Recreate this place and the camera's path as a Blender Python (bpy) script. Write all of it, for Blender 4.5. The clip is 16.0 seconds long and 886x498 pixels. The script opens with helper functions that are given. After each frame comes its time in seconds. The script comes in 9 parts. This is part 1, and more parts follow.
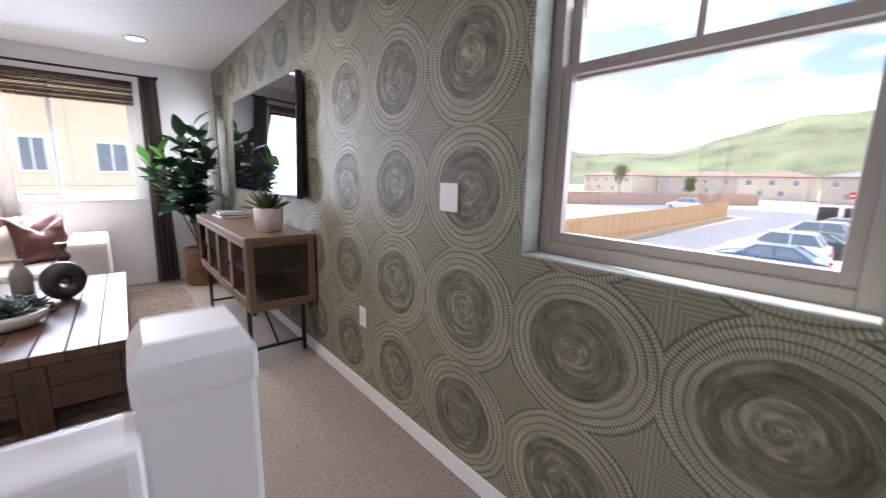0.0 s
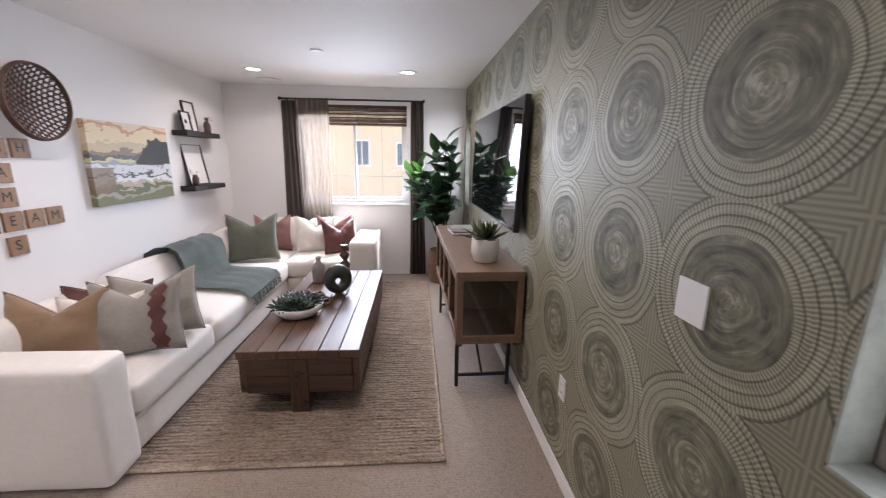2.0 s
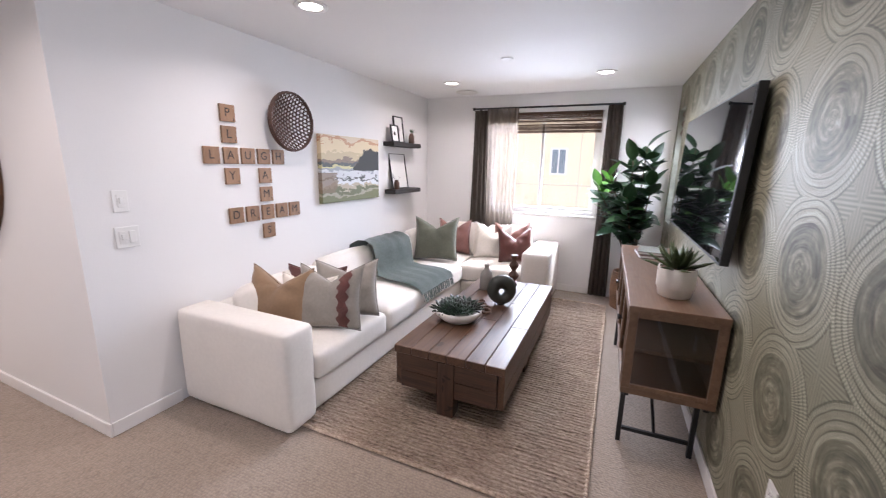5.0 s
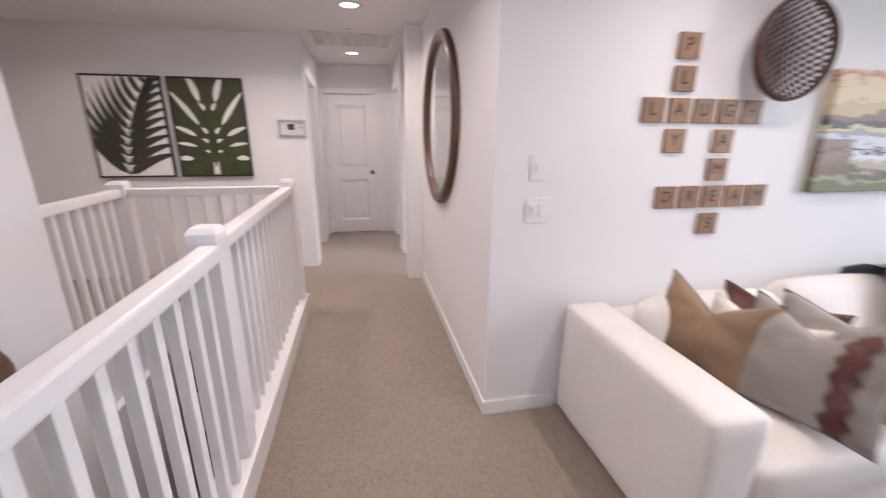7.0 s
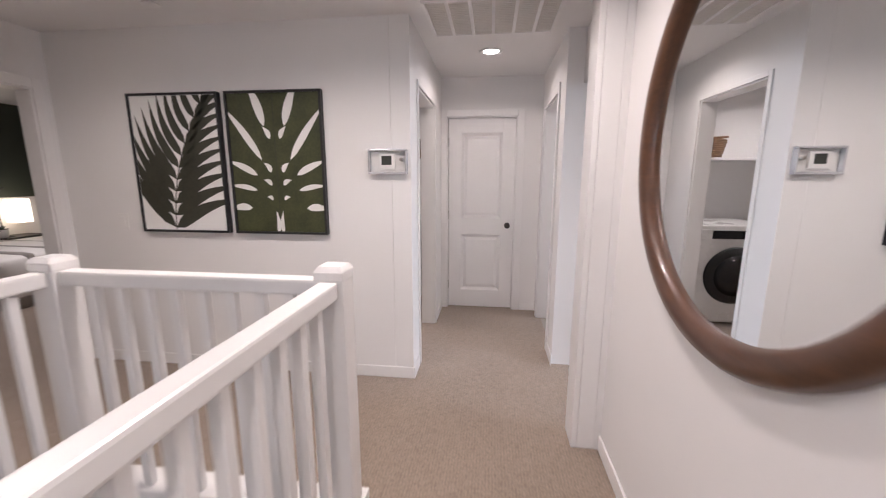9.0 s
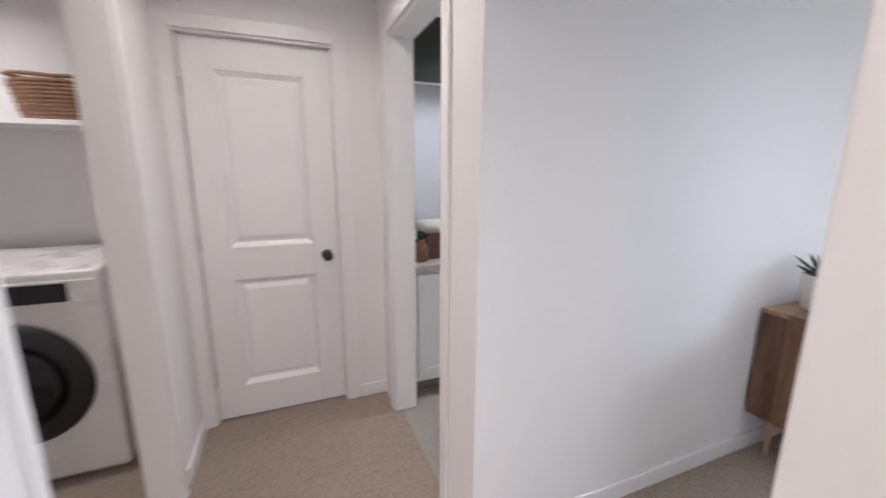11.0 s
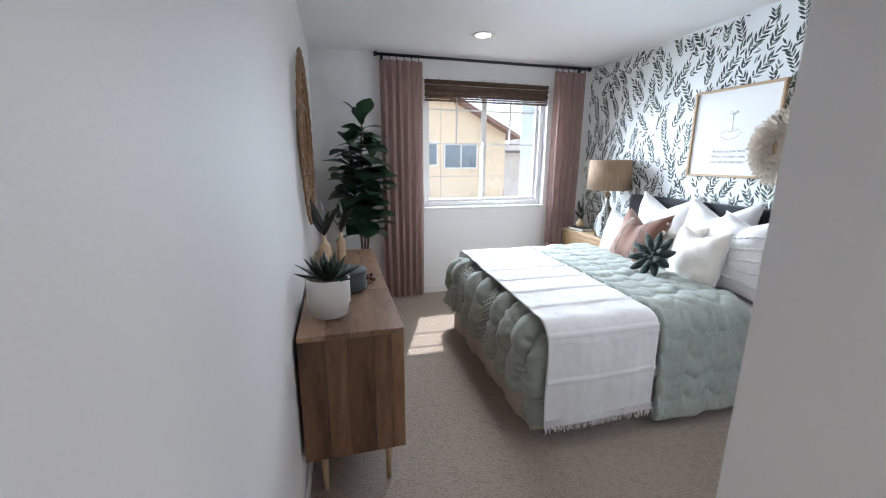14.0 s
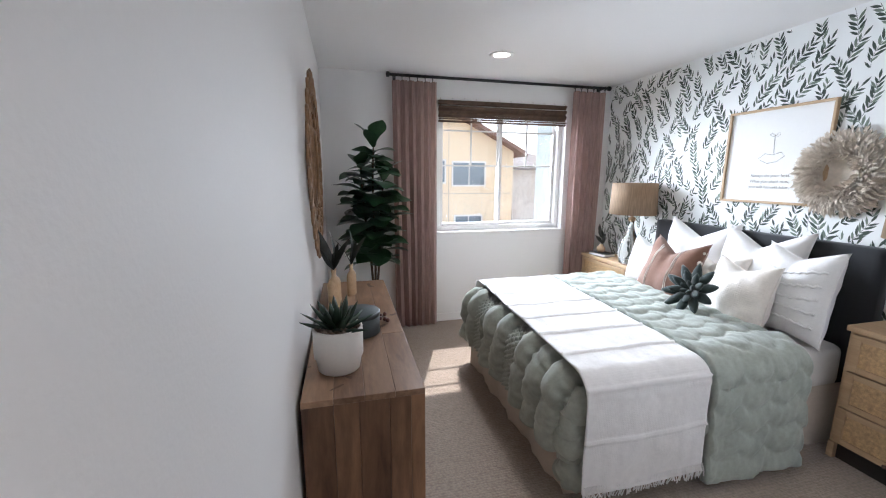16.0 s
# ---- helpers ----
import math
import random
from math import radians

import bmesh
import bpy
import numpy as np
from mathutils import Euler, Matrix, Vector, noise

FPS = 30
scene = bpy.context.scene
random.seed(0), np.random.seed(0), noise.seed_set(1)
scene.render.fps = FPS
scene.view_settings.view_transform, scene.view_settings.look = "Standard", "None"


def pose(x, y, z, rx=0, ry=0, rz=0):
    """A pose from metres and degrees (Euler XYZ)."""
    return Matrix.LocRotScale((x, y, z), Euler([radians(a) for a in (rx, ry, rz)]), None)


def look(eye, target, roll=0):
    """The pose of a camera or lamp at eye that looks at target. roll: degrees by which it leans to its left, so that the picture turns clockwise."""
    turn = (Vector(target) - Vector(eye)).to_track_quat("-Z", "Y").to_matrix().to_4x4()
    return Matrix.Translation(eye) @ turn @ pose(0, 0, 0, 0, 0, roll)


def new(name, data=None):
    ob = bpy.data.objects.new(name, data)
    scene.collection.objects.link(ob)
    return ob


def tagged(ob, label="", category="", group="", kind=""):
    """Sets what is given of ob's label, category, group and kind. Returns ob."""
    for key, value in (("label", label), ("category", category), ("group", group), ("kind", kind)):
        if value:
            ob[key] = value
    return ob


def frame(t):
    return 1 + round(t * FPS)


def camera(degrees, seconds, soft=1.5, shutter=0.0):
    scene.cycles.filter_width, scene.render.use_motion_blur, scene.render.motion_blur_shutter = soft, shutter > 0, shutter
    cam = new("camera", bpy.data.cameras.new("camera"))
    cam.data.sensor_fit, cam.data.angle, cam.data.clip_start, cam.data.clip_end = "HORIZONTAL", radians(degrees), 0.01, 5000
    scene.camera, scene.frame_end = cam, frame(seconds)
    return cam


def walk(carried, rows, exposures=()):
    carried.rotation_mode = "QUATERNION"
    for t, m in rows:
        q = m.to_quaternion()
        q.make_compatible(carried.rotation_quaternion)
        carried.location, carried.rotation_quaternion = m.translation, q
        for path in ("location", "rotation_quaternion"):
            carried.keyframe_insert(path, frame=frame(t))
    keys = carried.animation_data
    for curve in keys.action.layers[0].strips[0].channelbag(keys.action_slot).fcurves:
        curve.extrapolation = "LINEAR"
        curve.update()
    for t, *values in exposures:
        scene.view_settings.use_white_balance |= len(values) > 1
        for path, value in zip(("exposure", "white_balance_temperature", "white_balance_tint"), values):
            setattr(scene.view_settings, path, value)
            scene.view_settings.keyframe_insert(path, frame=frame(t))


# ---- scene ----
import collections

cam = camera(97.3, 16.0, soft=1.1, shutter=0.4)
PATH = [
    (0, (-0.033, 0.227, 1.282), (1.207, 1.746, 0.915), 1.2),
    (0.5, (0.09, 0.285, 1.438), (1.044, 1.988, 1.004), 1.1),
    (1, (0.185, 0.342, 1.533), (0.847, 2.173, 1.075), 0.9),
    (1.5, (0.22, 0.45, 1.545), (0.61, 2.356, 1.081), 0.9),
    (2, (0.257, 0.516, 1.553), (0.396, 2.46, 1.104), 0.8),
    (2.5, (0.287, 0.557, 1.56), (0.219, 2.508, 1.128), 0.9),
    (3, (0.3, 0.578, 1.558), (0.059, 2.517, 1.132), 0.9),
    (5.5, (0.397, 0.767, 1.55), (-0.6, 2.447, 1.12), 1.2),
    (6, (0.301, 0.849, 1.507), (-0.985, 2.313, 1.055), 1.1),
    (6.5, (0.018, 0.999, 1.484), (-1.638, 1.993, 0.963), 0.8),
    (7, (-0.373, 1.148, 1.457), (-2.255, 1.534, 0.901), 0.4),
    (7.5, (-0.77, 1.229, 1.456), (-2.709, 1.152, 0.973), -0.0),
    (8, (-1.24, 1.214, 1.475), (-3.189, 0.978, 1.092), 0.1),
    (8.2, (-1.44, 1.206, 1.454), (-3.39, 0.949, 1.091), 0.1),
    (10.3, (-3.628, 1.006, 1.434), (-5.581, 1.056, 1.003), 0.0),
    (10.5, (-3.79, 1.043, 1.439), (-5.736, 1.22, 1.01), 0.2),
    (11, (-4.202, 1.096, 1.413), (-6.018, 1.83, 1.008), 0.3),
    (11.5, (-4.525, 1.052, 1.385), (-5.846, 2.498, 0.981), 0.0),
    (12, (-4.648, 1.105, 1.412), (-5.345, 2.923, 0.96), 0.2),
    (12.5, (-4.797, 1.27, 1.378), (-4.922, 3.213, 0.923), 0.6),
    (13, (-4.953, 1.379, 1.365), (-4.688, 3.312, 0.92), 0.5),
    (13.5, (-5.016, 1.566, 1.455), (-4.563, 3.456, 0.983), 0.2),
    (14, (-5.077, 1.725, 1.424), (-4.569, 3.608, 0.981), 0.3),
    (14.5, (-5.077, 1.81, 1.452), (-4.579, 3.699, 1.023), 0.3),
    (15, (-5.083, 1.896, 1.458), (-4.588, 3.791, 1.054), 0.3),
    (15.5, (-5.093, 1.93, 1.474), (-4.61, 3.833, 1.096), 0.2),
    (16, (-5.091, 1.955, 1.485), (-4.612, 3.862, 1.121), 0.2),
]
EXPOSURES = [(0.0, 0.75, 6000, 18), (1.0, 0.35, 6000, 19), (1.5, 0.35, 6100, 19), (2.5, 0.87, 6200, 19), (5.5, 0.85, 6050, 19), (6.5, 0.8, 6200, 23), (7.5, 0.8, 6100, 17), (10.5, 0.95, 6050, 18), (11.5, 0.95, 5800, 9), (12.5, 0.65, 5800, 9), (13.5, 0.5, 5800, 8), (15.0, 0.5, 6000, 12), (16.0, 0.5, 6050, 12)]
walk(cam, [(t, look(eye, target, roll)) for t, eye, target, roll in PATH], EXPOSURES)

# ---- daylight and lamps ----
CEIL = 2.415
GROUND = -2.95
world = bpy.data.worlds.new("sky")
scene.world = world
world.use_nodes = True
wn = world.node_tree.nodes
sky = wn.new("ShaderNodeTexSky")
sky.sky_type, sky.sun_disc = "NISHITA", False
SUN_DIR = Vector((0.30, 0.85, 1.22)).normalized()
sky.sun_elevation = math.asin(SUN_DIR.z)
sky.sun_rotation = math.atan2(SUN_DIR.x, SUN_DIR.y)
sky.air_density, sky.dust_density = 1.0, 2.0
sc_t = wn.new("ShaderNodeTexCoord")
sc_m = wn.new("ShaderNodeMapping")
sc_m.inputs["Scale"].default_value = (1.0, 1.0, 2.6)
sc_n = wn.new("ShaderNodeTexNoise")
sc_n.inputs["Scale"].default_value, sc_n.inputs["Detail"].default_value = 2.6, 6
sc_r = wn.new("ShaderNodeValToRGB")
sc_r.color_ramp.elements[0].position, sc_r.color_ramp.elements[1].position = 0.42, 0.62
sc_x = wn.new("ShaderNodeMix")
sc_x.data_type = "RGBA"
sc_x.inputs[7].default_value = (15.5, 15.9, 16.5, 1)
wl = world.node_tree.links
wl.new(sc_t.outputs["Generated"], sc_m.inputs["Vector"])
wl.new(sc_m.outputs["Vector"], sc_n.inputs["Vector"])
wl.new(sc_n.outputs["Fac"], sc_r.inputs["Fac"])
wl.new(sc_r.outputs["Color"], sc_x.inputs[0])
wl.new(sky.outputs["Color"], sc_x.inputs[6])
wl.new(sc_x.outputs[2], wn["Background"].inputs["Color"])
wn["Background"].inputs["Strength"].default_value = 0.15

sun = new("sun", bpy.data.lights.new("sun", "SUN"))
sun.data.energy, sun.data.angle, sun.data.color = 5.0, radians(0.6), (1.0, 0.95, 0.88)
sun.matrix_world = look(SUN_DIR * 50, (0, 0, 0))


def window_light(name, eye, target, w, h, watts, colour=(0.88, 0.94, 1.0), spread=135):
    """Sky light entering through one window opening."""
    lamp = new(name, bpy.data.lights.new(name, "AREA"))
    lamp.data.shape, lamp.data.size, lamp.data.size_y = "RECTANGLE", w, h
    lamp.data.energy, lamp.data.color, lamp.data.spread = watts, colour, radians(spread)
    lamp.matrix_world = look(eye, target)
    return lamp


E_WALL = pose(0.98, 1.4, 0, 0, 0, 1.1)
E_INV = E_WALL.inverted()
window_light("sky_light_street_window", (1.20, 0.64, 1.68), (0.0, 0.64, 1.0), 0.78, 1.12, 6)
window_light("sky_light_living_window", (-0.52, 5.86, 1.55), (-0.52, 3.0, 0.35), 1.30, 1.10, 44, (0.82, 0.91, 1.0), 128)
window_light("sky_light_side_window", (1.03, 5.4, 1.6), (0.0, 5.4, 1.4), 0.34, 1.1, 5)
window_light("sky_light_bed_window", (-3.52, 5.86, 1.55), (-2.8, 3.1, 0.35), 1.28, 1.10, 42, (0.84, 0.92, 1.0), 108)


def down_light(x, y, watts, z=CEIL, colour=(1.0, 0.90, 0.82)):
    """The light of one recessed ceiling lamp, or of added fill without a fitting."""
    lamp = new("recessed_or_fill_light", bpy.data.lights.new("recessed_or_fill_light", "AREA"))
    lamp.data.shape, lamp.data.size = "DISK", 0.13
    lamp.data.energy, lamp.data.color, lamp.data.spread = watts, colour, radians(150)
    lamp.matrix_world = look((x, y, z - 0.012), (x, y, 0))


# The last lamp in each list is added fill without a ceiling fitting.
LAMPS_LIVING = [(-1.31, 2.64), (-1.375, 4.87), (0.18, 4.83), (0.18, 2.64)]
LAMPS_HALL = [(-3.80, -1.26), (-3.81, 0.01), (-3.82, 1.11), (-5.66, 1.10), (-1.95, 0.9)]
LAMPS_BED = [(-3.87, 4.98), (-3.87, 3.2)]
for lx, ly in LAMPS_LIVING:
    down_light(lx, ly, 5.8)
for lx, ly in LAMPS_HALL:
    down_light(lx, ly, 4 if lx < -5 or ly < -1 else 6.4, colour=(1.0, 0.87, 0.76))
for lx, ly in LAMPS_BED:
    down_light(lx, ly, 3.2, colour=(1.0, 0.95, 0.90))
# Added fill for laundry, bathroom, green room and lower storey; no fittings there.
down_light(-6.2, -0.3, 6)
down_light(-6.2, 2.6, 6, colour=(0.92, 0.96, 1.0))
down_light(-6.0, -3.6, 10)
down_light(-4.6, -1.2, 9, z=-0.27)


# ---- materials ----
def nodes_of(name):
    m = bpy.data.materials.new(name)
    m.use_nodes = True
    nt = m.node_tree
    return m, nt.nodes, nt.links, nt.nodes["Principled BSDF"]


def mathn(n, l, op, a, b=None, c=None):
    q = n.new("ShaderNodeMath")
    q.operation = op
    for i, v in enumerate((a, b, c)):
        if v is None:
            continue
        if isinstance(v, (int, float)):
            q.inputs[i].default_value = v
        else:
            l.new(v, q.inputs[i])
    return q.outputs[0]


def mixc(n, l, fac, a, b, kind="MIX"):
    q = n.new("ShaderNodeMix")
    q.data_type, q.blend_type = "RGBA", kind
    for i, v in ((0, fac), (6, a), (7, b)):
        if isinstance(v, (int, float)):
            q.inputs[i].default_value = v
        elif isinstance(v, (tuple, list)):
            q.inputs[i].default_value = (*v[:3], 1)
        else:
            l.new(v, q.inputs[i])
    return q.outputs[2]


def noise_n(n, l, vec, scale, detail=4, rough=0.55, distort=0.0):
    q = n.new("ShaderNodeTexNoise")
    q.inputs["Scale"].default_value, q.inputs["Detail"].default_value = scale, detail
    q.inputs["Roughness"].default_value, q.inputs["Distortion"].default_value = rough, distort
    l.new(vec, q.inputs["Vector"])
    return q.outputs["Fac"]


def ramp_n(n, l, fac, stops):
    q = n.new("ShaderNodeValToRGB")
    e = q.color_ramp.elements
    while len(e) < len(stops):
        e.new(0.5)
    for el, (p, c) in zip(e, stops):
        el.position, el.color = p, (*c, 1) if len(c) == 3 else c
    l.new(fac, q.inputs["Fac"])
    return q.outputs["Color"]


def coords(n, l, scale=(1, 1, 1), rot=(0, 0, 0), local=True):
    t = n.new("ShaderNodeTexCoord")
    m = n.new("ShaderNodeMapping")
    m.inputs["Scale"].default_value = scale
    m.inputs["Rotation"].default_value = [radians(a) for a in rot]
    l.new(t.outputs["Object"], m.inputs["Vector"])
    return m.outputs["Vector"]


def bump_n(n, l, bsdf, height, strength=0.2, dist=0.01):
    q = n.new("ShaderNodeBump")
    q.inputs["Strength"].default_value, q.inputs["Distance"].default_value = strength, dist
    l.new(height, q.inputs["Height"])
    l.new(q.outputs["Normal"], bsdf.inputs["Normal"])


def plain(name, base, rough=0.55, metal=0.0, var=0.06, scale=3.0, fine=60.0, bump=0.08, coat=0.0, sheen=0.0):
    """A surface with a little variation at two scales and fine relief."""
    m, n, l, b = nodes_of(name)
    v = coords(n, l)
    big, small = noise_n(n, l, v, scale, 5), noise_n(n, l, v, fine, 3)
    both = mathn(n, l, "ADD", mathn(n, l, "MULTIPLY", big, 0.65), mathn(n, l, "MULTIPLY", small, 0.35))
    lo, hi = [max(0, c * (1 - 2 * var)) for c in base], [min(1, c * (1 + 2 * var)) for c in base]
    l.new(ramp_n(n, l, both, [(0.25, lo), (0.75, hi)]), b.inputs["Base Color"])
    r = mathn(n, l, "ADD", mathn(n, l, "MULTIPLY", big, 0.16), rough - 0.08)
    l.new(r, b.inputs["Roughness"])
    b.inputs["Metallic"].default_value = metal
    b.inputs["Coat Weight"].default_value = coat
    b.inputs["Sheen Weight"].default_value = sheen
    if bump:
        bump_n(n, l, b, small, bump, 0.004)
    return m


def fabric(name, base, weave=420.0, rough=0.9, var=0.08, bump=0.25, slub=0.0):
    """Woven cloth: crossed threads, soft mottling."""
    m, n, l, b = nodes_of(name)
    v = coords(n, l)
    w = []
    for axis in ("X", "Y", "Z"):
        q = n.new("ShaderNodeTexWave")
        q.bands_direction = axis
        q.inputs["Scale"].default_value, q.inputs["Distortion"].default_value = weave / 6.3, 1.5
        q.inputs["Detail"].default_value = 1
        l.new(v, q.inputs["Vector"])
        w.append(q.outputs["Fac"])
    h = mathn(n, l, "MAXIMUM", mathn(n, l, "MAXIMUM", w[0], w[1]), w[2])
    big = noise_n(n, l, v, 5, 5)
    mott = noise_n(n, l, coords(n, l, (30, 160, 60)), 1.0, 3) if slub else noise_n(n, l, v, 45, 3)
    f = mathn(n, l, "ADD", mathn(n, l, "MULTIPLY", big, 0.5), mathn(n, l, "MULTIPLY", mott, 0.5))
    k = var + slub
    l.new(ramp_n(n, l, f, [(0.28, [c * (1 - 2 * k) for c in base]), (0.72, [min(1, c * (1 + 1.5 * k)) for c in base])]), b.inputs["Base Color"])
    b.inputs["Roughness"].default_value, b.inputs["Sheen Weight"].default_value = rough, 0.25
    hh = mathn(n, l, "ADD", mathn(n, l, "MULTIPLY", h, 0.35), mott)
    bump_n(n, l, b, hh, bump, 0.003)
    return m


def wood(name, dark, light, axis="Y", rough=0.5, stretch=14.0, knots=0.35, coat=0.0, per_piece=0.25):
    """Timber with grain along one axis, knots, and a tone that differs from board to board."""
    m, n, l, b = nodes_of(name)
    sc = {"X": (1, stretch, stretch), "Y": (stretch, 1, stretch), "Z": (stretch, stretch, 1)}[axis]
    info = n.new("ShaderNodeObjectInfo")
    geo = n.new("ShaderNodeNewGeometry")
    rnd = mathn(n, l, "FRACT", mathn(n, l, "ADD", info.outputs["Random"], geo.outputs["Random Per Island"]))
    off = n.new("ShaderNodeVectorMath")
    off.operation = "ADD"
    cmb = n.new("ShaderNodeCombineXYZ")
    for i in range(3):
        l.new(mathn(n, l, "MULTIPLY", rnd, 37.0 + 11 * i), cmb.inputs[i])
    l.new(coords(n, l, sc), off.inputs[0])
    l.new(cmb.outputs[0], off.inputs[1])
    v = off.outputs[0]
    grain = noise_n(n, l, v, 2.2, 8, 0.62, 0.9)
    fine = noise_n(n, l, v, 11.0, 4, 0.6)
    kn = noise_n(n, l, coords(n, l, (1, 1, 1)), 5.5, 2, 0.5, 1.5)
    f = mathn(n, l, "ADD", mathn(n, l, "MULTIPLY", grain, 0.7), mathn(n, l, "MULTIPLY", fine, 0.3))
    f = mathn(n, l, "ADD", f, mathn(n, l, "MULTIPLY", mathn(n, l, "SUBTRACT", rnd, 0.5), per_piece))
    f = mathn(n, l, "SUBTRACT", f, mathn(n, l, "MULTIPLY", mathn(n, l, "GREATER_THAN", kn, 0.69), knots))
    mid = [(a + c) / 2 for a, c in zip(dark, light)]
    l.new(ramp_n(n, l, f, [(0.22, dark), (0.5, mid), (0.74, light)]), b.inputs["Base Color"])
    l.new(mathn(n, l, "ADD", mathn(n, l, "MULTIPLY", fine, 0.25), rough - 0.12), b.inputs["Roughness"])
    b.inputs["Coat Weight"].default_value = coat
    bump_n(n, l, b, f, 0.25, 0.004)
    return m


def glass(name, tint=(1, 1, 1), rough=0.0):
    m, n, l, b = nodes_of(name)
    b.inputs["Base Color"].default_value = (*tint, 1)
    b.inputs["Roughness"].default_value, b.inputs["Transmission Weight"].default_value = rough, 1.0
    b.inputs["IOR"].default_value = 1.45
    return m


def pane_glass(name, tint=(1, 1, 1)):
    """Thin window glass: clear, with a weak reflection."""
    m, n, l, b = nodes_of(name)
    tr, gl, mx = n.new("ShaderNodeBsdfTransparent"), n.new("ShaderNodeBsdfGlossy"), n.new("ShaderNodeMixShader")
    tr.inputs["Color"].default_value = (*tint, 1)
    gl.inputs["Roughness"].default_value = 0.0
    mx.inputs[0].default_value = 0.06
    l.new(tr.outputs[0], mx.inputs[1])
    l.new(gl.outputs[0], mx.inputs[2])
    l.new(mx.outputs[0], n["Material Output"].inputs["Surface"])
    return m


def glow(name, colour, strength):
    m, n, l, b = nodes_of(name)
    b.inputs["Base Color"].default_value = (*colour, 1)
    b.inputs["Emission Color"].default_value, b.inputs["Emission Strength"].default_value = (*colour, 1), strength
    return m


def circle_paper(name):
    """Grey-green wallpaper: rows of large brushed rings, dashed rims and hatched corners between them."""
    m, n, l, b = nodes_of(name)
    t = n.new("ShaderNodeTexCoord")
    sep = n.new("ShaderNodeSeparateXYZ")
    l.new(t.outputs["Object"], sep.inputs[0])
    wob = noise_n(n, l, t.outputs["Object"], 3.0, 3)
    u = mathn(n, l, "DIVIDE", mathn(n, l, "ADD", sep.outputs[1], 0.066), 0.497)
    w = mathn(n, l, "DIVIDE", mathn(n, l, "SUBTRACT", sep.outputs[2], 0.285), 0.475)
    du = mathn(n, l, "SUBTRACT", u, mathn(n, l, "ROUND", u))
    dw = mathn(n, l, "SUBTRACT", w, mathn(n, l, "ROUND", w))
    d = mathn(n, l, "SQRT", mathn(n, l, "ADD", mathn(n, l, "MULTIPLY", du, du), mathn(n, l, "MULTIPLY", dw, dw)))
    d = mathn(n, l, "ADD", d, mathn(n, l, "MULTIPLY", mathn(n, l, "SUBTRACT", wob, 0.5), 0.08))
    ang = mathn(n, l, "ARCTAN2", dw, du)
    cmb = n.new("ShaderNodeCombineXYZ")
    l.new(mathn(n, l, "MULTIPLY", ang, 0.9), cmb.inputs[0])
    l.new(mathn(n, l, "MULTIPLY", d, 34.0), cmb.inputs[1])
    l.new(mathn(n, l, "ADD", mathn(n, l, "MULTIPLY", mathn(n, l, "ROUND", u), 7.3), mathn(n, l, "MULTIPLY", mathn(n, l, "ROUND", w), 3.1)), cmb.inputs[2])
    swirl = noise_n(n, l, cmb.outputs[0], 1.0, 5, 0.6, 0.4)
    streak = noise_n(n, l, t.outputs["Object"], 9.0, 5, 0.65, 1.2)
    dash = mathn(n, l, "SINE", mathn(n, l, "ADD", mathn(n, l, "MULTIPLY", ang, 132.0), mathn(n, l, "MULTIPLY", swirl, 7.0)))
    inside = mathn(n, l, "LESS_THAN", d, 0.335)
    corner = mathn(n, l, "GREATER_THAN", d, 0.53)
    rim = mathn(n, l, "MULTIPLY", mathn(n, l, "SUBTRACT", 1.0, inside), mathn(n, l, "SUBTRACT", 1.0, corner))
    lines = mathn(n, l, "LESS_THAN", mathn(n, l, "SINE", mathn(n, l, "MULTIPLY", mathn(n, l, "SUBTRACT", d, 0.335), 116.0)), -0.80)
    ax, aw = mathn(n, l, "ABSOLUTE", du), mathn(n, l, "ABSOLUTE", dw)
    q1 = mathn(n, l, "SINE", mathn(n, l, "MULTIPLY", ax, 230.0))
    q2 = mathn(n, l, "SINE", mathn(n, l, "MULTIPLY", aw, 230.0))
    pick = mathn(n, l, "GREATER_THAN", ax, aw)
    hatch = mathn(n, l, "ADD", mathn(n, l, "MULTIPLY", q1, pick), mathn(n, l, "MULTIPLY", q2, mathn(n, l, "SUBTRACT", 1.0, pick)))
    disc = mathn(n, l, "ADD", mathn(n, l, "MULTIPLY", mathn(n, l, "SUBTRACT", swirl, 0.5), 1.1), mathn(n, l, "MULTIPLY", mathn(n, l, "SUBTRACT", streak, 0.5), 0.7))
    disc = mathn(n, l, "ADD", disc, mathn(n, l, "MULTIPLY", mathn(n, l, "LESS_THAN", d, 0.16), 0.08))
    band = mathn(n, l, "ADD", mathn(n, l, "MULTIPLY", mathn(n, l, "MULTIPLY", dash, streak), 0.26), mathn(n, l, "MULTIPLY", mathn(n, l, "SUBTRACT", swirl, 0.5), 0.55))
    band = mathn(n, l, "SUBTRACT", mathn(n, l, "ADD", band, 0.15), mathn(n, l, "MULTIPLY", lines, 0.26))
    f = mathn(n, l, "ADD", mathn(n, l, "MULTIPLY", disc, inside), mathn(n, l, "MULTIPLY", band, rim))
    f = mathn(n, l, "ADD", f, mathn(n, l, "MULTIPLY", corner, mathn(n, l, "ADD", 0.08, mathn(n, l, "MULTIPLY", mathn(n, l, "MULTIPLY", hatch, streak), 0.14))))
    edge = mathn(n, l, "LESS_THAN", mathn(n, l, "ABSOLUTE", mathn(n, l, "SUBTRACT", d, 0.53)), 0.008)
    f = mathn(n, l, "SUBTRACT", f, mathn(n, l, "MULTIPLY", edge, 0.25))
    f = mathn(n, l, "SUBTRACT", f, mathn(n, l, "MULTIPLY", inside, 0.07))
    f = mathn(n, l, "ADD", f, 0.44)
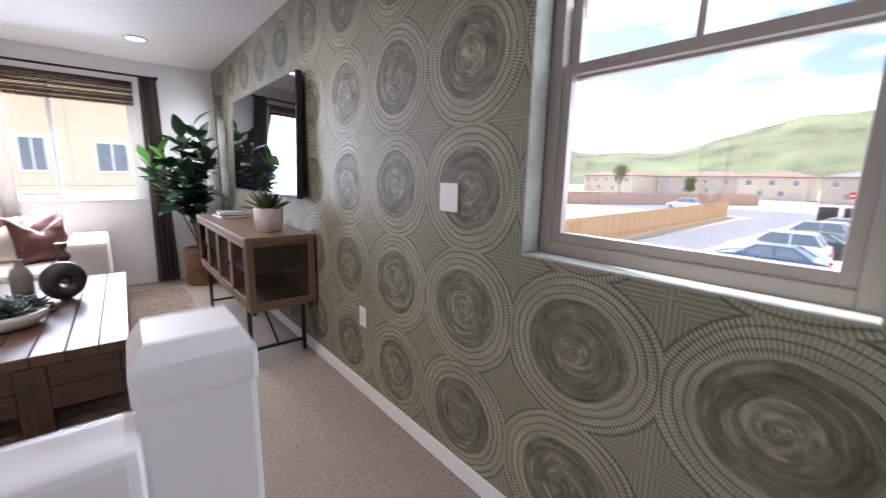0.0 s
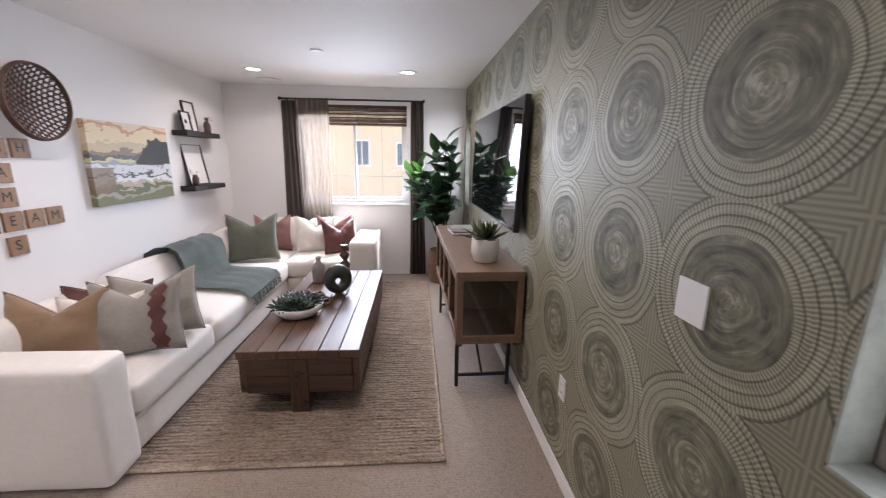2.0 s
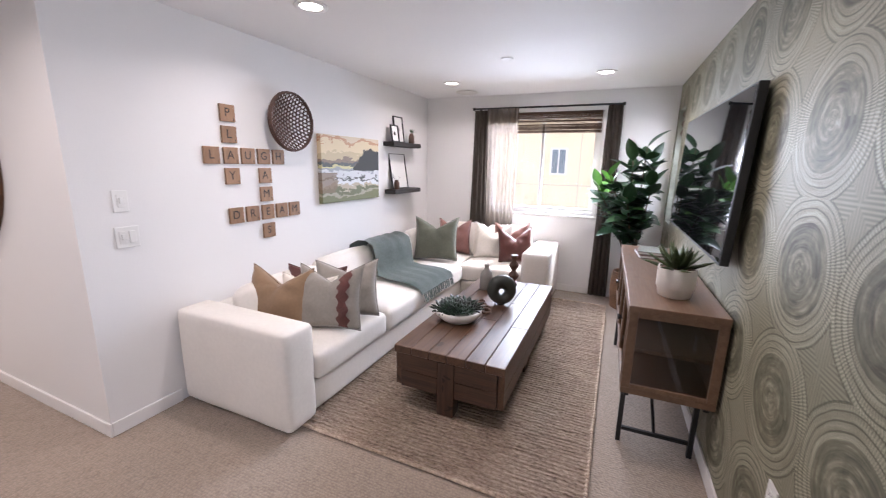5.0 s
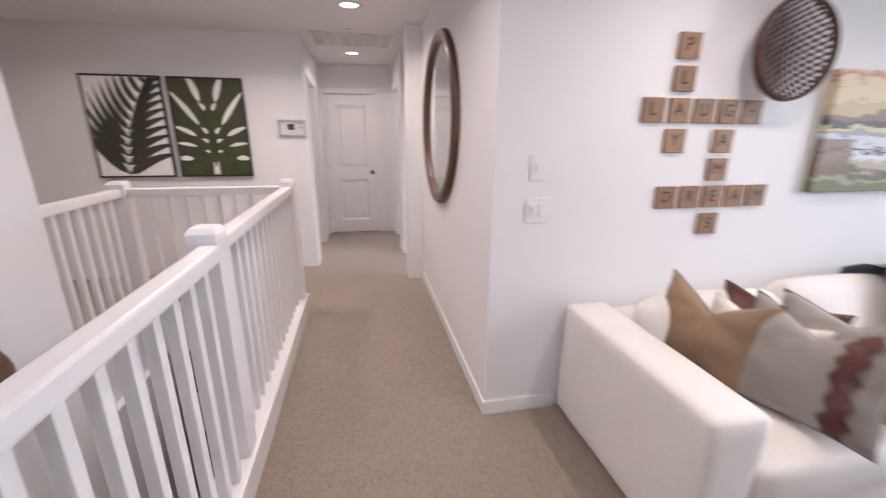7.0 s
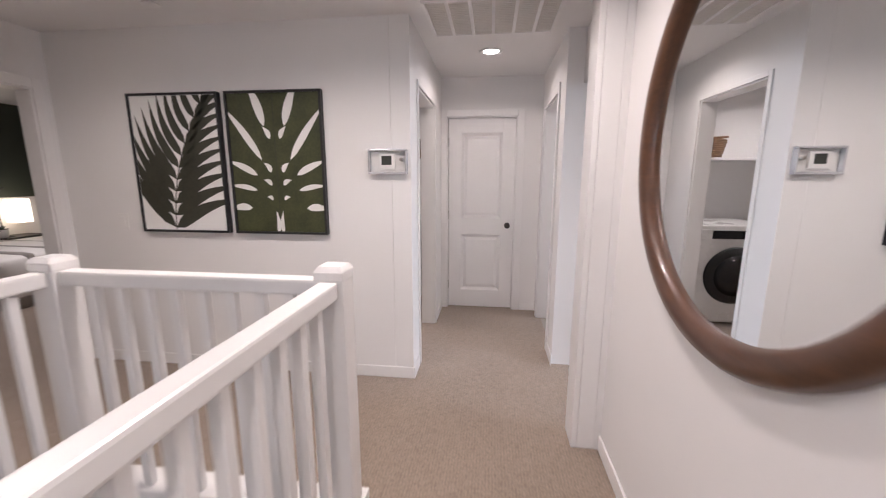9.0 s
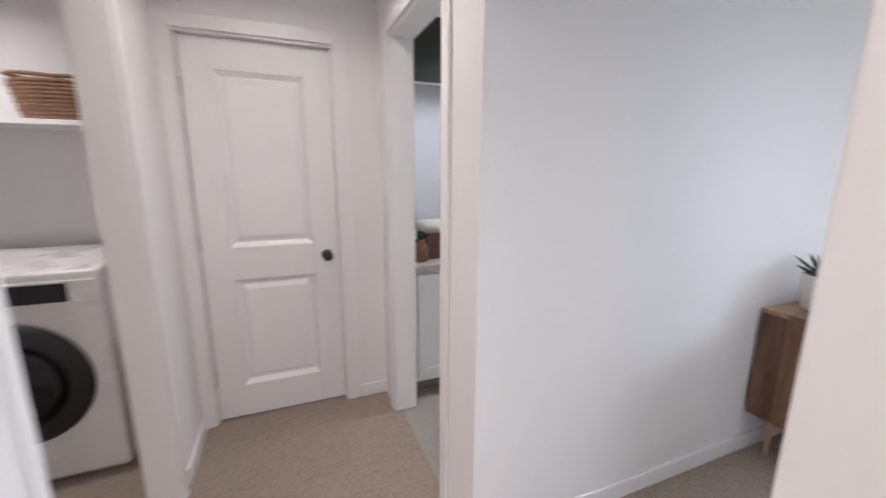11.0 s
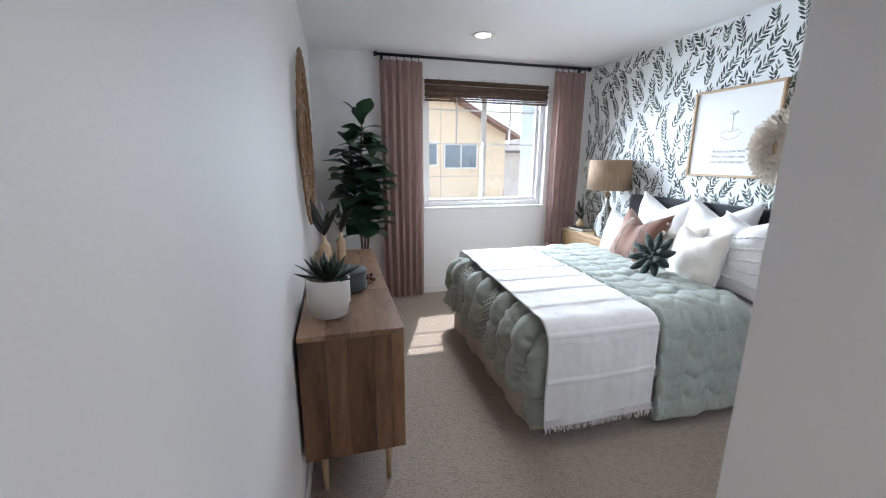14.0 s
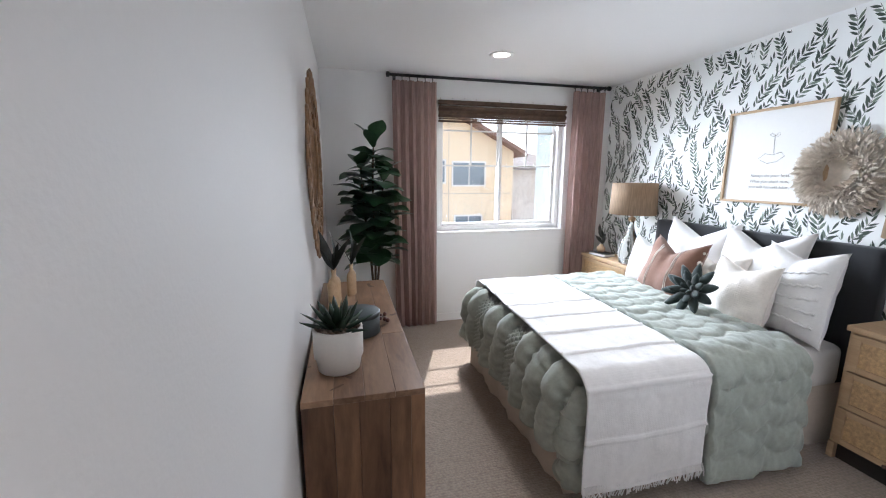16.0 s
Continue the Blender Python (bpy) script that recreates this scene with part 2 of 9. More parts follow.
    f = mathn(n, l, "ADD", f, mathn(n, l, "MULTIPLY", mathn(n, l, "SUBTRACT", noise_n(n, l, t.outputs["Object"], 1.3, 4), 0.5), 0.25))
    l.new(ramp_n(n, l, f, [(0.14, (0.062, 0.058, 0.037)), (0.45, (0.170, 0.160, 0.106)), (0.82, (0.46, 0.435, 0.32))]), b.inputs["Base Color"])
    l.new(mathn(n, l, "SUBTRACT", 0.66, mathn(n, l, "MULTIPLY", f, 0.16)), b.inputs["Roughness"])
    bump_n(n, l, b, f, 0.12, 0.004)
    return m


def carpet(name, base):
    """Low loop-pile carpet with fine ribs."""
    m, n, l, b = nodes_of(name)
    v = coords(n, l)
    q = n.new("ShaderNodeTexWave")
    q.bands_direction = "Y"
    q.inputs["Scale"].default_value, q.inputs["Distortion"].default_value, q.inputs["Detail Scale"].default_value = 20.0, 2.4, 9.0
    l.new(v, q.inputs["Vector"])
    vo = n.new("ShaderNodeTexVoronoi")
    vo.inputs["Scale"].default_value = 85.0
    l.new(v, vo.inputs["Vector"])
    big, mid = noise_n(n, l, v, 1.1, 4), noise_n(n, l, v, 22.0, 4)
    h = mathn(n, l, "ADD", mathn(n, l, "MULTIPLY", q.outputs["Fac"], 0.22), mathn(n, l, "MULTIPLY", mathn(n, l, "SUBTRACT", 1.0, vo.outputs["Distance"]), 0.9))
    f = mathn(n, l, "ADD", mathn(n, l, "MULTIPLY", h, 0.4), mathn(n, l, "ADD", mathn(n, l, "MULTIPLY", big, 0.3), mathn(n, l, "MULTIPLY", mid, 0.3)))
    l.new(ramp_n(n, l, f, [(0.3, [c * 0.72 for c in base]), (0.78, [c * 1.22 for c in base])]), b.inputs["Base Color"])
    b.inputs["Roughness"].default_value, b.inputs["Sheen Weight"].default_value = 0.95, 0.3
    bump_n(n, l, b, h, 0.5, 0.006)
    return m


M_WALL = plain("white_wall_paint", (0.80, 0.785, 0.775), 0.62, var=0.012, scale=1.2, fine=140, bump=0.10)
M_CEIL = plain("white_ceiling_paint", (0.82, 0.805, 0.795), 0.75, var=0.012, scale=1.0, fine=90, bump=0.08)
M_TRIM = plain("white_gloss_trim", (0.82, 0.805, 0.795), 0.32, var=0.012, scale=4, fine=60, bump=0.02)
M_PAPER = circle_paper("ring_wallpaper")
M_CARPET = carpet("beige_carpet", (0.30, 0.235, 0.185))
M_LEAFWALL = plain("white_wallpaper", (0.84, 0.845, 0.83), 0.6, var=0.015, scale=2, fine=120, bump=0.04)
M_PRINT = plain("leaf_print_ink", (0.040, 0.058, 0.044), 0.6, var=0.3, scale=30, fine=200, bump=0.0)
M_PRINT2 = plain("leaf_print_grey", (0.16, 0.20, 0.155), 0.6, var=0.25, scale=30, fine=200, bump=0.0)
M_VINYL = plain("beige_window_vinyl", (0.42, 0.38, 0.34), 0.4, var=0.03, scale=3, fine=80, bump=0.02)
M_VINYLW = plain("white_window_vinyl", (0.80, 0.79, 0.77), 0.4, var=0.02, scale=3, fine=80, bump=0.02)
M_PANE = pane_glass("window_pane_glass")
M_BLACK = plain("black_powder_coat", (0.012, 0.012, 0.013), 0.45, var=0.1, bump=0.03)
# Real paint in the green room; a reflection's colour in the bathroom bands.
M_GREENWALL = plain("dark_green_paint_and_reflection", (0.05, 0.06, 0.045), 0.6, var=0.03, scale=1, bump=0.05)
M_TILE = plain("grey_vinyl_tile", (0.33, 0.30, 0.27), 0.45, var=0.08, scale=2, fine=30, bump=0.05)


# ---- mesh helpers ----
def box(bm, x0, y0, z0, x1, y1, z1, bev=0.0, seg=2):
    """One block added to bm, with rounded edges if bev is given."""
    vs = [bm.verts.new((x, y, z)) for z in (z0, z1) for y in (y0, y1) for x in (x0, x1)]
    fs = [bm.faces.new([vs[i] for i in q]) for q in ((0, 2, 3, 1), (4, 5, 7, 6), (0, 1, 5, 4), (2, 6, 7, 3), (0, 4, 6, 2), (1, 3, 7, 5))]
    if bev:
        es = list({e for f in fs for e in f.edges})
        bmesh.ops.bevel(bm, geom=es, offset=bev, segments=seg, profile=0.6, affect="EDGES")
    return vs


def lathe(bm, prof, seg=24, centre=(0, 0, 0), axis="Z"):
    """A turned form: prof is a list of (radius, height)."""
    cx, cy, cz = centre
    rings = []
    for r, h in prof:
        ring = []
        for i in range(seg):
            a = 2 * math.pi * i / seg
            p = (r * math.cos(a), r * math.sin(a), h)
            if axis == "X":
                p = (p[2], p[0], p[1])
            elif axis == "Y":
                p = (p[0], p[2], p[1])
            ring.append(bm.verts.new((cx + p[0], cy + p[1], cz + p[2])))
        rings.append(ring)
    for a, c in zip(rings, rings[1:]):
        for i in range(seg):
            bm.faces.new((a[i], a[(i + 1) % seg], c[(i + 1) % seg], c[i]))
    for ring in (rings[0], rings[-1]):
        if prof[rings.index(ring)][0] > 1e-4:
            bm.faces.new(ring)
    return rings


def tube(bm, pts, r, seg=8, taper=None):
    """A round bar through the points pts."""
    pts = [Vector(p) for p in pts]
    rings = []
    for i, p in enumerate(pts):
        d = (pts[min(i + 1, len(pts) - 1)] - pts[max(i - 1, 0)]).normalized()
        up = Vector((0, 0, 1)) if abs(d.z) < 0.95 else Vector((1, 0, 0))
        a = d.cross(up).normalized()
        c = d.cross(a)
        k = r if taper is None else r + (taper - r) * i / (len(pts) - 1)
        rings.append([bm.verts.new(p + k * (math.cos(2 * math.pi * j / seg) * a + math.sin(2 * math.pi * j / seg) * c)) for j in range(seg)])
    for a, c in zip(rings, rings[1:]):
        for i in range(seg):
            bm.faces.new((a[i], a[(i + 1) % seg], c[(i + 1) % seg], c[i]))
    bm.faces.new(rings[0])
    bm.faces.new(rings[-1])


def part(name, bm, material, parent=None, label="", smooth=False):
    """Links bm as one mesh object, under a thing or a part if one is given."""
    bmesh.ops.recalc_face_normals(bm, faces=bm.faces[:])
    me = bpy.data.meshes.new(name)
    if smooth:
        for f in bm.faces:
            f.smooth = True
    bm.to_mesh(me)
    bm.free()
    me.materials.append(material)
    ob = new(name, me)
    if parent is not None:
        ob.parent = parent
    if label:
        ob["label"] = label
    return ob


def shared(name, mesh, parent, m):
    """One more piece on a mesh that other pieces use too."""
    ob = new(name, mesh)
    ob.parent = parent
    ob.matrix_basis = m
    return ob


def thing(name, label, category, m=None, group=""):
    """An Empty at the base of a thing made of parts."""
    ob = new(name)
    ob.empty_display_size = 0.1
    if m is not None:
        ob.matrix_basis = m
    return tagged(ob, label, category, group)


def block(name, x0, y0, z0, x1, y1, z1, material, parent=None, bev=0.0, label="", seg=2):
    bm = bmesh.new()
    box(bm, x0, y0, z0, x1, y1, z1, bev, seg)
    return part(name, bm, material, parent, label)


def wall(name, axis, a, b, u0, u1, z0, z1, material, holes=(), label="white painted plaster wall"):
    """A wall between the planes axis=a and axis=b, from u0 to u1, with rectangular holes (u0, u1, z0, z1)."""
    us = sorted({u0, u1, *[h[0] for h in holes], *[h[1] for h in holes]})
    zs = sorted({z0, z1, *[h[2] for h in holes], *[h[3] for h in holes]})
    us, zs = [u for u in us if u0 <= u <= u1], [z for z in zs if z0 <= z <= z1]
    solid = {}
    for i in range(len(us) - 1):
        for k in range(len(zs) - 1):
            mu, mz = (us[i] + us[i + 1]) / 2, (zs[k] + zs[k + 1]) / 2
            solid[i, k] = not any(h[0] < mu < h[1] and h[2] < mz < h[3] for h in holes)
    bm = bmesh.new()

    def at(s, u, z):
        return bm.verts.new((s, u, z) if axis == "x" else (u, s, z))

    def quad(*ps):
        bm.faces.new([at(*p) for p in ps])

    for (i, k), ok in solid.items():
        if not ok:
            continue
        ua, ub, za, zb = us[i], us[i + 1], zs[k], zs[k + 1]
        for s in (a, b):
            quad((s, ua, za), (s, ub, za), (s, ub, zb), (s, ua, zb))
        if not solid.get((i - 1, k)):
            quad((a, ua, za), (b, ua, za), (b, ua, zb), (a, ua, zb))
        if not solid.get((i + 1, k)):
            quad((a, ub, za), (b, ub, za), (b, ub, zb), (a, ub, zb))
        if not solid.get((i, k - 1)):
            quad((a, ua, za), (b, ua, za), (b, ub, za), (a, ub, za))
        if not solid.get((i, k + 1)):
            quad((a, ua, zb), (b, ua, zb), (b, ub, zb), (a, ub, zb))
    bmesh.ops.remove_doubles(bm, verts=bm.verts[:], dist=0.0005)
    ob = part(name, bm, material)
    return tagged(ob, label, "wall", kind="structure")


def trim(name, x0, y0, z0, x1, y1, z1, material=None, label="white painted baseboard", bev=0.006):
    ob = block(name, x0, y0, z0, x1, y1, z1, material or M_TRIM, None, bev)
    return tagged(ob, label, "trim", kind="structure")


# ---- the structure ----
# floors: upper floor with a stairwell hole, lower floor
def floor_piece(name, x0, y0, x1, y1, z=0.0, material=None, label="beige loop-pile carpet floor", t=0.25):
    ob = block(name, x0, y0, z - t, x1, y1, z, material or M_CARPET)
    return tagged(ob, label, "floor", kind="structure")


SW_X0, SW_X1, SW_Y0, SW_Y1 = -3.66, 0.02, -0.46, 0.52
floor_piece("floor_living", -2.30, SW_Y1 + 0.11, 1.15, 5.90)
floor_piece("floor_bedroom", -5.42, SW_Y1 + 0.11, -2.30, 5.90)
floor_piece("floor_stair_head", SW_X1, -0.60, 1.15, SW_Y1 + 0.11)
floor_piece("floor_landing", -5.42, -2.05, SW_X0, SW_Y1 + 0.11)
floor_piece("floor_landing_side", SW_X0, -2.05, -2.55, SW_Y0 - 0.12)
floor_piece("floor_hall", -7.2, -1.3, -5.42, 1.66)
floor_piece("floor_bathroom", -7.2, 1.66, -5.42, 5.90, -0.004, M_TILE, "grey-brown vinyl plank bathroom floor")
floor_piece("floor_green_room", -8.2, -6.2, -2.0, -2.05)
floor_piece("floor_lower", -9.0, -3.2, 1.15, 3.0, -2.75, M_TILE, "grey-brown vinyl plank floor of the lower storey")
ceil = tagged(block("ceiling", -8.4, -6.4, CEIL, 1.3, 5.95, CEIL + 0.15, M_CEIL), "smooth white painted ceiling", "ceiling", kind="structure")

# east wall, slightly out of square, with the street window and a slim side window
e1 = wall("wall_east", "x", 0.0, 0.17, -2.1, 4.45, 0, CEIL, M_PAPER, [(-1.163, -0.338, 1.025, 2.2), (3.86, 4.24, 0.99, 2.16)], "grey-green wallpaper with large brushed rings")
e1.matrix_basis = E_WALL
wall("wall_living_north", "y", 5.73, 5.90, -2.2, 0.99, 0, CEIL, M_WALL, [(-1.22, 0.16, 0.965, 2.20)])
wall("wall_art", "x", -2.09, -2.195, 1.85, 5.73, 0, CEIL, M_WALL)
wall("wall_bedroom_leaf", "x", -2.2, -2.32, 1.85, 5.73, 0, CEIL, M_LEAFWALL, label="white wallpaper with grey-green leaf sprigs")
wall("wall_bedroom_north", "y", 5.73, 5.90, -5.4, -2.2, 0, CEIL, M_WALL, [(-4.21, -2.83, 0.94, 2.20)])
wall("wall_bedroom_west", "x", -5.27, -5.42, 1.80, 5.73, 0, CEIL, M_WALL)
wall("wall_bedroom_south", "y", 2.275, 2.17, -4.185, -2.32, 0, CEIL, M_WALL)
wall("wall_bedroom_entry", "x", -4.285, -4.185, 1.85, 2.275, 0, CEIL, M_WALL)
wall("wall_hall_north", "y", 1.735, 1.85, -4.285, -2.09, 0, CEIL, M_WALL)
wall("wall_hall_return", "y", 1.70, 1.7345, -4.285, -4.25, 0, CEIL, M_WALL)
wall("wall_hall_lintel", "y", 1.735, 1.85, -5.215, -4.285, 2.06, CEIL, M_WALL)
wall("wall_hall_far_north", "y", 1.62, 1.75, -6.46, -5.215, 0, CEIL, M_WALL, [(-6.24, -5.49, -1, 2.06)])
wall("wall_hall_post", "y", 1.75, 1.85, -5.42, -5.215, 0, CEIL, M_WALL)
wall("wall_hall_end", "x", -6.46, -6.58, 0.48, 1.75, 0, CEIL, M_WALL, [(0.655, 1.383, -1, 2.042)])
wall("wall_hall_south", "y", 0.60, 0.472, -6.58, -4.87, 0, CEIL, M_WALL, [(-5.955, -5.12, -1, 2.06)])
wall("wall_pictures", "x", -4.87, -4.99, -2.0, 0.47, 0, CEIL, M_WALL)
wall("wall_landing_south", "y", -2.0, -2.12, -4.99, -2.55, 0, CEIL, M_WALL, [(-4.76, -4.03, -1, 2.03)])
wall("wall_landing_east", "x", -2.55, -2.45, -2.0, -0.60, 0, CEIL, M_WALL)
wall("wall_stair", "y", -0.46, -0.60, -2.69, 1.2, -2.75, CEIL, M_WALL)
wall("wall_stair_low", "y", -0.46, -0.60, -3.66, -2.69, -2.75, -0.25, M_WALL)
wall("wall_stair_well", "y", 0.60, 0.70, -2.4, 1.1, -2.75, -0.25, M_WALL)
wall("wall_lower_west", "x", -8.6, -8.75, -3.2, 3.0, -2.75, -0.25, M_WALL)
wall("wall_lower_south", "y", -3.2, -3.3, -8.75, 1.15, -2.75, -0.25, M_WALL)
wall("wall_lower_north", "y", 3.0, 3.1, -8.75, 1.15, -2.75, -0.25, M_WALL)
wall("wall_lower_east", "x", 1.05, 1.15, -3.2, 3.0, -2.75, -0.25, M_WALL)
# laundry, bathroom, green room
wall("wall_laundry_west", "x", -7.0, -7.1, -1.2, 0.48, 0, CEIL, M_WALL)
wall("wall_laundry_south", "y", -1.2, -1.3, -7.1, -4.99, 0, CEIL, M_WALL)
wall("wall_bath_west", "x", -6.92, -7.05, 1.75, 4.0, 0, CEIL, M_WALL)
wall("wall_bath_north", "y", 3.4, 3.5, -6.92, -5.42, 0, CEIL, M_WALL)
wall("wall_green_west", "x", -8.0, -8.1, -6.2, -2.12, 0, CEIL, M_WALL)
wall("wall_green_south", "y", -5.6, -5.7, -8.1, -2.0, 0, CEIL, M_WALL)
wall("wall_green_east", "x", -2.3, -2.2, -5.7, -2.12, 0, CEIL, M_WALL)
wall("wall_green_north", "y", -2.12, -2.13, -8.1, -4.99, 0, CEIL, M_WALL)
tagged(block("wall_green_panel", -7.996, -5.59, 1.14, -7.98, -2.2, CEIL, M_GREENWALL), "dark green painted upper wall panel", "wall", kind="structure")
tagged(block("wall_green_panel", -7.98, -5.596, 1.14, -5.9, -5.58, CEIL, M_GREENWALL), "dark green painted upper wall panel", "wall", kind="structure")


def soft_box(bm, x0, y0, z0, x1, y1, z1, r=0.04, puff=0.0, n=8, sag=0.0, seed=0):
    """An upholstered block: rounded edges, a domed top, slight unevenness."""
    c, hx, hy, hz = Vector(((x0 + x1) / 2, (y0 + y1) / 2, (z0 + z1) / 2)), (x1 - x0) / 2, (y1 - y0) / 2, (z1 - z0) / 2
    half = Vector((hx, hy, hz))
    start = len(bm.verts)
    made = {}

    def vert(p):
        key = tuple(round(a, 4) for a in p)
        if key not in made:
            raw = Vector([p[i] * half[i] for i in range(3)])
            q = Vector([max(-half[i] + r, min(half[i] - r, raw[i])) for i in range(3)])
            d = raw - q
            v = q + (d.normalized() * r if d.length > 1e-6 else d)
            k = (1 - p[0] ** 2) * (1 - p[1] ** 2)
            if p[2] > 0:
                v.z += puff * k * p[2]
            v.x += sag * p[0] * (1 - p[1] ** 2) * (1 - p[2] ** 2)
            v.y += sag * p[1] * (1 - p[0] ** 2) * (1 - p[2] ** 2)
            w = c + v
            w += 0.004 * noise.noise_vector(w * 5 + Vector((seed, 0, 0)))
            made[key] = bm.verts.new(w)
        return made[key]

    ts = []
    for i in range(n + 1):
        t = -1 + 2 * i / n
        ts.append(math.copysign(1 - (1 - abs(t)) ** 1.7, t))
    for ax in range(3):
        a, b2 = (ax + 1) % 3, (ax + 2) % 3
        for s in (-1, 1):
            for i in range(n):
                for k in range(n):
                    ps = []
                    for u, v in ((ts[i], ts[k]), (ts[i + 1], ts[k]), (ts[i + 1], ts[k + 1]), (ts[i], ts[k + 1])):
                        p = [0, 0, 0]
                        p[ax], p[a], p[b2] = s, u, v
                        ps.append(vert(p))
                    if len(set(ps)) == 4:
                        bm.faces.new(ps)


def soft(name, material, parent, *dims, label="", **kw):
    bm = bmesh.new()
    soft_box(bm, *dims, **kw)
    return part(name, bm, material, parent, label, smooth=True)


def pillow_at(u, v, side, w, h, t, chop, seed, pinch=0.10):
    """A point of a plump cushion's skin: u and v run from -1 to 1 across and up, side is its front (1) or back (-1)."""
    b = (max(0, 1 - u * u) * max(0, 1 - v * v)) ** 0.40
    x = w / 2 * u * (1 - pinch * (1 - v * v))
    z = h / 2 * (v * (1 - pinch * (1 - u * u)) + 1)
    z -= chop * (1 - abs(u)) ** 1.3 * ((v + 1) / 2) ** 2.5
    top = ((v + 1) / 2) ** 2
    y = side * t * 0.58 * b * (1 - 0.40 * chop / 0.12 * (1 - abs(u)) ** 2 * top)
    ang = math.atan2(v - 0.9, u + 0.001)
    crease = math.sin(ang * 9 + seed * 1.7) * 0.010 * top * (1 - abs(u)) + math.sin((u * v * 5 + seed) * 3) * 0.005
    y += side * crease * b
    p = Vector((x, y, z))
    return p + 0.018 * noise.noise_vector(p * 6 + Vector((seed * 3.1, 0, 0))) * b


def pillow_bm(w, h, t, chop=0.1, n=22, seed=0):
    """A scatter cushion standing in the local xz plane, base at z=0, with a dented top and creases."""
    bm = bmesh.new()
    for side in (-1, 1):
        g = [[bm.verts.new(pillow_at(-1 + 2 * i / n, -1 + 2 * k / n, side, w, h, t, chop, seed)) for k in range(n + 1)] for i in range(n + 1)]
        for i in range(n):
            for k in range(n):
                bm.faces.new((g[i][k], g[i + 1][k], g[i + 1][k + 1], g[i][k + 1]))
    bmesh.ops.remove_doubles(bm, verts=bm.verts[:], dist=0.0008)
    return bm


def cushion(label, material, m, w=0.5, h=0.5, t=0.18, chop=0.1, seed=0, name="throw_pillow", extra=None, group=""):
    th = thing(name, label, "pillow", m, group)
    part("pillow_body", pillow_bm(w, h, t, chop, seed=seed), material, th, smooth=True)
    bm = bmesh.new()
    pts = []
    for k in range(41):
        a = 4 * k / 40
        side, f = int(a) % 4, a - int(a)
        u, v = [(-1 + 2 * f, -1), (1, -1 + 2 * f), (1 - 2 * f, 1), (-1, 1 - 2 * f)][side]
        x = w / 2 * u * (1 - 0.10 * (1 - v * v))
        z = h / 2 * (v * (1 - 0.10 * (1 - u * u)) + 1) - chop * (1 - abs(u)) ** 1.3 * ((v + 1) / 2) ** 2.5
        pts.append((x, 0, z))
    tube(bm, pts, 0.004, 5)
    part("seam", bm, material, th)
    return th


def leaf_mesh(name, length, width, material, fold=0.15, droop=0.25, n=5, tip=0.6, waist=0.0):
    """One leaf along +y from its stalk, folded on the midrib and drooping; ribs x 3 points."""
    bm = bmesh.new()
    rows = []
    for i in range(n + 1):
        f = i / n
        w = width / 2 * (math.sin(math.pi * min(1, f ** tip)) ** 0.8 if 0 < f < 1 else 0.02)
        if waist:
            w *= 1 - waist * math.exp(-((f - 0.3) / 0.16) ** 2)
        y, z = length * f * (1 - 0.15 * droop * f), -droop * length * f * f
        rows.append([bm.verts.new((-w, y, z + fold * w)), bm.verts.new((0, y, z)), bm.verts.new((w, y, z + fold * w))])
    for a, b2 in zip(rows, rows[1:]):
        for k in (0, 1):
            bm.faces.new((a[k], a[k + 1], b2[k + 1], b2[k]))
    me = bpy.data.meshes.new(name)
    for f in bm.faces:
        f.smooth = True
    bm.to_mesh(me)
    bm.free()
    me.materials.append(material)
    return me


def rot_to(p, d, roll=0.0, scale=1.0):
    """A pose at p whose y axis points along d."""
    q = Vector(d).normalized().to_track_quat("Y", "Z")
    return Matrix.Translation(p) @ q.to_matrix().to_4x4() @ pose(0, 0, 0, 0, roll, 0) @ Matrix.Scale(scale, 4)


# ---- more materials ----
M_SOFA = fabric("cream_linen_weave", (0.78, 0.735, 0.68), 520, 0.92, 0.03, 0.22)
M_TAN = fabric("tan_velvet", (0.25, 0.155, 0.085), 300, 0.75, 0.08, 0.15)
M_GREY = fabric("grey_taupe_linen", (0.29, 0.262, 0.23), 360, 0.9, 0.08, 0.3)
M_SAGE = fabric("sage_green_weave", (0.115, 0.122, 0.090), 360, 0.9, 0.1, 0.3)
M_TEAL = fabric("grey_teal_knit", (0.19, 0.225, 0.21), 260, 0.95, 0.12, 0.5)
M_ROSE = fabric("dusty_rose_velvet", (0.27, 0.125, 0.105), 300, 0.6, 0.12, 0.12)
M_MAROON = plain("brown_faux_leather", (0.10, 0.032, 0.026), 0.32, var=0.2, scale=6, fine=40, bump=0.15)
M_CREAM = fabric("cream_chenille", (0.76, 0.70, 0.63), 160, 0.95, 0.06, 0.6)
M_OLDWOOD = wood("reclaimed_brown_timber", (0.026, 0.013, 0.008), (0.15, 0.076, 0.042), "Y", 0.40, 16, 0.25, per_piece=0.13)
M_OLDWOODX = wood("reclaimed_brown_timber_cross", (0.022, 0.011, 0.007), (0.12, 0.06, 0.034), "X", 0.5, 16, 0.25)
M_OLDWOODZ = wood("reclaimed_brown_timber_upright", (0.022, 0.011, 0.007), (0.12, 0.06, 0.034), "Z", 0.5, 16, 0.25)
M_CABWOOD = wood("brown_veneer", (0.12, 0.066, 0.04), (0.24, 0.145, 0.09), "Y", 0.42, 12, 0.05, per_piece=0.06)
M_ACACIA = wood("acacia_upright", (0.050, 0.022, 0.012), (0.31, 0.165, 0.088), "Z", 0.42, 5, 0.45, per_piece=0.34)
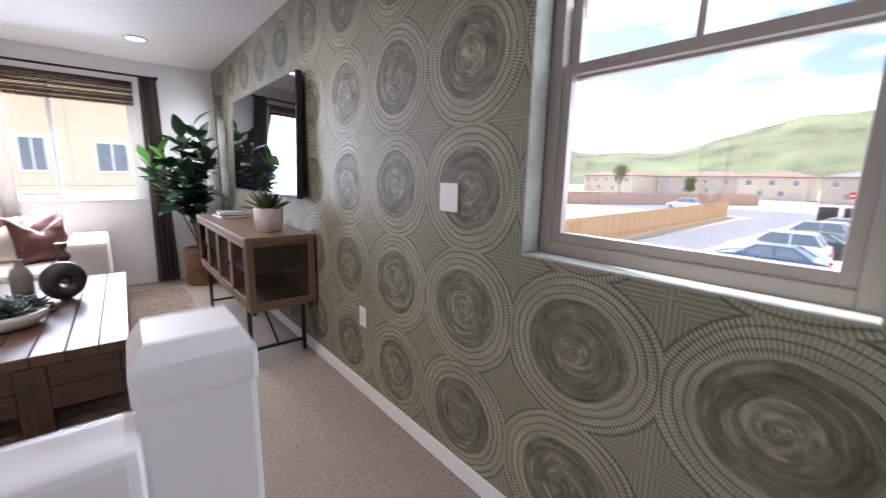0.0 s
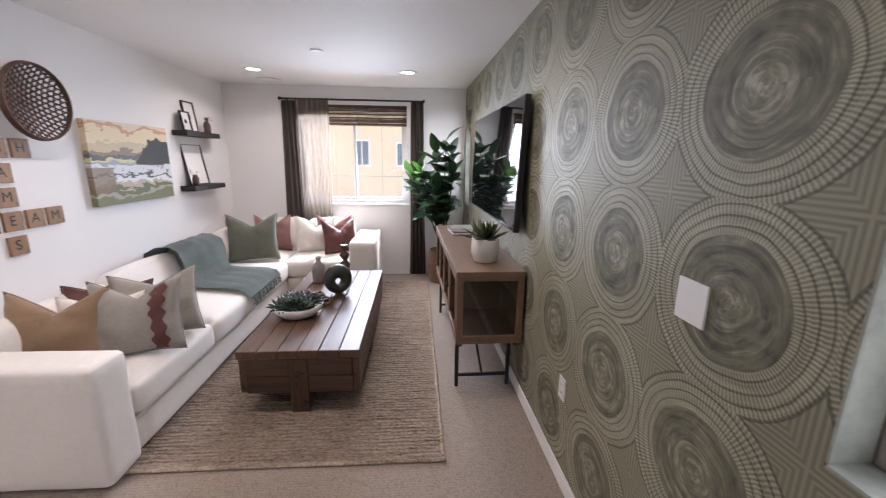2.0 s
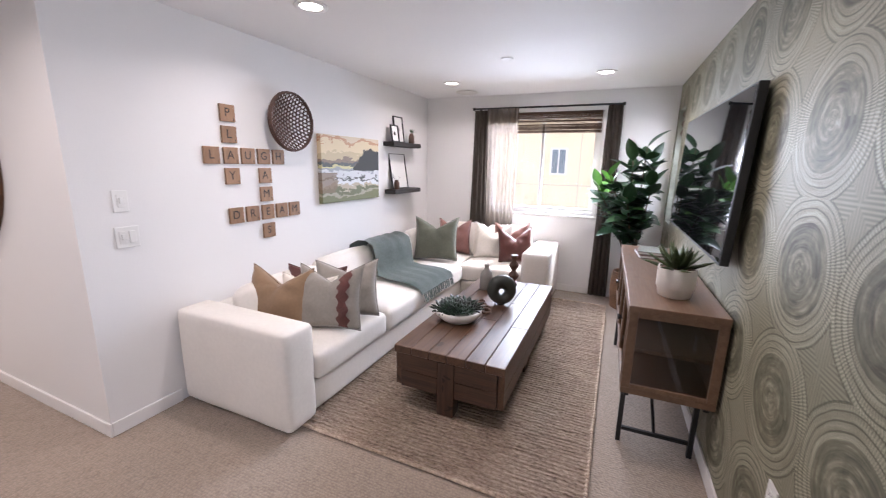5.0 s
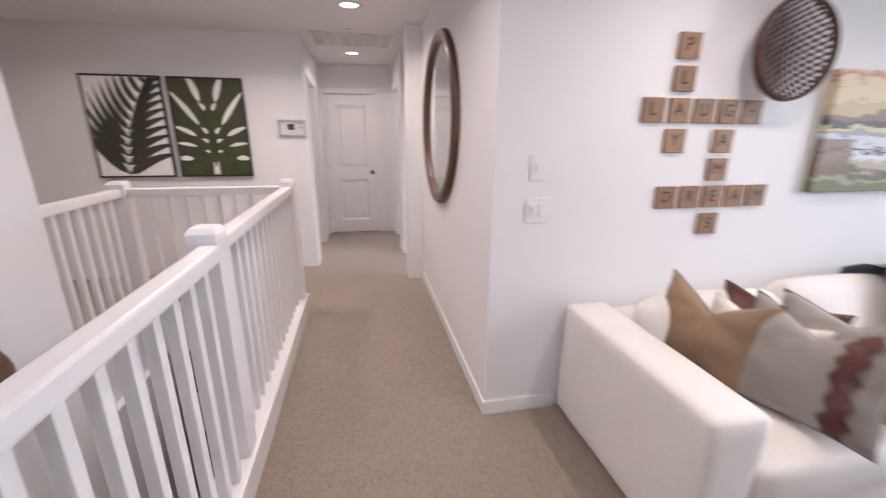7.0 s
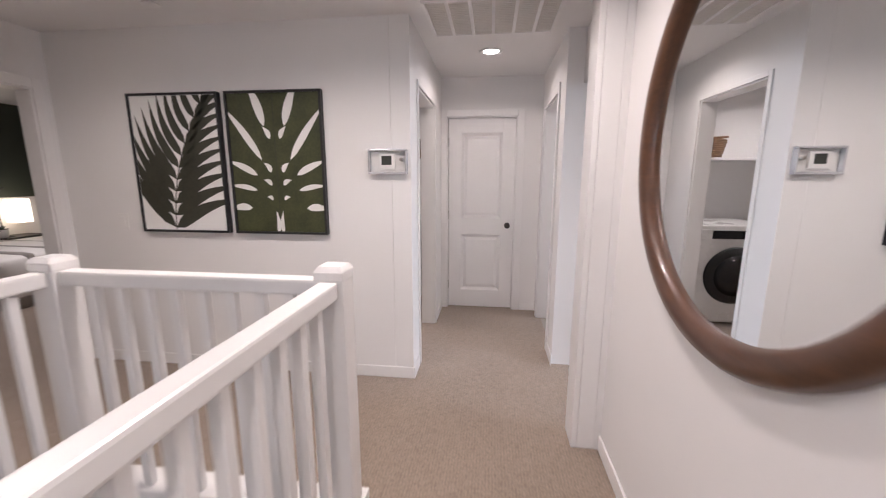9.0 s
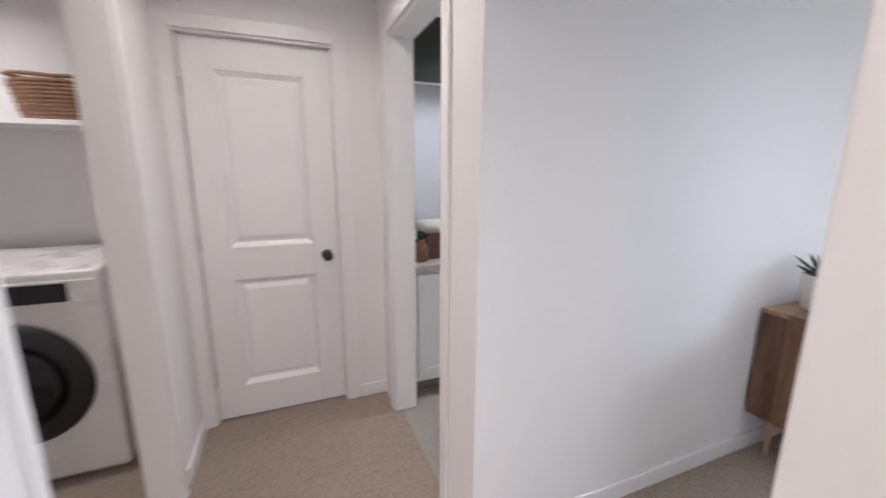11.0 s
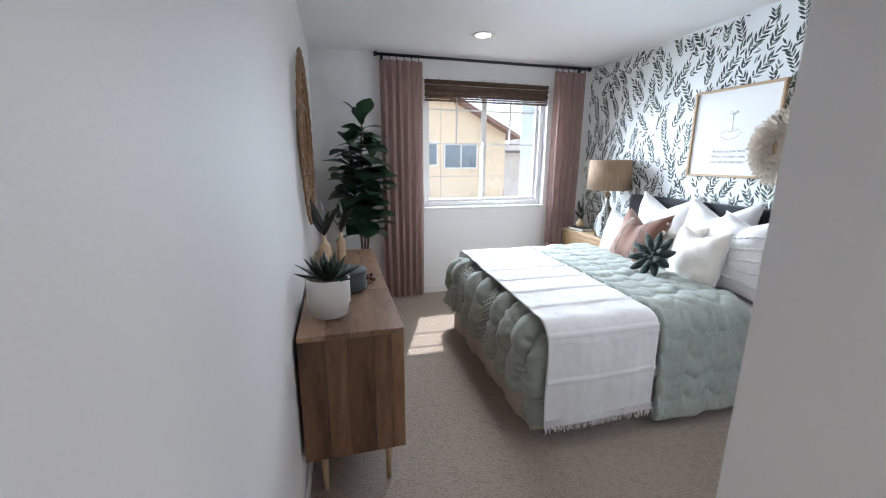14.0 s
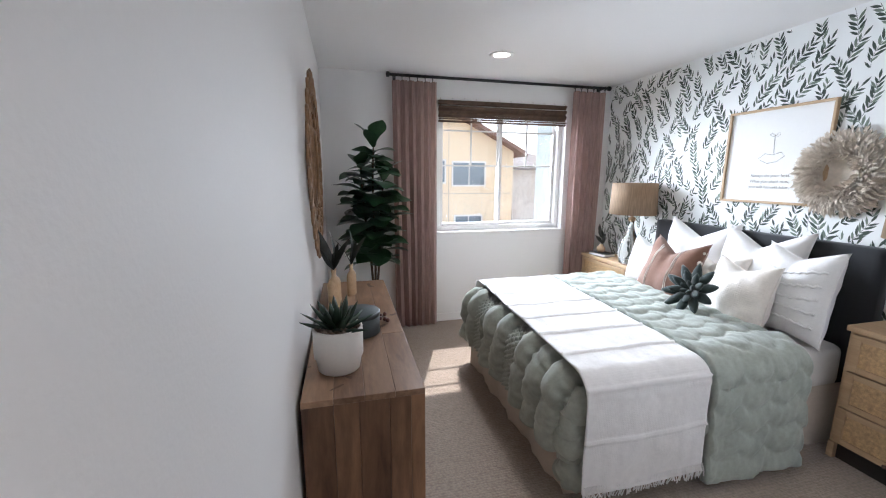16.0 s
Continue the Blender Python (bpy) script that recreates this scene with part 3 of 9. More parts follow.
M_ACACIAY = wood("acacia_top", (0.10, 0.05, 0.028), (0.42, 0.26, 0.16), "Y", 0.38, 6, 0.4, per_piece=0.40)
M_OAK = wood("pale_oak", (0.36, 0.23, 0.12), (0.58, 0.41, 0.25), "Y", 0.5, 12, 0.05, per_piece=0.08)
M_WALNUT = wood("walnut_frame", (0.055, 0.022, 0.010), (0.16, 0.065, 0.028), "X", 0.35, 6, 0.0, coat=0.3)
M_TURNED = wood("dark_turned_wood", (0.05, 0.022, 0.014), (0.14, 0.07, 0.045), "Z", 0.5, 8, 0.1)
M_TILEWOOD = wood("letter_tile_wood", (0.17, 0.09, 0.045), (0.36, 0.21, 0.12), "Y", 0.55, 10, 0.0, per_piece=0.2)
M_DARKWOOD = wood("black_brown_shelf", (0.008, 0.006, 0.006), (0.03, 0.024, 0.022), "Y", 0.55, 10, 0.0)
M_CERAMIC = plain("matt_white_ceramic", (0.75, 0.72, 0.68), 0.5, var=0.03, scale=4, fine=90, bump=0.05)
M_GREYCER = plain("grey_stoneware", (0.24, 0.22, 0.20), 0.6, var=0.1, scale=12, fine=120, bump=0.15)
M_DARKCER = plain("dark_olive_stoneware", (0.03, 0.032, 0.026), 0.42, var=0.15, scale=10, fine=120, bump=0.15)
M_LEAF = plain("dark_glossy_leaf", (0.020, 0.060, 0.024), 0.32, var=0.3, scale=14, fine=60, bump=0.1)
M_LEAFB = plain("bright_leaf", (0.11, 0.30, 0.05), 0.38, var=0.2, scale=10, fine=60, bump=0.1)
M_LEAFM = plain("mid_green_leaf", (0.035, 0.095, 0.035), 0.38, var=0.25, scale=10, fine=60, bump=0.1)
M_SUCC = plain("agave_green", (0.017, 0.038, 0.021), 0.45, var=0.25, scale=20, fine=80, bump=0.1)
M_SUCCY = plain("yellow_green_agave", (0.055, 0.078, 0.028), 0.5, var=0.25, scale=20, fine=80, bump=0.1)
M_STEM = plain("grey_bark", (0.12, 0.085, 0.06), 0.85, var=0.25, scale=20, fine=90, bump=0.4)
M_SOIL = plain("pebbles", (0.16, 0.11, 0.085), 0.8, var=0.35, scale=40, fine=120, bump=0.5)
M_WICKER = plain("brown_wicker", (0.20, 0.105, 0.055), 0.65, var=0.3, scale=30, fine=120, bump=0.3)
M_SEAGRASS = plain("tan_seagrass", (0.42, 0.28, 0.14), 0.75, var=0.25, scale=30, fine=120, bump=0.4)
M_BASKET = plain("dark_bamboo_strip", (0.085, 0.042, 0.028), 0.6, var=0.25, scale=30, fine=100, bump=0.2)
M_REED = plain("brown_woven_reed", (0.105, 0.062, 0.040), 0.7, var=0.35, scale=16, fine=90, bump=0.2)
M_BRONZE = plain("dark_bronze_metal", (0.06, 0.05, 0.045), 0.35, 0.9, var=0.1, bump=0.02)
M_PLATE = plain("white_switch_plastic", (0.80, 0.79, 0.77), 0.35, var=0.01, bump=0.0)
M_PAPERW = plain("white_paper", (0.80, 0.79, 0.77), 0.7, var=0.015, bump=0.02)
M_INK = plain("black_ink", (0.012, 0.010, 0.009), 0.6, var=0.1, bump=0.0)
M_SCREEN, _n, _l, _b = nodes_of("black_screen_glass")
_b.inputs["Base Color"].default_value, _b.inputs["Roughness"].default_value = (0.006, 0.006, 0.007, 1), 0.035
M_MIRROR, _n, _l, _b = nodes_of("mirror_silver")
_b.inputs["Metallic"].default_value, _b.inputs["Roughness"].default_value = 1.0, 0.01
_b.inputs["Base Color"].default_value = (0.86, 0.87, 0.87, 1)
M_SMOKED = pane_glass("smoked_cabinet_glass", (0.72, 0.69, 0.66))
M_LAMPON = glow("lit_lamp_lens", (1.0, 0.90, 0.78), 9.0)
M_STEEL = plain("brushed_nickel", (0.55, 0.53, 0.50), 0.3, 1.0, var=0.05, bump=0.02)


def sheer(name, base, through_amount, weave=300):
    """Thin curtain cloth: part of the light goes straight through, part is scattered onward."""
    m, n, l, b = nodes_of(name)
    v = coords(n, l, (90, 90, 6))
    f = noise_n(n, l, v, 1.5, 4)
    col = ramp_n(n, l, f, [(0.3, [c * 0.8 for c in base]), (0.7, [min(1, c * 1.2) for c in base])])
    l.new(col, b.inputs["Base Color"])
    b.inputs["Roughness"].default_value = 0.9
    tl, tp = n.new("ShaderNodeBsdfTranslucent"), n.new("ShaderNodeBsdfTransparent")
    l.new(col, tl.inputs["Color"])
    m1, m2 = n.new("ShaderNodeMixShader"), n.new("ShaderNodeMixShader")
    m1.inputs[0].default_value, m2.inputs[0].default_value = 0.45, through_amount
    l.new(b.outputs[0], m1.inputs[1])
    l.new(tl.outputs[0], m1.inputs[2])
    l.new(m1.outputs[0], m2.inputs[1])
    l.new(tp.outputs[0], m2.inputs[2])
    l.new(m2.outputs[0], n["Material Output"].inputs["Surface"])
    return m


M_SHEER = sheer("grey_brown_sheer", (0.21, 0.172, 0.145), 0.30)
M_DRAPE = sheer("grey_brown_drape", (0.10, 0.08, 0.066), 0.0)
M_PINK = sheer("dusty_pink_drape", (0.42, 0.295, 0.265), 0.0)
M_SHADELAMP = sheer("tan_lamp_shade", (0.42, 0.30, 0.20), 0.0)


def rug_mat():
    m, n, l, b = nodes_of("jute_rug")
    v = coords(n, l)
    q = n.new("ShaderNodeTexWave")
    q.bands_direction = "Y"
    q.inputs["Scale"].default_value, q.inputs["Distortion"].default_value = 11.0, 2.5
    q.inputs["Detail"].default_value, q.inputs["Detail Scale"].default_value = 3.0, 3.0
    l.new(v, q.inputs["Vector"])
    knots = noise_n(n, l, coords(n, l, (42, 70, 1)), 1.0, 3, 0.6)
    fleck = noise_n(n, l, coords(n, l, (9, 60, 1)), 1.0, 4, 0.7)
    big = noise_n(n, l, v, 1.6, 4)
    f = mathn(n, l, "ADD", mathn(n, l, "MULTIPLY", fleck, 0.45), mathn(n, l, "ADD", mathn(n, l, "MULTIPLY", knots, 0.4), mathn(n, l, "MULTIPLY", big, 0.2)))
    l.new(ramp_n(n, l, f, [(0.37, (0.11, 0.072, 0.055)), (0.49, (0.40, 0.30, 0.225)), (0.64, (0.68, 0.55, 0.43))]), b.inputs["Base Color"])
    b.inputs["Roughness"].default_value = 0.95
    h = mathn(n, l, "ADD", mathn(n, l, "MULTIPLY", q.outputs["Fac"], 0.6), knots)
    bump_n(n, l, b, h, 0.9, 0.012)
    return m


M_RUG = rug_mat()


# ---- trims, doors, windows ----
BB = 0.085
trim("baseboard", -2.088, 1.735, 0, -2.076, 2.13, BB)
trim("baseboard", -4.248, 1.721, 0, -2.076, 1.734, BB)
trim("baseboard", -2.088, 5.717, 0, 0.885, 5.729, BB)
bb = trim("baseboard", -0.014, -2.0, 0, -0.001, 4.34, BB)
bb.matrix_basis = E_WALL
trim("baseboard", -5.269, 1.86, 0, -5.257, 5.72, BB)
trim("baseboard", -5.257, 5.717, 0, -2.33, 5.729, BB)
trim("baseboard", -4.27, 2.276, 0, -2.33, 2.288, BB)
trim("baseboard", -4.869, -1.99, 0, -4.857, 0.605, BB)
trim("baseboard", -5.06, 0.601, 0, -4.857, 0.613, BB)
trim("baseboard", -6.45, 0.601, 0, -6.03, 0.613, BB)
trim("baseboard", -6.459, 1.46, 0, -6.447, 1.619, BB)
trim("baseboard", -5.49, 1.607, 0, -5.19, 1.619, BB)
trim("baseboard", -3.96, -1.999, 0, -2.56, -1.987, BB)


def casing(axis, face, out, u0, u1, top, depth0, depth1, w=0.062, t=0.014, sides=(0, 1)):
    """Painted casing round a doorway: two legs, a head, and the jamb lining behind them."""
    th = thing("door_casing", "white painted wooden door casing", "door frame")
    th["kind"] = "structure"

    def bar(name, ua, ub, za, zb, d0, d1):
        d0, d1 = min(d0, d1), max(d0, d1)
        if axis == "y":
            block(name, ua, d0, za, ub, d1, zb, M_TRIM, th, 0.004)
        else:
            block(name, d0, ua, za, d1, ub, zb, M_TRIM, th, 0.004)

    f0, f1 = face + 0.001 * out, face + t * out
    if 0 in sides:
        bar("side_casing", u0 - w, u0 + 0.004, 0, top + w, f0, f1)
    if 1 in sides:
        bar("side_casing", u1 - 0.004, u1 + w, 0, top + w, f0, f1)
    bar("head_casing", u0 + 0.005, u1 - 0.005, top - 0.004, top + w, f0, f1)
    bar("jamb", u0 + 0.0005, u0 + 0.016, 0, top - 0.001, depth0, depth1)
    bar("jamb", u1 - 0.016, u1 - 0.0005, 0, top - 0.001, depth0, depth1)
    bar("head_jamb", u0 + 0.0165, u1 - 0.0165, top - 0.017, top - 0.002, depth0, depth1)
    return th


casing("x", -6.46, 1, 0.655, 1.383, 2.042, -6.579, -6.461)
bc = thing("door_casing", "white painted wooden door casing at the bedroom doorway", "door frame")
bc["kind"] = "structure"
block("side_casing", -4.412, 1.582, 0, -4.25, 1.612, CEIL - 0.002, M_TRIM, bc, 0.005)
block("jamb", -4.290, 1.6125, 0, -4.25, 1.6995, CEIL - 0.003, M_TRIM, bc, 0.003)
casing("y", -2.0, 1, -4.76, -4.03, 2.03, -2.119, -2.001)
casing("y", 1.62, -1, -6.24, -5.49, 2.06, 1.621, 1.749)
casing("y", 0.60, 1, -5.955, -5.12, 2.06, 0.473, 0.599, w=0.03)


def panel_door(name, label, m, w, h, knob_side=1):
    """A two-panel door leaf in the local yz plane, its face towards +x."""
    th = thing(name, label, "door", m)
    th["kind"] = "structure"
    bm = bmesh.new()
    st, tk = 0.135, 0.035
    z_lo, z_mid0, z_mid1, z_top = 0.19, 0.81, 0.985, h - 0.145
    box(bm, -tk, 0, 0, 0, st, h, 0.002, 1)
    box(bm, -tk, w - st, 0, 0, w, h, 0.002, 1)
    for a, c in ((0, z_lo), (z_mid0, z_mid1), (z_top, h)):
        box(bm, -tk, st, a, 0, w - st, c)
    for a, c in ((z_lo, z_mid0), (z_mid1, z_top)):
        loops = []
        for inset, x in ((0.0, 0.0), (0.006, -0.004), (0.026, -0.020), (0.034, -0.020), (0.060, -0.010)):
            loops.append([bm.verts.new((x, y, z)) for y, z in ((st + inset, a + inset), (w - st - inset, a + inset), (w - st - inset, c - inset), (st + inset, c - inset))])
        for p, q in zip(loops, loops[1:]):
            for i in range(4):
                bm.faces.new((p[i], p[(i + 1) % 4], q[(i + 1) % 4], q[i]))
        bm.faces.new(loops[-1])
    part("door_leaf", bm, M_TRIM, th)
    bm = bmesh.new()
    lathe(bm, [(0.030, 0.0), (0.030, 0.006), (0.012, 0.010), (0.011, 0.035), (0.024, 0.042), (0.029, 0.055), (0.024, 0.066), (0.001, 0.069)], 20, (0.0, w - 0.065, 0.915), "X")
    part("door_knob", bm, M_BRONZE, th, "dark nickel door knob", True)
    for z in (0.25, 1.02, 1.78):
        bm = bmesh.new()
        lathe(bm, [(0.006, -0.045), (0.007, 0.045)], 8, (0.004, -0.003, z))
        part("hinge", bm, M_STEEL, th, "metal hinge")
    return th


panel_door("door_1", "closed white two-panel interior door", pose(-6.495, 0.675, 0.008), 0.69, 2.015)


def window(name, label, m, w, h, kind, material, muntins=False):
    """A framed window in the local xz plane, sill at z=0, inside towards -y."""
    th = thing(name, label, "window", m)
    th["kind"] = "structure"
    f, d = 0.045, 0.07

    def bar(nm, x0, z0, x1, z1, y0=0.0, y1=d):
        return block(nm, x0, y0, z0, x1, y1, z1, material, th, 0.004)

    bar("window_frame", 0, 0, f, h)
    bar("window_frame", w - f, 0, w, h)
    bar("window_frame", f + 0.0005, 0, w - f - 0.0005, f)
    bar("window_frame", f + 0.0005, h - f, w - f - 0.0005, h)
    s = 0.032

    def sash(x0, z0, x1, z1, y0):
        sh = block("sash", x0, y0, z0, x0 + s, y0 + 0.03, z1, material, th, 0.003)
        block("sash_rail", x1 - s, y0, z0, x1, y0 + 0.03, z1, material, sh, 0.003)
        block("sash_rail", x0 + s, y0, z0, x1 - s, y0 + 0.03, z0 + s, material, sh, 0.003)
        block("sash_rail", x0 + s, y0, z1 - s, x1 - s, y0 + 0.03, z1, material, sh, 0.003)
        p = block("pane", x0 + s - 0.004, y0 + 0.012, z0 + s - 0.004, x1 - s + 0.004, y0 + 0.016, z1 - s + 0.004, M_PANE, th)
        p.visible_shadow = False
        return x0 + s, z0 + s, x1 - s, z1 - s, y0

    def bars(a, nx, zs):
        x0, z0, x1, z1, y0 = a
        for k in range(1, nx):
            x = x0 + (x1 - x0) * k / nx
            block("muntin", x - 0.007, y0 + 0.008, min(zs), x + 0.007, y0 + 0.020, z1, material, th)
        for z in zs:
            block("muntin", x0, y0 + 0.0085, z - 0.007, x1, y0 + 0.0195, z + 0.007, material, th)

    if kind == "slider":
        a = sash(f, f, w / 2 + 0.02, h - f, 0.012)
        b2 = sash(w / 2 - 0.02, f, w - f, h - f, 0.043)
        if muntins:
            for q in (a, b2):
                bars(q, 2, [h - 0.26, h - 0.60])
    else:
        mid = h * 0.50
        a = sash(f, f, w - f, mid + 0.02, 0.008)
        b2 = sash(f, mid - 0.02, w - f, h - f, 0.042)
        if muntins:
            x0, z0, x1, z1, y0 = b2
            block("muntin", (x0 + x1) / 2 - 0.009, y0 + 0.006, z0, (x0 + x1) / 2 + 0.009, y0 + 0.02, z1, material, th)
        bm = bmesh.new()
        box(bm, w * 0.28 - 0.03, -0.008, mid + 0.0, w * 0.28 + 0.03, 0.006, mid + 0.014, 0.004)
        part("sash_lock", bm, material, th, "window latch")
    return th


window("window_1", "beige vinyl single-hung window facing the street", E_WALL @ pose(0.095, -0.340, 1.027, 0, 0, -90), 0.821, 1.171, "hung", M_VINYL, True)
M_REVEAL = plain("grey_green_reveal", (0.32, 0.335, 0.285), 0.7, var=0.18, scale=6, fine=40, bump=0.1)
for y0, y1, z0, z1 in ((-1.163, -0.338, 1.025, 2.2), (3.86, 4.24, 0.99, 2.16)):
    for a, c, e, f in ((y0, z0 + 0.006, y0 + 0.006, z1 - 0.006), (y1 - 0.006, z0 + 0.006, y1, z1 - 0.006), (y0, z0, y1, z0 + 0.0055), (y0, z1 - 0.0055, y1, z1)):
        ob = trim("window_reveal", 0.0005, a, c, 0.088, e, f, M_REVEAL, "grey-green papered window reveal")
        ob.matrix_basis = E_WALL
window("window_2", "white vinyl sliding window behind curtains", pose(-1.215, 5.80, 0.968), 1.37, 1.228, "slider", M_VINYLW)
window("window_3", "slim white vinyl window beside the television", E_WALL @ pose(0.09, 4.238, 0.992, 0, 0, -90), 0.376, 1.165, "hung", M_VINYLW)
window("window_4", "white vinyl sliding window with thin grilles", pose(-4.206, 5.80, 0.943), 1.372, 1.253, "slider", M_VINYLW, True)
trim("window_sill", -1.24, 5.712, 0.945, 0.18, 5.80, 0.966, label="white painted window sill")
trim("window_sill", -4.23, 5.712, 0.92, -2.81, 5.80, 0.941, label="white painted window sill")

# ---- staircase ----
for k in range(15):
    z = -0.183 * (k + 1)
    x1 = SW_X1 - 0.265 * k
    st = block("stair_step", x1 - 0.265 - 0.02, SW_Y0 + 0.002, max(z - 0.45, -2.75), x1 - 0.001, SW_Y1 + 0.05, z, M_CARPET, None, 0.015)
    tagged(st, "beige carpeted stair step", "step", kind="structure")
CURB = 0.14
trim("stair_curb", SW_X0 - 0.04, 0.505, -0.25, 0.055, 0.642, CURB, label="white painted curb under the stair railing", bev=0.008)
trim("stair_curb", SW_X0 - 0.04, -0.645, -0.25, SW_X0 + 0.095, 0.504, CURB, label="white painted curb under the stair railing", bev=0.008)
trim("stair_curb", SW_X0 + 0.096, -0.645, -0.25, -2.692, -0.51, CURB, label="white painted curb under the stair railing", bev=0.008)

rail = thing("stair_railing", "white painted wooden stair railing with square balusters", "railing", pose(0, 0, 0))


def newel(x, y, top, s=0.052):
    p = block("newel_post", x - s, y - s, CURB, x + s, y + s, top - 0.05, M_TRIM, rail, 0.006)
    bm = bmesh.new()
    c = s + 0.002
    box(bm, x - c, y - c, top - 0.052, x + c, y + c, top - 0.018, 0.005, 2)
    vs = [bm.verts.new((x + i * c * 0.97, y + k * c * 0.97, top - 0.018)) for i, k in ((-1, -1), (1, -1), (1, 1), (-1, 1))]
    ws = [bm.verts.new((x + i * c * 0.74, y + k * c * 0.74, top)) for i, k in ((-1, -1), (1, -1), (1, 1), (-1, 1))]
    for i in range(4):
        bm.faces.new((vs[i], vs[(i + 1) % 4], ws[(i + 1) % 4], ws[i]))
    bm.faces.new(ws)
    part("post_cap", bm, M_TRIM, p)


newel(0.002, 0.645, 1.142, 0.046)
newel(-1.906, 0.574, 1.135)
newel(-3.604, 0.574, 1.13)
newel(-3.604, -0.577, 1.13)
bal = bmesh.new()
box(bal, -0.017, -0.017, 0, 0.017, 0.017, 1.018 - CURB, 0.002, 1)
bal_mesh = bpy.data.meshes.new("baluster")
bal.to_mesh(bal_mesh)
bal.free()
bal_mesh.materials.append(M_TRIM)


def rail_run(x0, y0, x1, y1):
    along_x = abs(x1 - x0) > abs(y1 - y0)
    ln = abs(x1 - x0) + abs(y1 - y0)
    w = 0.034
    if along_x:
        block("top_rail", min(x0, x1), y0 - w, 1.018, max(x0, x1), y0 + w, 1.078, M_TRIM, rail, 0.010)
    else:
        block("top_rail", x0 - w, min(y0, y1), 1.018, x0 + w, max(y0, y1), 1.078, M_TRIM, rail, 0.010)
    n = round(ln / 0.112)
    for k in range(1, n):
        f = k / n
        shared("baluster", bal_mesh, rail, pose(x0 + (x1 - x0) * f, y0 + (y1 - y0) * f, CURB))


rail_run(-1.854, 0.60, -0.042, 0.60)
rail_run(-3.552, 0.574, -1.958, 0.574)
rail_run(-3.604, -0.525, -3.604, 0.522)
rail_run(-3.552, -0.577, -2.692, -0.577)

# ---- ceiling fittings ----
for lx, ly in LAMPS_LIVING[:3] + LAMPS_HALL[:4] + LAMPS_BED[:1]:
    th = thing("recessed_light", "lit round recessed ceiling light with a white trim ring", "ceiling light", pose(lx, ly, CEIL), "recessed ceiling lights")
    bm = bmesh.new()
    lathe(bm, [(0.066, -0.004), (0.072, -0.009), (0.092, -0.007), (0.096, -0.001)], 32)
    part("trim_ring", bm, M_TRIM, th, smooth=True)
    bm = bmesh.new()
    lathe(bm, [(0.066, -0.0035), (0.05, -0.006), (0.001, -0.007)], 32)
    part("lens", bm, M_LAMPON, th, "glowing warm lens", True)
for sx, sy, big in ((-3.77, -0.6, True), (-1.41, 5.42, True), (-0.555, 4.08, False), (-4.556, 1.105, False), (-4.55, -0.85, False)):
    bm = bmesh.new()
    r = 0.135 if big else 0.05
    lathe(bm, [(r, -0.001), (r, -0.008), (r * 0.93, -0.011), (r * 0.9, -0.008), (0.001, -0.010 if big else -0.022)], 32)
    ob = part("ceiling_speaker" if big else "fire_sprinkler_cover", bm, M_CERAMIC if big else M_TRIM, None, smooth=True)
    ob.matrix_basis = pose(sx, sy, CEIL)
    tagged(ob, "round flush ceiling speaker with a pale grille" if big else "small round white cover on the ceiling", "speaker" if big else "sprinkler")
vent = thing("return_air_grille", "white louvred return-air grille in the hall ceiling", "vent", pose(-4.98, 1.11, CEIL))
for a in (-0.285, 0.262):
    block("grille_frame", a, -0.41, -0.012, a + 0.023, 0.41, -0.001, M_TRIM, vent, 0.003)
for a in (-0.41, -0.275, -0.14, -0.005, 0.13, 0.265, 0.388):
    block("grille_bar", -0.262, a, -0.011, 0.262, a + 0.020, -0.001, M_TRIM, vent)
for k in range(20):
    block("louvre", -0.255 + k * 0.026, -0.385, -0.009, -0.245 + k * 0.026, 0.385, -0.002, M_CERAMIC, vent)
hatch = tagged(block("attic_hatch", -3.42, -1.55, CEIL - 0.012, -2.85, -0.98, CEIL - 0.001, M_TRIM, None, 0.004), "white attic access panel in the ceiling", "hatch")


# ---- wall plates ----
def plate(name, label, m, w, h, kinds):
    """A wall plate in the local xz plane, facing -y."""
    th = thing(name, label, "switch" if "switch" in name else "outlet", m)
    block("cover_plate", -w / 2, -0.007, -h / 2, w / 2, -0.0005, h / 2, M_PLATE, th, 0.003)
    for k, (kind, x) in enumerate(kinds):
        if kind == "rocker":
            block("rocker", x - 0.017, -0.012, -0.034, x + 0.017, -0.0065, 0.034, M_PLATE, th, 0.003)
        elif kind == "dimmer":
            r = block("dimmer_body", x - 0.017, -0.0095, -0.034, x + 0.017, -0.0065, 0.034, M_PLATE, th, 0.002)
            block("slider", x - 0.007, -0.016, -0.012, x + 0.007, -0.0096, 0.02, M_PLATE, r, 0.002)
            block("slot", x - 0.010, -0.0099, -0.03, x + 0.010, -0.0096, 0.03, M_PLATE, r)
        elif kind == "outlet":
            for z in (-0.02, 0.02):
                s = block("socket", x - 0.016, -0.0085, z - 0.015, x + 0.016, -0.0065, z + 0.015, M_PLATE, th, 0.003)
                for dx in (-0.006, 0.006):
                    block("slot", x + dx - 0.001, -0.0088, z - 0.005, x + dx + 0.001, -0.0084, z + 0.006, M_INK, s)
    return th


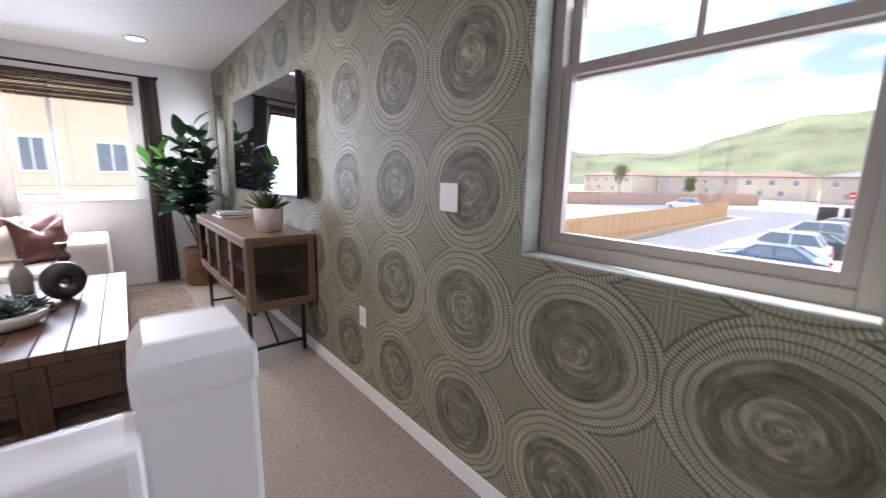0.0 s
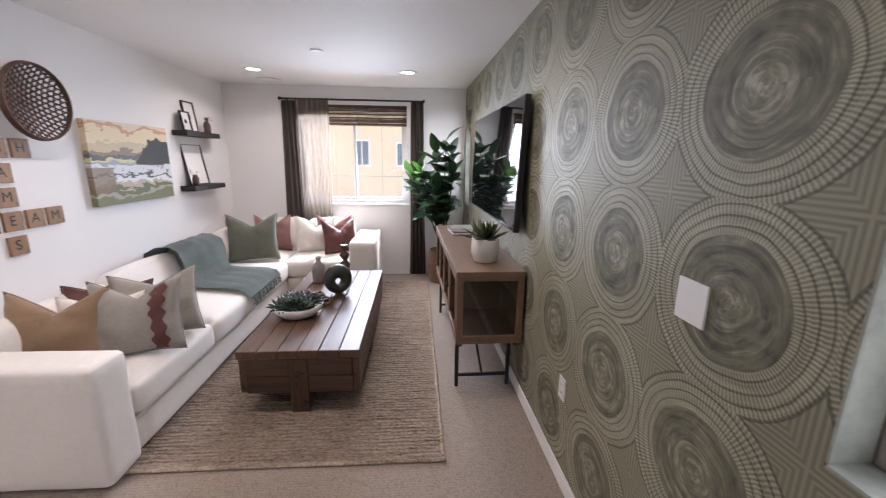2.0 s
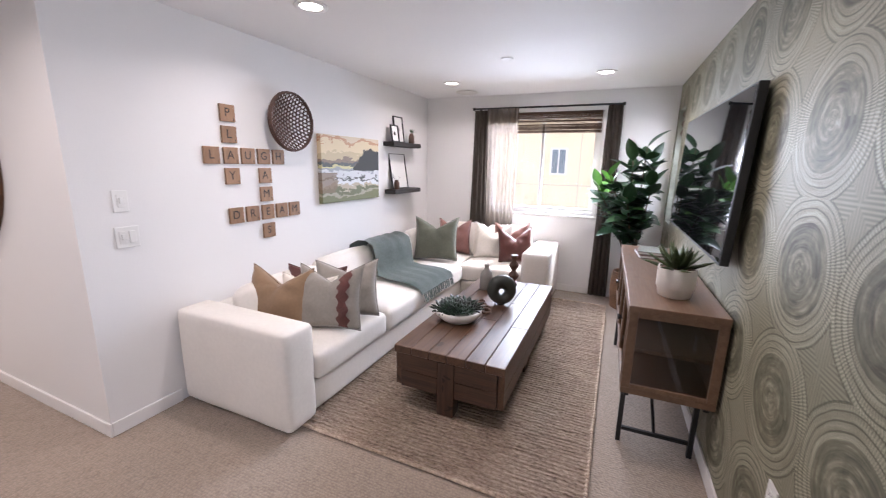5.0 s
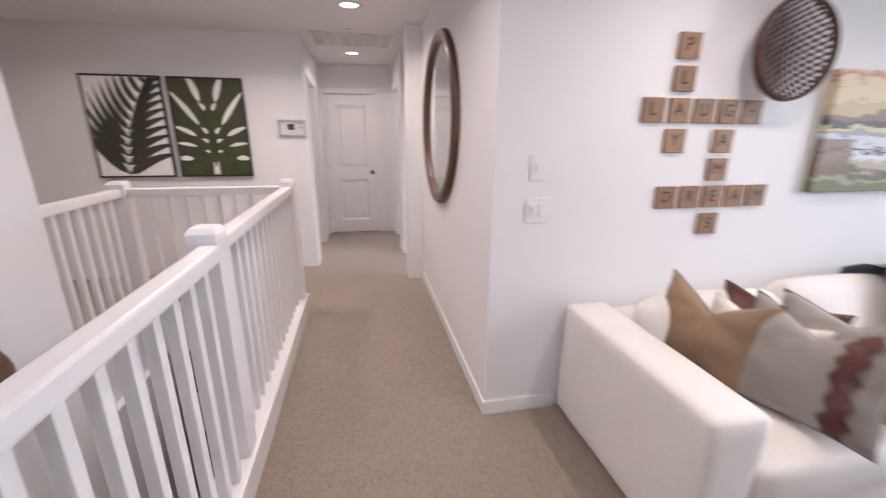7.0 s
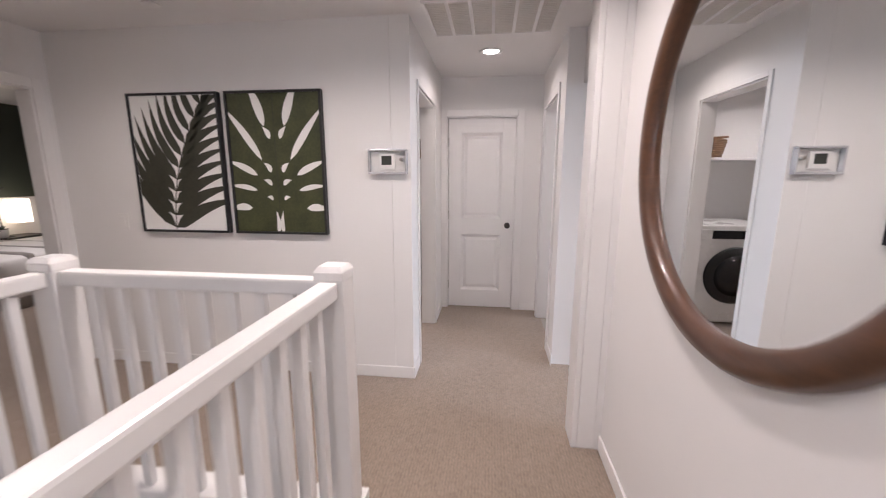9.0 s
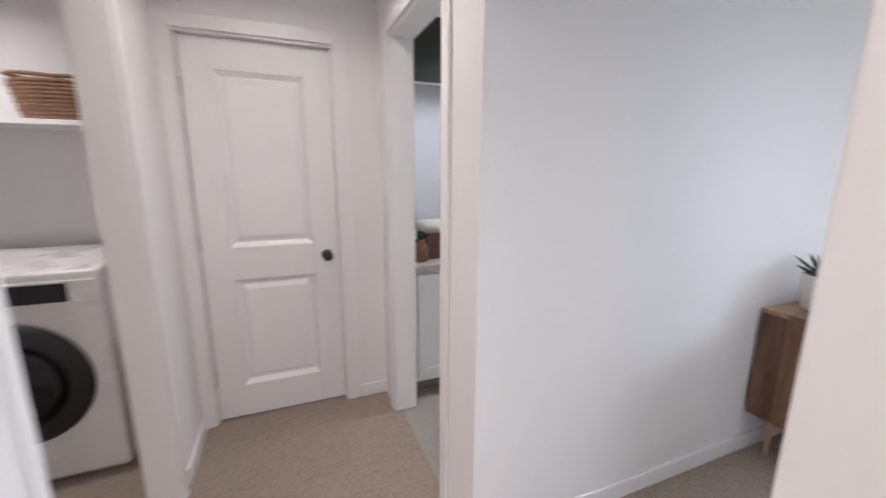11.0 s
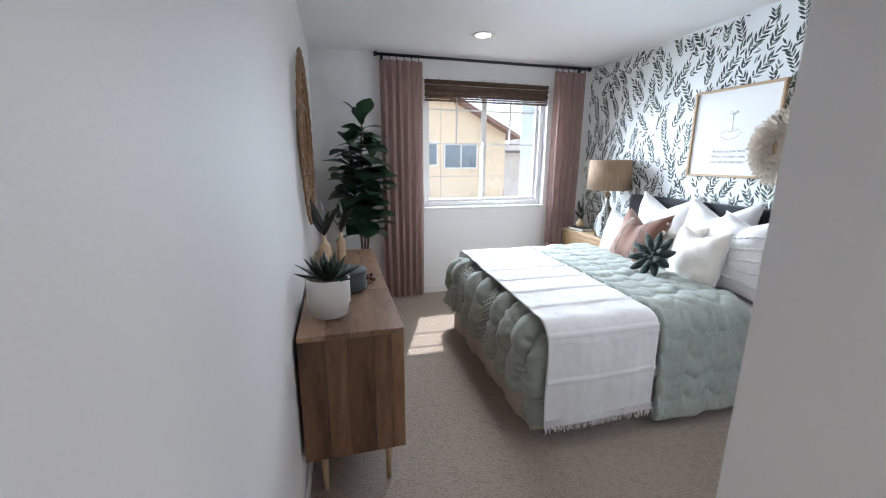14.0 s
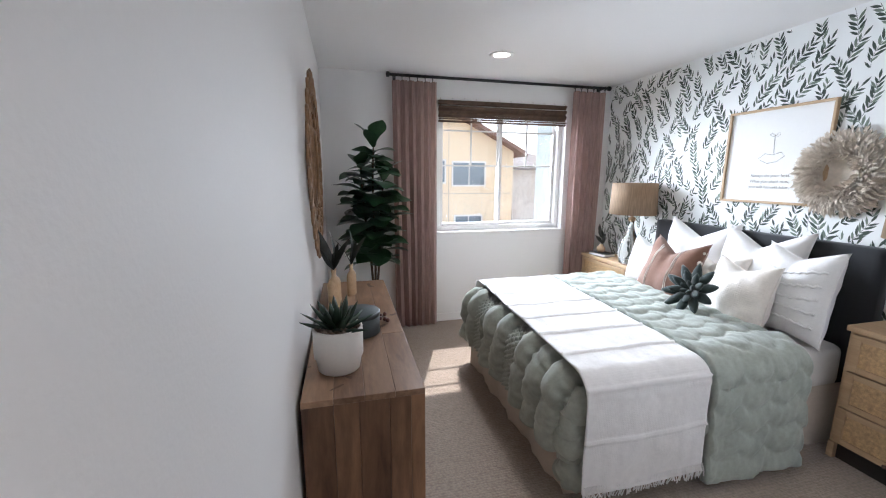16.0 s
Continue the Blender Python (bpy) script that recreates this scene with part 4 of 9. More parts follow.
plate("light_switch", "white light switch plate on the wall", pose(-2.09, 1.945, 1.32, 0, 0, 90), 0.075, 0.118, [("dimmer", 0)])
plate("light_switch", "white double dimmer switch plate on the wall", pose(-2.09, 1.955, 1.12, 0, 0, 90), 0.118, 0.118, [("dimmer", -0.024), ("rocker", 0.024)])
plate("light_switch", "white double switch plate beside the bedroom doorway", pose(-4.286, 1.838, 1.125, 0, 0, -90), 0.118, 0.118, [("rocker", -0.024), ("dimmer", 0.024)])
plate("wall_outlet", "white wall outlet on the ring wallpaper", E_WALL @ pose(0, 0.76, 0.48, 0, 0, -90), 0.072, 0.115, [("outlet", 0)])
plate("blank_wall_plate", "white blank square wall plate", E_WALL @ pose(0, 0.032, 1.198, 0, 0, -90), 0.108, 0.114, [])
plate("wall_outlet", "white wall outlet by the leaf pictures", pose(-4.87, -1.56, 1.11, 0, 0, 90), 0.072, 0.115, [("rocker", 0)])
tstat = thing("thermostat", "white thermostat with a clear cover and grey display", "thermostat", pose(-4.87, 0.452, 1.532, 0, 0, 90))
block("backplate", -0.118, -0.006, -0.070, 0.118, -0.001, 0.070, M_PLATE, tstat, 0.004)
block("body", -0.062, -0.028, -0.050, 0.050, -0.0065, 0.048, M_PLATE, tstat, 0.005)
block("display", -0.040, -0.030, -0.022, 0.026, -0.0285, 0.036, M_DARKCER, tstat, label="grey display")
M_ACRYLIC = plain("grey_clear_acrylic", (0.52, 0.52, 0.54), 0.15, var=0.03, bump=0.0)
for x0, z0, x1, z1 in ((-0.128, 0.066, 0.128, 0.078), (-0.128, -0.082, 0.128, -0.066), (-0.128, -0.0655, -0.118, 0.0655), (0.118, -0.0655, 0.128, 0.0655)):
    block("guard_edge", x0, -0.044, z0, x1, -0.001, z1, M_ACRYLIC, tstat, 0.004, "clear acrylic guard box")
bm = bmesh.new()
lathe(bm, [(0.012, -0.0062), (0.012, -0.044), (0.001, -0.045)], 16, (0.092, 0, 0.012), "Y")
part("guard_lock", bm, M_STEEL, tstat, "small round lock", True)
block("notice_strip", -0.09, -0.003, -0.125, 0.10, -0.0005, -0.098, M_PLATE, tstat, 0.001)


# ---- living room ----
# sectional sofa
sofa = thing("sectional_sofa", "large cream upholstered L-shaped sectional sofa", "sofa", pose(0, 0, 0))
SX0, SX1 = -2.075, -1.16
soft("arm", M_SOFA, sofa, SX0, 2.14, 0.02, SX1, 2.37, 0.635, r=0.035, n=10)
soft("base", M_SOFA, sofa, SX0 + 0.01, 2.372, 0.03, SX1 - 0.03, 5.69, 0.235, r=0.02, n=8)
soft("base", M_SOFA, sofa, SX1 - 0.028, 4.80, 0.03, -0.49, 5.69, 0.235, r=0.02, n=8)
soft("back_frame", M_SOFA, sofa, SX0 + 0.005, 2.372, 0.236, SX0 + 0.20, 5.69, 0.60, r=0.03, n=8)
soft("back_frame", M_SOFA, sofa, SX0 + 0.202, 5.48, 0.236, -0.49, 5.69, 0.60, r=0.03, n=8)
for k, (a, c) in enumerate(((2.375, 3.16), (3.163, 3.95), (3.953, 4.79))):
    soft("seat_cushion", M_SOFA, sofa, SX0 + 0.202, a, 0.237, SX1 + 0.015, c, 0.425, r=0.05, puff=0.03, n=10, seed=k)
soft("seat_cushion", M_SOFA, sofa, SX0 + 0.202, 4.793, 0.237, SX1 - 0.06, 5.475, 0.43, r=0.05, puff=0.03, n=10, seed=5)
soft("seat_cushion", M_SOFA, sofa, SX1 - 0.056, 4.785, 0.237, -0.492, 5.475, 0.43, r=0.05, puff=0.03, n=10, seed=6)
soft("arm", M_SOFA, sofa, -0.488, 4.80, 0.02, -0.20, 5.69, 0.64, r=0.035, n=10)


def back_cushion(x, y, w, h, lean, rz, seed):
    bm = bmesh.new()
    soft_box(bm, -w / 2, -0.085, 0, w / 2, 0.085, h, r=0.07, puff=0.02, n=10, sag=0.02, seed=seed)
    ob = part("back_cushion", bm, M_SOFA, sofa, smooth=True)
    ob.matrix_basis = pose(x, y, 0.435, lean, 0, rz)


back_cushion(-1.80, 2.80, 0.76, 0.285, 16, -90, 11)
back_cushion(-1.80, 3.56, 0.76, 0.315, 15, -90, 12)
back_cushion(-1.80, 4.34, 0.76, 0.325, 14, -90, 13)
back_cushion(-1.80, 5.06, 0.66, 0.33, 13, -90, 14)
back_cushion(-1.38, 5.38, 0.60, 0.38, -12, 0, 15)
back_cushion(-0.80, 5.38, 0.56, 0.38, -12, 0, 16)

# scatter cushions on the sofa: place, turn, lean
cushion("tan velvet cushion with a cream reverse on the sofa", M_TAN, pose(-1.66, 2.545, 0.44, -18, 0, 12), 0.47, 0.42, 0.18, 0.12, 1)
cushion("cream woven cushion behind a tan cushion on the sofa", M_CREAM, pose(-1.55, 2.70, 0.44, -18, 0, 14), 0.43, 0.34, 0.12, 0.06, 2)
cushion("mauve-brown cushion tucked behind others on the sofa", M_MAROON, pose(-1.62, 2.86, 0.44, -20, 0, 18), 0.47, 0.36, 0.13, 0.06, 3)
gp = cushion("grey linen cushion with a brown leather stripe on the sofa", M_GREY, pose(-1.31, 2.66, 0.44, -20, 0, 22), 0.45, 0.45, 0.15, 0.11, 4)
bm = bmesh.new()
rows = []
for k in range(25):
    v = -0.97 + 1.94 * k / 24
    rows.append([bm.verts.new(pillow_at(0.36 + 0.055 * i + 0.05 * math.sin(k * 1.4 + i * 0.6), v, -1, 0.45, 0.45, 0.15, 0.11, 4) + Vector((0, -0.005 - 0.010 * abs(math.sin(k * 1.1 + i)), 0))) for i in range(7)])
for p, q in zip(rows, rows[1:]):
    for i in range(6):
        bm.faces.new((p[i], p[i + 1], q[i + 1], q[i]))
part("leather_stripe", bm, M_MAROON, gp, "crumpled brown leather stripe", True)
cushion("grey taupe cushion on the sofa seat", M_GREY, pose(-1.33, 2.90, 0.44, -22, 0, 34), 0.46, 0.43, 0.16, 0.08, 5)
cushion("sage green cushion with a pale lower band on the sofa", M_SAGE, pose(-1.50, 4.78, 0.44, -16, 0, 18), 0.52, 0.52, 0.18, 0.12, 6)
cushion("dusty rose velvet cushion in the sofa corner", M_ROSE, pose(-1.45, 5.22, 0.44, -14, 0, 12), 0.42, 0.45, 0.16, 0.12, 7)
cushion("dark rose cushion in the sofa corner", M_ROSE, pose(-1.74, 5.04, 0.44, 14, 0, -60), 0.40, 0.45, 0.14, 0.10, 8)
cushion("cream chenille cushion on the sofa", M_CREAM, pose(-0.93, 5.17, 0.44, -16, 0, 8), 0.46, 0.45, 0.17, 0.13, 9)
cushion("cream cushion behind another on the sofa", M_CREAM, pose(-1.02, 5.30, 0.44, -13, 0, 0), 0.44, 0.42, 0.12, 0.10, 10)
cushion("brown leather cushion against the sofa arm", M_MAROON, pose(-0.62, 5.12, 0.44, -14, 0, 34), 0.42, 0.42, 0.16, 0.13, 11)
cushion("dusty pink satin cushion against the sofa arm", M_ROSE, pose(-0.72, 5.27, 0.44, -12, 0, 16), 0.42, 0.45, 0.13, 0.12, 12)


def cloth_strip(pts, width_dir, w, thick, bm, n_across=10, wave=0.012, seed=0):
    """A folded cloth laid along the points pts."""
    pts = [Vector(p) for p in pts]
    wd = Vector(width_dir).normalized()
    rows = []
    for i, p in enumerate(pts):
        row = []
        for k in range(n_across + 1):
            f = k / n_across - 0.5
            q = p + wd * (f * w)
            q += Vector((0, 0, 1)) * wave * math.sin(k * 1.9 + i * 0.5 + seed) + 0.014 * noise.noise_vector(q * 6 + Vector((seed, 0, 0)))
            row.append(bm.verts.new(q))
        rows.append(row)
    fs = []
    for a, c in zip(rows, rows[1:]):
        for k in range(n_across):
            fs.append(bm.faces.new((a[k], a[k + 1], c[k + 1], c[k])))
    bmesh.ops.solidify(bm, geom=fs, thickness=thick)
    return rows


throw = thing("throw_blanket", "grey-teal knitted throw with a fringe draped over the sofa", "blanket", pose(0, 0, 0))
bm = bmesh.new()
cloth_strip([(-1.98, 4.12, 0.64), (-1.95, 4.12, 0.76), (-1.86, 4.12, 0.805), (-1.76, 4.11, 0.805), (-1.67, 4.10, 0.765), (-1.635, 4.09, 0.68), (-1.62, 4.08, 0.57), (-1.60, 4.07, 0.505), (-1.48, 4.06, 0.490), (-1.34, 4.05, 0.488), (-1.22, 4.04, 0.478), (-1.135, 4.03, 0.45), (-1.11, 4.03, 0.40)], (0.05, 1, 0), 0.66, 0.014, bm, 14, 0.006)
part("blanket_cloth", bm, M_TEAL, throw, smooth=True)
bm = bmesh.new()
rng = random.Random(5)
for k in range(46):
    y = 3.71 + 0.65 * k / 45
    tube(bm, [(-1.11, y, 0.41), (-1.10 + rng.uniform(-0.01, 0.01), y + rng.uniform(-0.01, 0.01), 0.37), (-1.095 + rng.uniform(-0.015, 0.01), y + rng.uniform(-0.02, 0.02), 0.33)], 0.004, 5)
part("fringe", bm, M_TEAL, throw, "knotted fringe")

# rug
rug = thing("jute_rug", "natural jute rug with uneven woven rows under the coffee table", "rug", pose(0, 0, 0))
bm = bmesh.new()
RX0, RX1, RY0, RY1, NX, NY = -1.35, 0.40, 2.265, 5.31, 36, 150
g = []
for k in range(NY + 1):
    y = RY0 + (RY1 - RY0) * k / NY
    row = []
    for i in range(NX + 1):
        x = RX0 + (RX1 - RX0) * i / NX
        ex = 0.012 * noise.noise(Vector((0, y * 9, 3))) if i == NX else 0
        row.append(bm.verts.new((x + ex, y + 0.012 * noise.noise(Vector((x * 2, 0, k // 140))), 0.010 + 0.005 * math.sin(k * math.pi) + 0.006 * noise.noise(Vector((x * 14, y * 40, 0))) + (0.003 if k % 2 else 0))))
    g.append(row)
fs = [bm.faces.new((g[k][i], g[k][i + 1], g[k + 1][i + 1], g[k + 1][i])) for k in range(NY) for i in range(NX)]
bmesh.ops.solidify(bm, geom=fs, thickness=0.008)
part("rug_weave", bm, M_RUG, rug, smooth=False)
bm = bmesh.new()
for x0, y0, x1, y1 in ((RX0, RY0, RX1, RY0), (RX1, RY0, RX1, RY1), (RX0, RY1, RX1, RY1)):
    tube(bm, [(x0 + (x1 - x0) * k / 30 + 0.006 * noise.noise(Vector((k, x0, 1))), y0 + (y1 - y0) * k / 30 + 0.006 * noise.noise(Vector((k, y0, 7))), 0.012) for k in range(31)], 0.010, 6)
part("rug_binding", bm, M_RUG, rug, "plaited jute edge")

# coffee table
table = thing("coffee_table", "low reclaimed-timber block coffee table with plank top", "table", pose(0, 0, 0))
TX0, TX1, TY0, TY1 = -0.815, -0.085, 2.70, 4.44
n = 6
pw = (TX1 - TX0) / n
rng = random.Random(3)
for k in range(n):
    x = TX0 + k * pw
    cut = TY0 + rng.uniform(0.5, 1.2)
    for a, c in ((TY0, cut), (cut, TY1)):
        bm = bmesh.new()
        dz = rng.uniform(-0.0015, 0.0015)
        box(bm, x + 0.0012, a + 0.0008, 0.372, x + pw - 0.0012, c - 0.0008, 0.424 + dz, 0.004, 1)
        part("plank", bm, M_OLDWOOD, table)
for x0, x1 in ((TX0 + 0.005, TX0 + 0.045), (TX1 - 0.045, TX1 - 0.005)):
    for z0, z1 in ((0.145, 0.256), (0.258, 0.370)):
        block("side_plank", x0, TY0 + 0.02, z0, x1, TY1 - 0.02, z1, M_OLDWOOD, table, 0.005)
for y0, y1 in ((TY0 + 0.006, TY0 + 0.046), (TY1 - 0.046, TY1 - 0.006)):
    for z0, z1 in ((0.145, 0.256), (0.258, 0.370)):
        block("end_plank", TX0 + 0.047, y0, z0, -0.512, y1, z1, M_OLDWOODX, table, 0.005)
        block("end_plank", -0.398, y0, z0, TX1 - 0.047, y1, z1, M_OLDWOODX, table, 0.005)
    block("centre_leg", -0.51, y0 - 0.004, 0.012, -0.40, y1 + 0.05 if y0 < 3.5 else y1 + 0.004, 0.370, M_OLDWOODZ, table, 0.006)
for y in (3.5,):
    for x0, x1 in ((TX0 + 0.03, TX0 + 0.12), (TX1 - 0.12, TX1 - 0.03)):
        block("side_leg", x0, y - 0.05, 0.012, x1, y + 0.05, 0.144, M_OLDWOODZ, table, 0.006)
block("bottom_board", TX0 + 0.05, TY0 + 0.05, 0.15, TX1 - 0.05, TY1 - 0.05, 0.17, M_OLDWOOD, table)


def rosette(bm, centre, r, rows, length, width, rng, thick=0.3, lift=0.5):
    """A succulent rosette of pointed fleshy leaves."""
    cx, cy, cz = centre
    for ring in range(rows):
        cnt = 5 + ring * 3
        for k in range(cnt):
            a = 2 * math.pi * (k + 0.5 * (ring % 2)) / cnt + rng.uniform(-0.12, 0.12)
            el = radians(80 - 62 * ring / max(1, rows - 1)) * lift * 1.6
            el = min(el, radians(82))
            ln = length * (0.55 + 0.45 * ring / max(1, rows - 1)) * rng.uniform(0.9, 1.1)
            d = Vector((math.cos(a) * math.cos(el), math.sin(a) * math.cos(el), math.sin(el)))
            s = Vector((-math.sin(a), math.cos(a), 0))
            u = d.cross(s) * -1
            p0 = Vector((cx, cy, cz)) + Vector((math.cos(a), math.sin(a), 0)) * r * 0.25
            w = width * (0.6 + 0.4 * ring / max(1, rows - 1))
            pts = []
            for f, k2 in ((0.0, 0.45), (0.35, 0.9), (0.65, 1.0), (0.88, 0.55)):
                c = p0 + d * ln * f + u * (-0.08 * ln * f * f)
                pts.append([bm.verts.new(c - s * w / 2 * k2), bm.verts.new(c - u * w * thick * k2), bm.verts.new(c + s * w / 2 * k2), bm.verts.new(c + u * w * thick * 0.35 * k2)])
            tip = bm.verts.new(p0 + d * ln + u * 0.02 * ln)
            for a2, b2 in zip(pts, pts[1:]):
                for i in range(4):
                    bm.faces.new((a2[i], a2[(i + 1) % 4], b2[(i + 1) % 4], b2[i]))
            for i in range(4):
                bm.faces.new((pts[-1][i], pts[-1][(i + 1) % 4], tip))


bowl = thing("succulent_bowl", "shallow white ceramic bowl filled with dark succulents", "planter", pose(-0.60, 3.27, 0.4265))
bm = bmesh.new()
lathe(bm, [(0.085, 0.0), (0.12, 0.004), (0.165, 0.045), (0.175, 0.085), (0.170, 0.088), (0.160, 0.075), (0.14, 0.06), (0.001, 0.058)], 40)
part("bowl", bm, M_CERAMIC, bowl, smooth=True)
rng = random.Random(8)
for k in range(13):
    a, r = k * 2.4, 0.125 * math.sqrt((k + 0.3) / 13)
    bm = bmesh.new()
    rosette(bm, (0, 0, 0), 0.03, 3, rng.uniform(0.065, 0.10), 0.027, rng)
    ob = part("succulent", bm, M_SUCC if k % 4 else M_DARKCER, bowl, smooth=True)
    ob.matrix_basis = pose(r * math.cos(a), r * math.sin(a), 0.075 + 0.035 * (1 - r / 0.13), rng.uniform(-20, 20), rng.uniform(-20, 20), rng.uniform(0, 360))

ring_v = thing("ring_vase", "dark olive stoneware ring-shaped vase", "vase", pose(-0.40, 3.72, 0.4265, 0, 0, 25))
bm = bmesh.new()
R, N, K = 0.074, 36, 14
rows = []
for i in range(N):
    a = 2 * math.pi * i / N
    row = []
    for k in range(K):
        b2 = 2 * math.pi * k / K
        rr = 0.052 * (1 + 0.16 * -math.cos(a + math.pi / 2))
        q = R + rr * math.cos(b2)
        row.append(bm.verts.new((q * math.cos(a) * 0.95, 0.052 * math.sin(b2), 0.122 + q * math.sin(a))))
    rows.append(row)
for i in range(N):
    for k in range(K):
        bm.faces.new((rows[i][k], rows[(i + 1) % N][k], rows[(i + 1) % N][(k + 1) % K], rows[i][(k + 1) % K]))
part("ring_body", bm, M_DARKCER, ring_v, smooth=True)
bm = bmesh.new()
lathe(bm, [(0.03, 0), (0.034, 0.006), (0.03, 0.012)], 20)
part("foot", bm, M_DARKCER, ring_v, smooth=True)

bm = bmesh.new()
lathe(bm, [(0.052, 0), (0.058, 0.01), (0.060, 0.12), (0.052, 0.16), (0.024, 0.185), (0.019, 0.215), (0.027, 0.235), (0.022, 0.238), (0.015, 0.22), (0.001, 0.215)], 32)
ob = part("bottle_vase", bm, M_GREYCER, None, smooth=True)
ob.matrix_basis = pose(-0.64, 4.06, 0.4265)
tagged(ob, "grey stoneware bottle vase on the coffee table", "vase")
bm = bmesh.new()
lathe(bm, [(0.038, 0), (0.042, 0.012), (0.024, 0.035), (0.022, 0.05), (0.046, 0.085), (0.052, 0.10), (0.046, 0.115), (0.022, 0.145), (0.022, 0.155), (0.042, 0.185), (0.046, 0.20), (0.040, 0.215), (0.02, 0.24), (0.02, 0.25), (0.034, 0.285), (0.038, 0.30), (0.03, 0.302), (0.001, 0.29)], 32)
ob = part("turned_candle_holder", bm, M_TURNED, None, smooth=True)
ob.matrix_basis = pose(-0.44, 4.28, 0.4265)
tagged(ob, "dark turned-wood candle holder with stacked bulges", "candle holder")
chain = thing("wooden_chain", "dark wooden link chain beside the bowl", "ornament", pose(-0.50, 3.50, 0.4265))
for k in range(4):
    bm = bmesh.new()
    c = Vector((0.05 * math.cos(k), 0.05 * k - 0.03, 0.020 + 0.004 * k))
    tube(bm, [c + Vector((0.034 * math.cos(a), 0.026 * math.sin(a), 0.010 * math.sin(a * (1 + k % 2)))) for a in [2 * math.pi * j / 14 for j in range(15)]], 0.010, 8)
    part("link", bm, M_TURNED, chain, smooth=True)

# media cabinet against the ring wallpaper, in the east wall's frame
cab = thing("media_cabinet", "brown wooden media cabinet with glass doors on a black metal stand", "cabinet", E_WALL @ pose(0, 0, 0))
CX0, CX1, CY0, CY1, CZ0, CZ1 = -0.445, -0.02, 1.39, 3.10, 0.405, 0.885
block("top", CX0 - 0.006, CY0 - 0.006, CZ1 - 0.032, CX1, CY1 + 0.006, CZ1, M_CABWOOD, cab, 0.004)
block("bottom_panel", CX0, CY0, CZ0, CX1, CY1, CZ0 + 0.032, M_CABWOOD, cab, 0.003)
block("back_panel", CX1 - 0.012, CY0 + 0.03, CZ0 + 0.033, CX1 - 0.002, CY1 - 0.03, CZ1 - 0.033, M_CABWOOD, cab)
for y0, y1 in ((CY0, CY0 + 0.026), (CY1 - 0.026, CY1)):
    side = block("side_frame", CX0, y0, CZ0 + 0.0325, CX0 + 0.042, y1, CZ1 - 0.0325, M_CABWOOD, cab, 0.003)
    block("stile", CX1 - 0.042, y0, CZ0 + 0.0325, CX1, y1, CZ1 - 0.0325, M_CABWOOD, side, 0.003)
    block("rail", CX0 + 0.042, y0, CZ1 - 0.062, CX1 - 0.042, y1, CZ1 - 0.0325, M_CABWOOD, side, 0.003)
    block("rail", CX0 + 0.042, y0, CZ0 + 0.0325, CX1 - 0.042, y1, CZ0 + 0.055, M_CABWOOD, side, 0.003)
    block("side_glass", CX0 + 0.042, y0 + 0.011, CZ0 + 0.055, CX1 - 0.042, y0 + 0.015, CZ1 - 0.062, M_SMOKED, side, label="smoked glass side panel")
block("shelf", CX0 + 0.03, CY0 + 0.03, 0.63, CX1 - 0.015, CY1 - 0.03, 0.65, M_CABWOOD, cab)
for y in (CY0 + 0.57, CY0 + 1.14):
    block("divider", CX0 + 0.03, y - 0.01, CZ0 + 0.033, CX1 - 0.015, y + 0.01, CZ1 - 0.033, M_CABWOOD, cab)
dw = (CY1 - CY0 - 0.06) / 4
for k in range(4):
    y0 = CY0 + 0.03 + k * dw
    d = block("cabinet_door", CX0 - 0.004, y0 + 0.002, CZ0 + 0.035, CX0 + 0.018, y0 + 0.034, CZ1 - 0.035, M_CABWOOD, cab, 0.002)
    block("door_stile", CX0 - 0.004, y0 + dw - 0.034, CZ0 + 0.035, CX0 + 0.018, y0 + dw - 0.002, CZ1 - 0.035, M_CABWOOD, d, 0.002)
    for z in (CZ0 + 0.035, CZ1 - 0.07):
        block("door_rail", CX0 - 0.004, y0 + 0.035, z, CX0 + 0.018, y0 + dw - 0.035, z + 0.034, M_CABWOOD, d, 0.002)
    block("door_glass", CX0 + 0.004, y0 + 0.033, CZ0 + 0.068, CX0 + 0.008, y0 + dw - 0.033, CZ1 - 0.069, M_SMOKED, d, label="smoked glass")
    bm = bmesh.new()
    yk = y0 + dw - 0.018 if k % 2 == 0 else y0 + 0.018
    lathe(bm, [(0.005, 0.0), (0.006, -0.014), (0.011, -0.018), (0.011, -0.026), (0.001, -0.028)], 14, (CX0 - 0.004, yk, 0.66), "X")
    part("knob", bm, M_BLACK, d, "round black knob", True)
    block("hinge_band", CX0 - 0.0055, y0 + dw * 0.30, 0.632, CX0 - 0.0045, y0 + dw * 0.36, 0.652, M_BLACK, d)
stand = block("stand_rail", CX0 + 0.02, CY0 + 0.02, CZ0 - 0.024, CX0 + 0.045, CY1 - 0.02, CZ0 - 0.0005, M_BLACK, cab, 0.002, "black metal stand")
block("stand_rail", CX1 - 0.045, CY0 + 0.02, CZ0 - 0.024, CX1 - 0.02, CY1 - 0.02, CZ0 - 0.0005, M_BLACK, cab, 0.002)
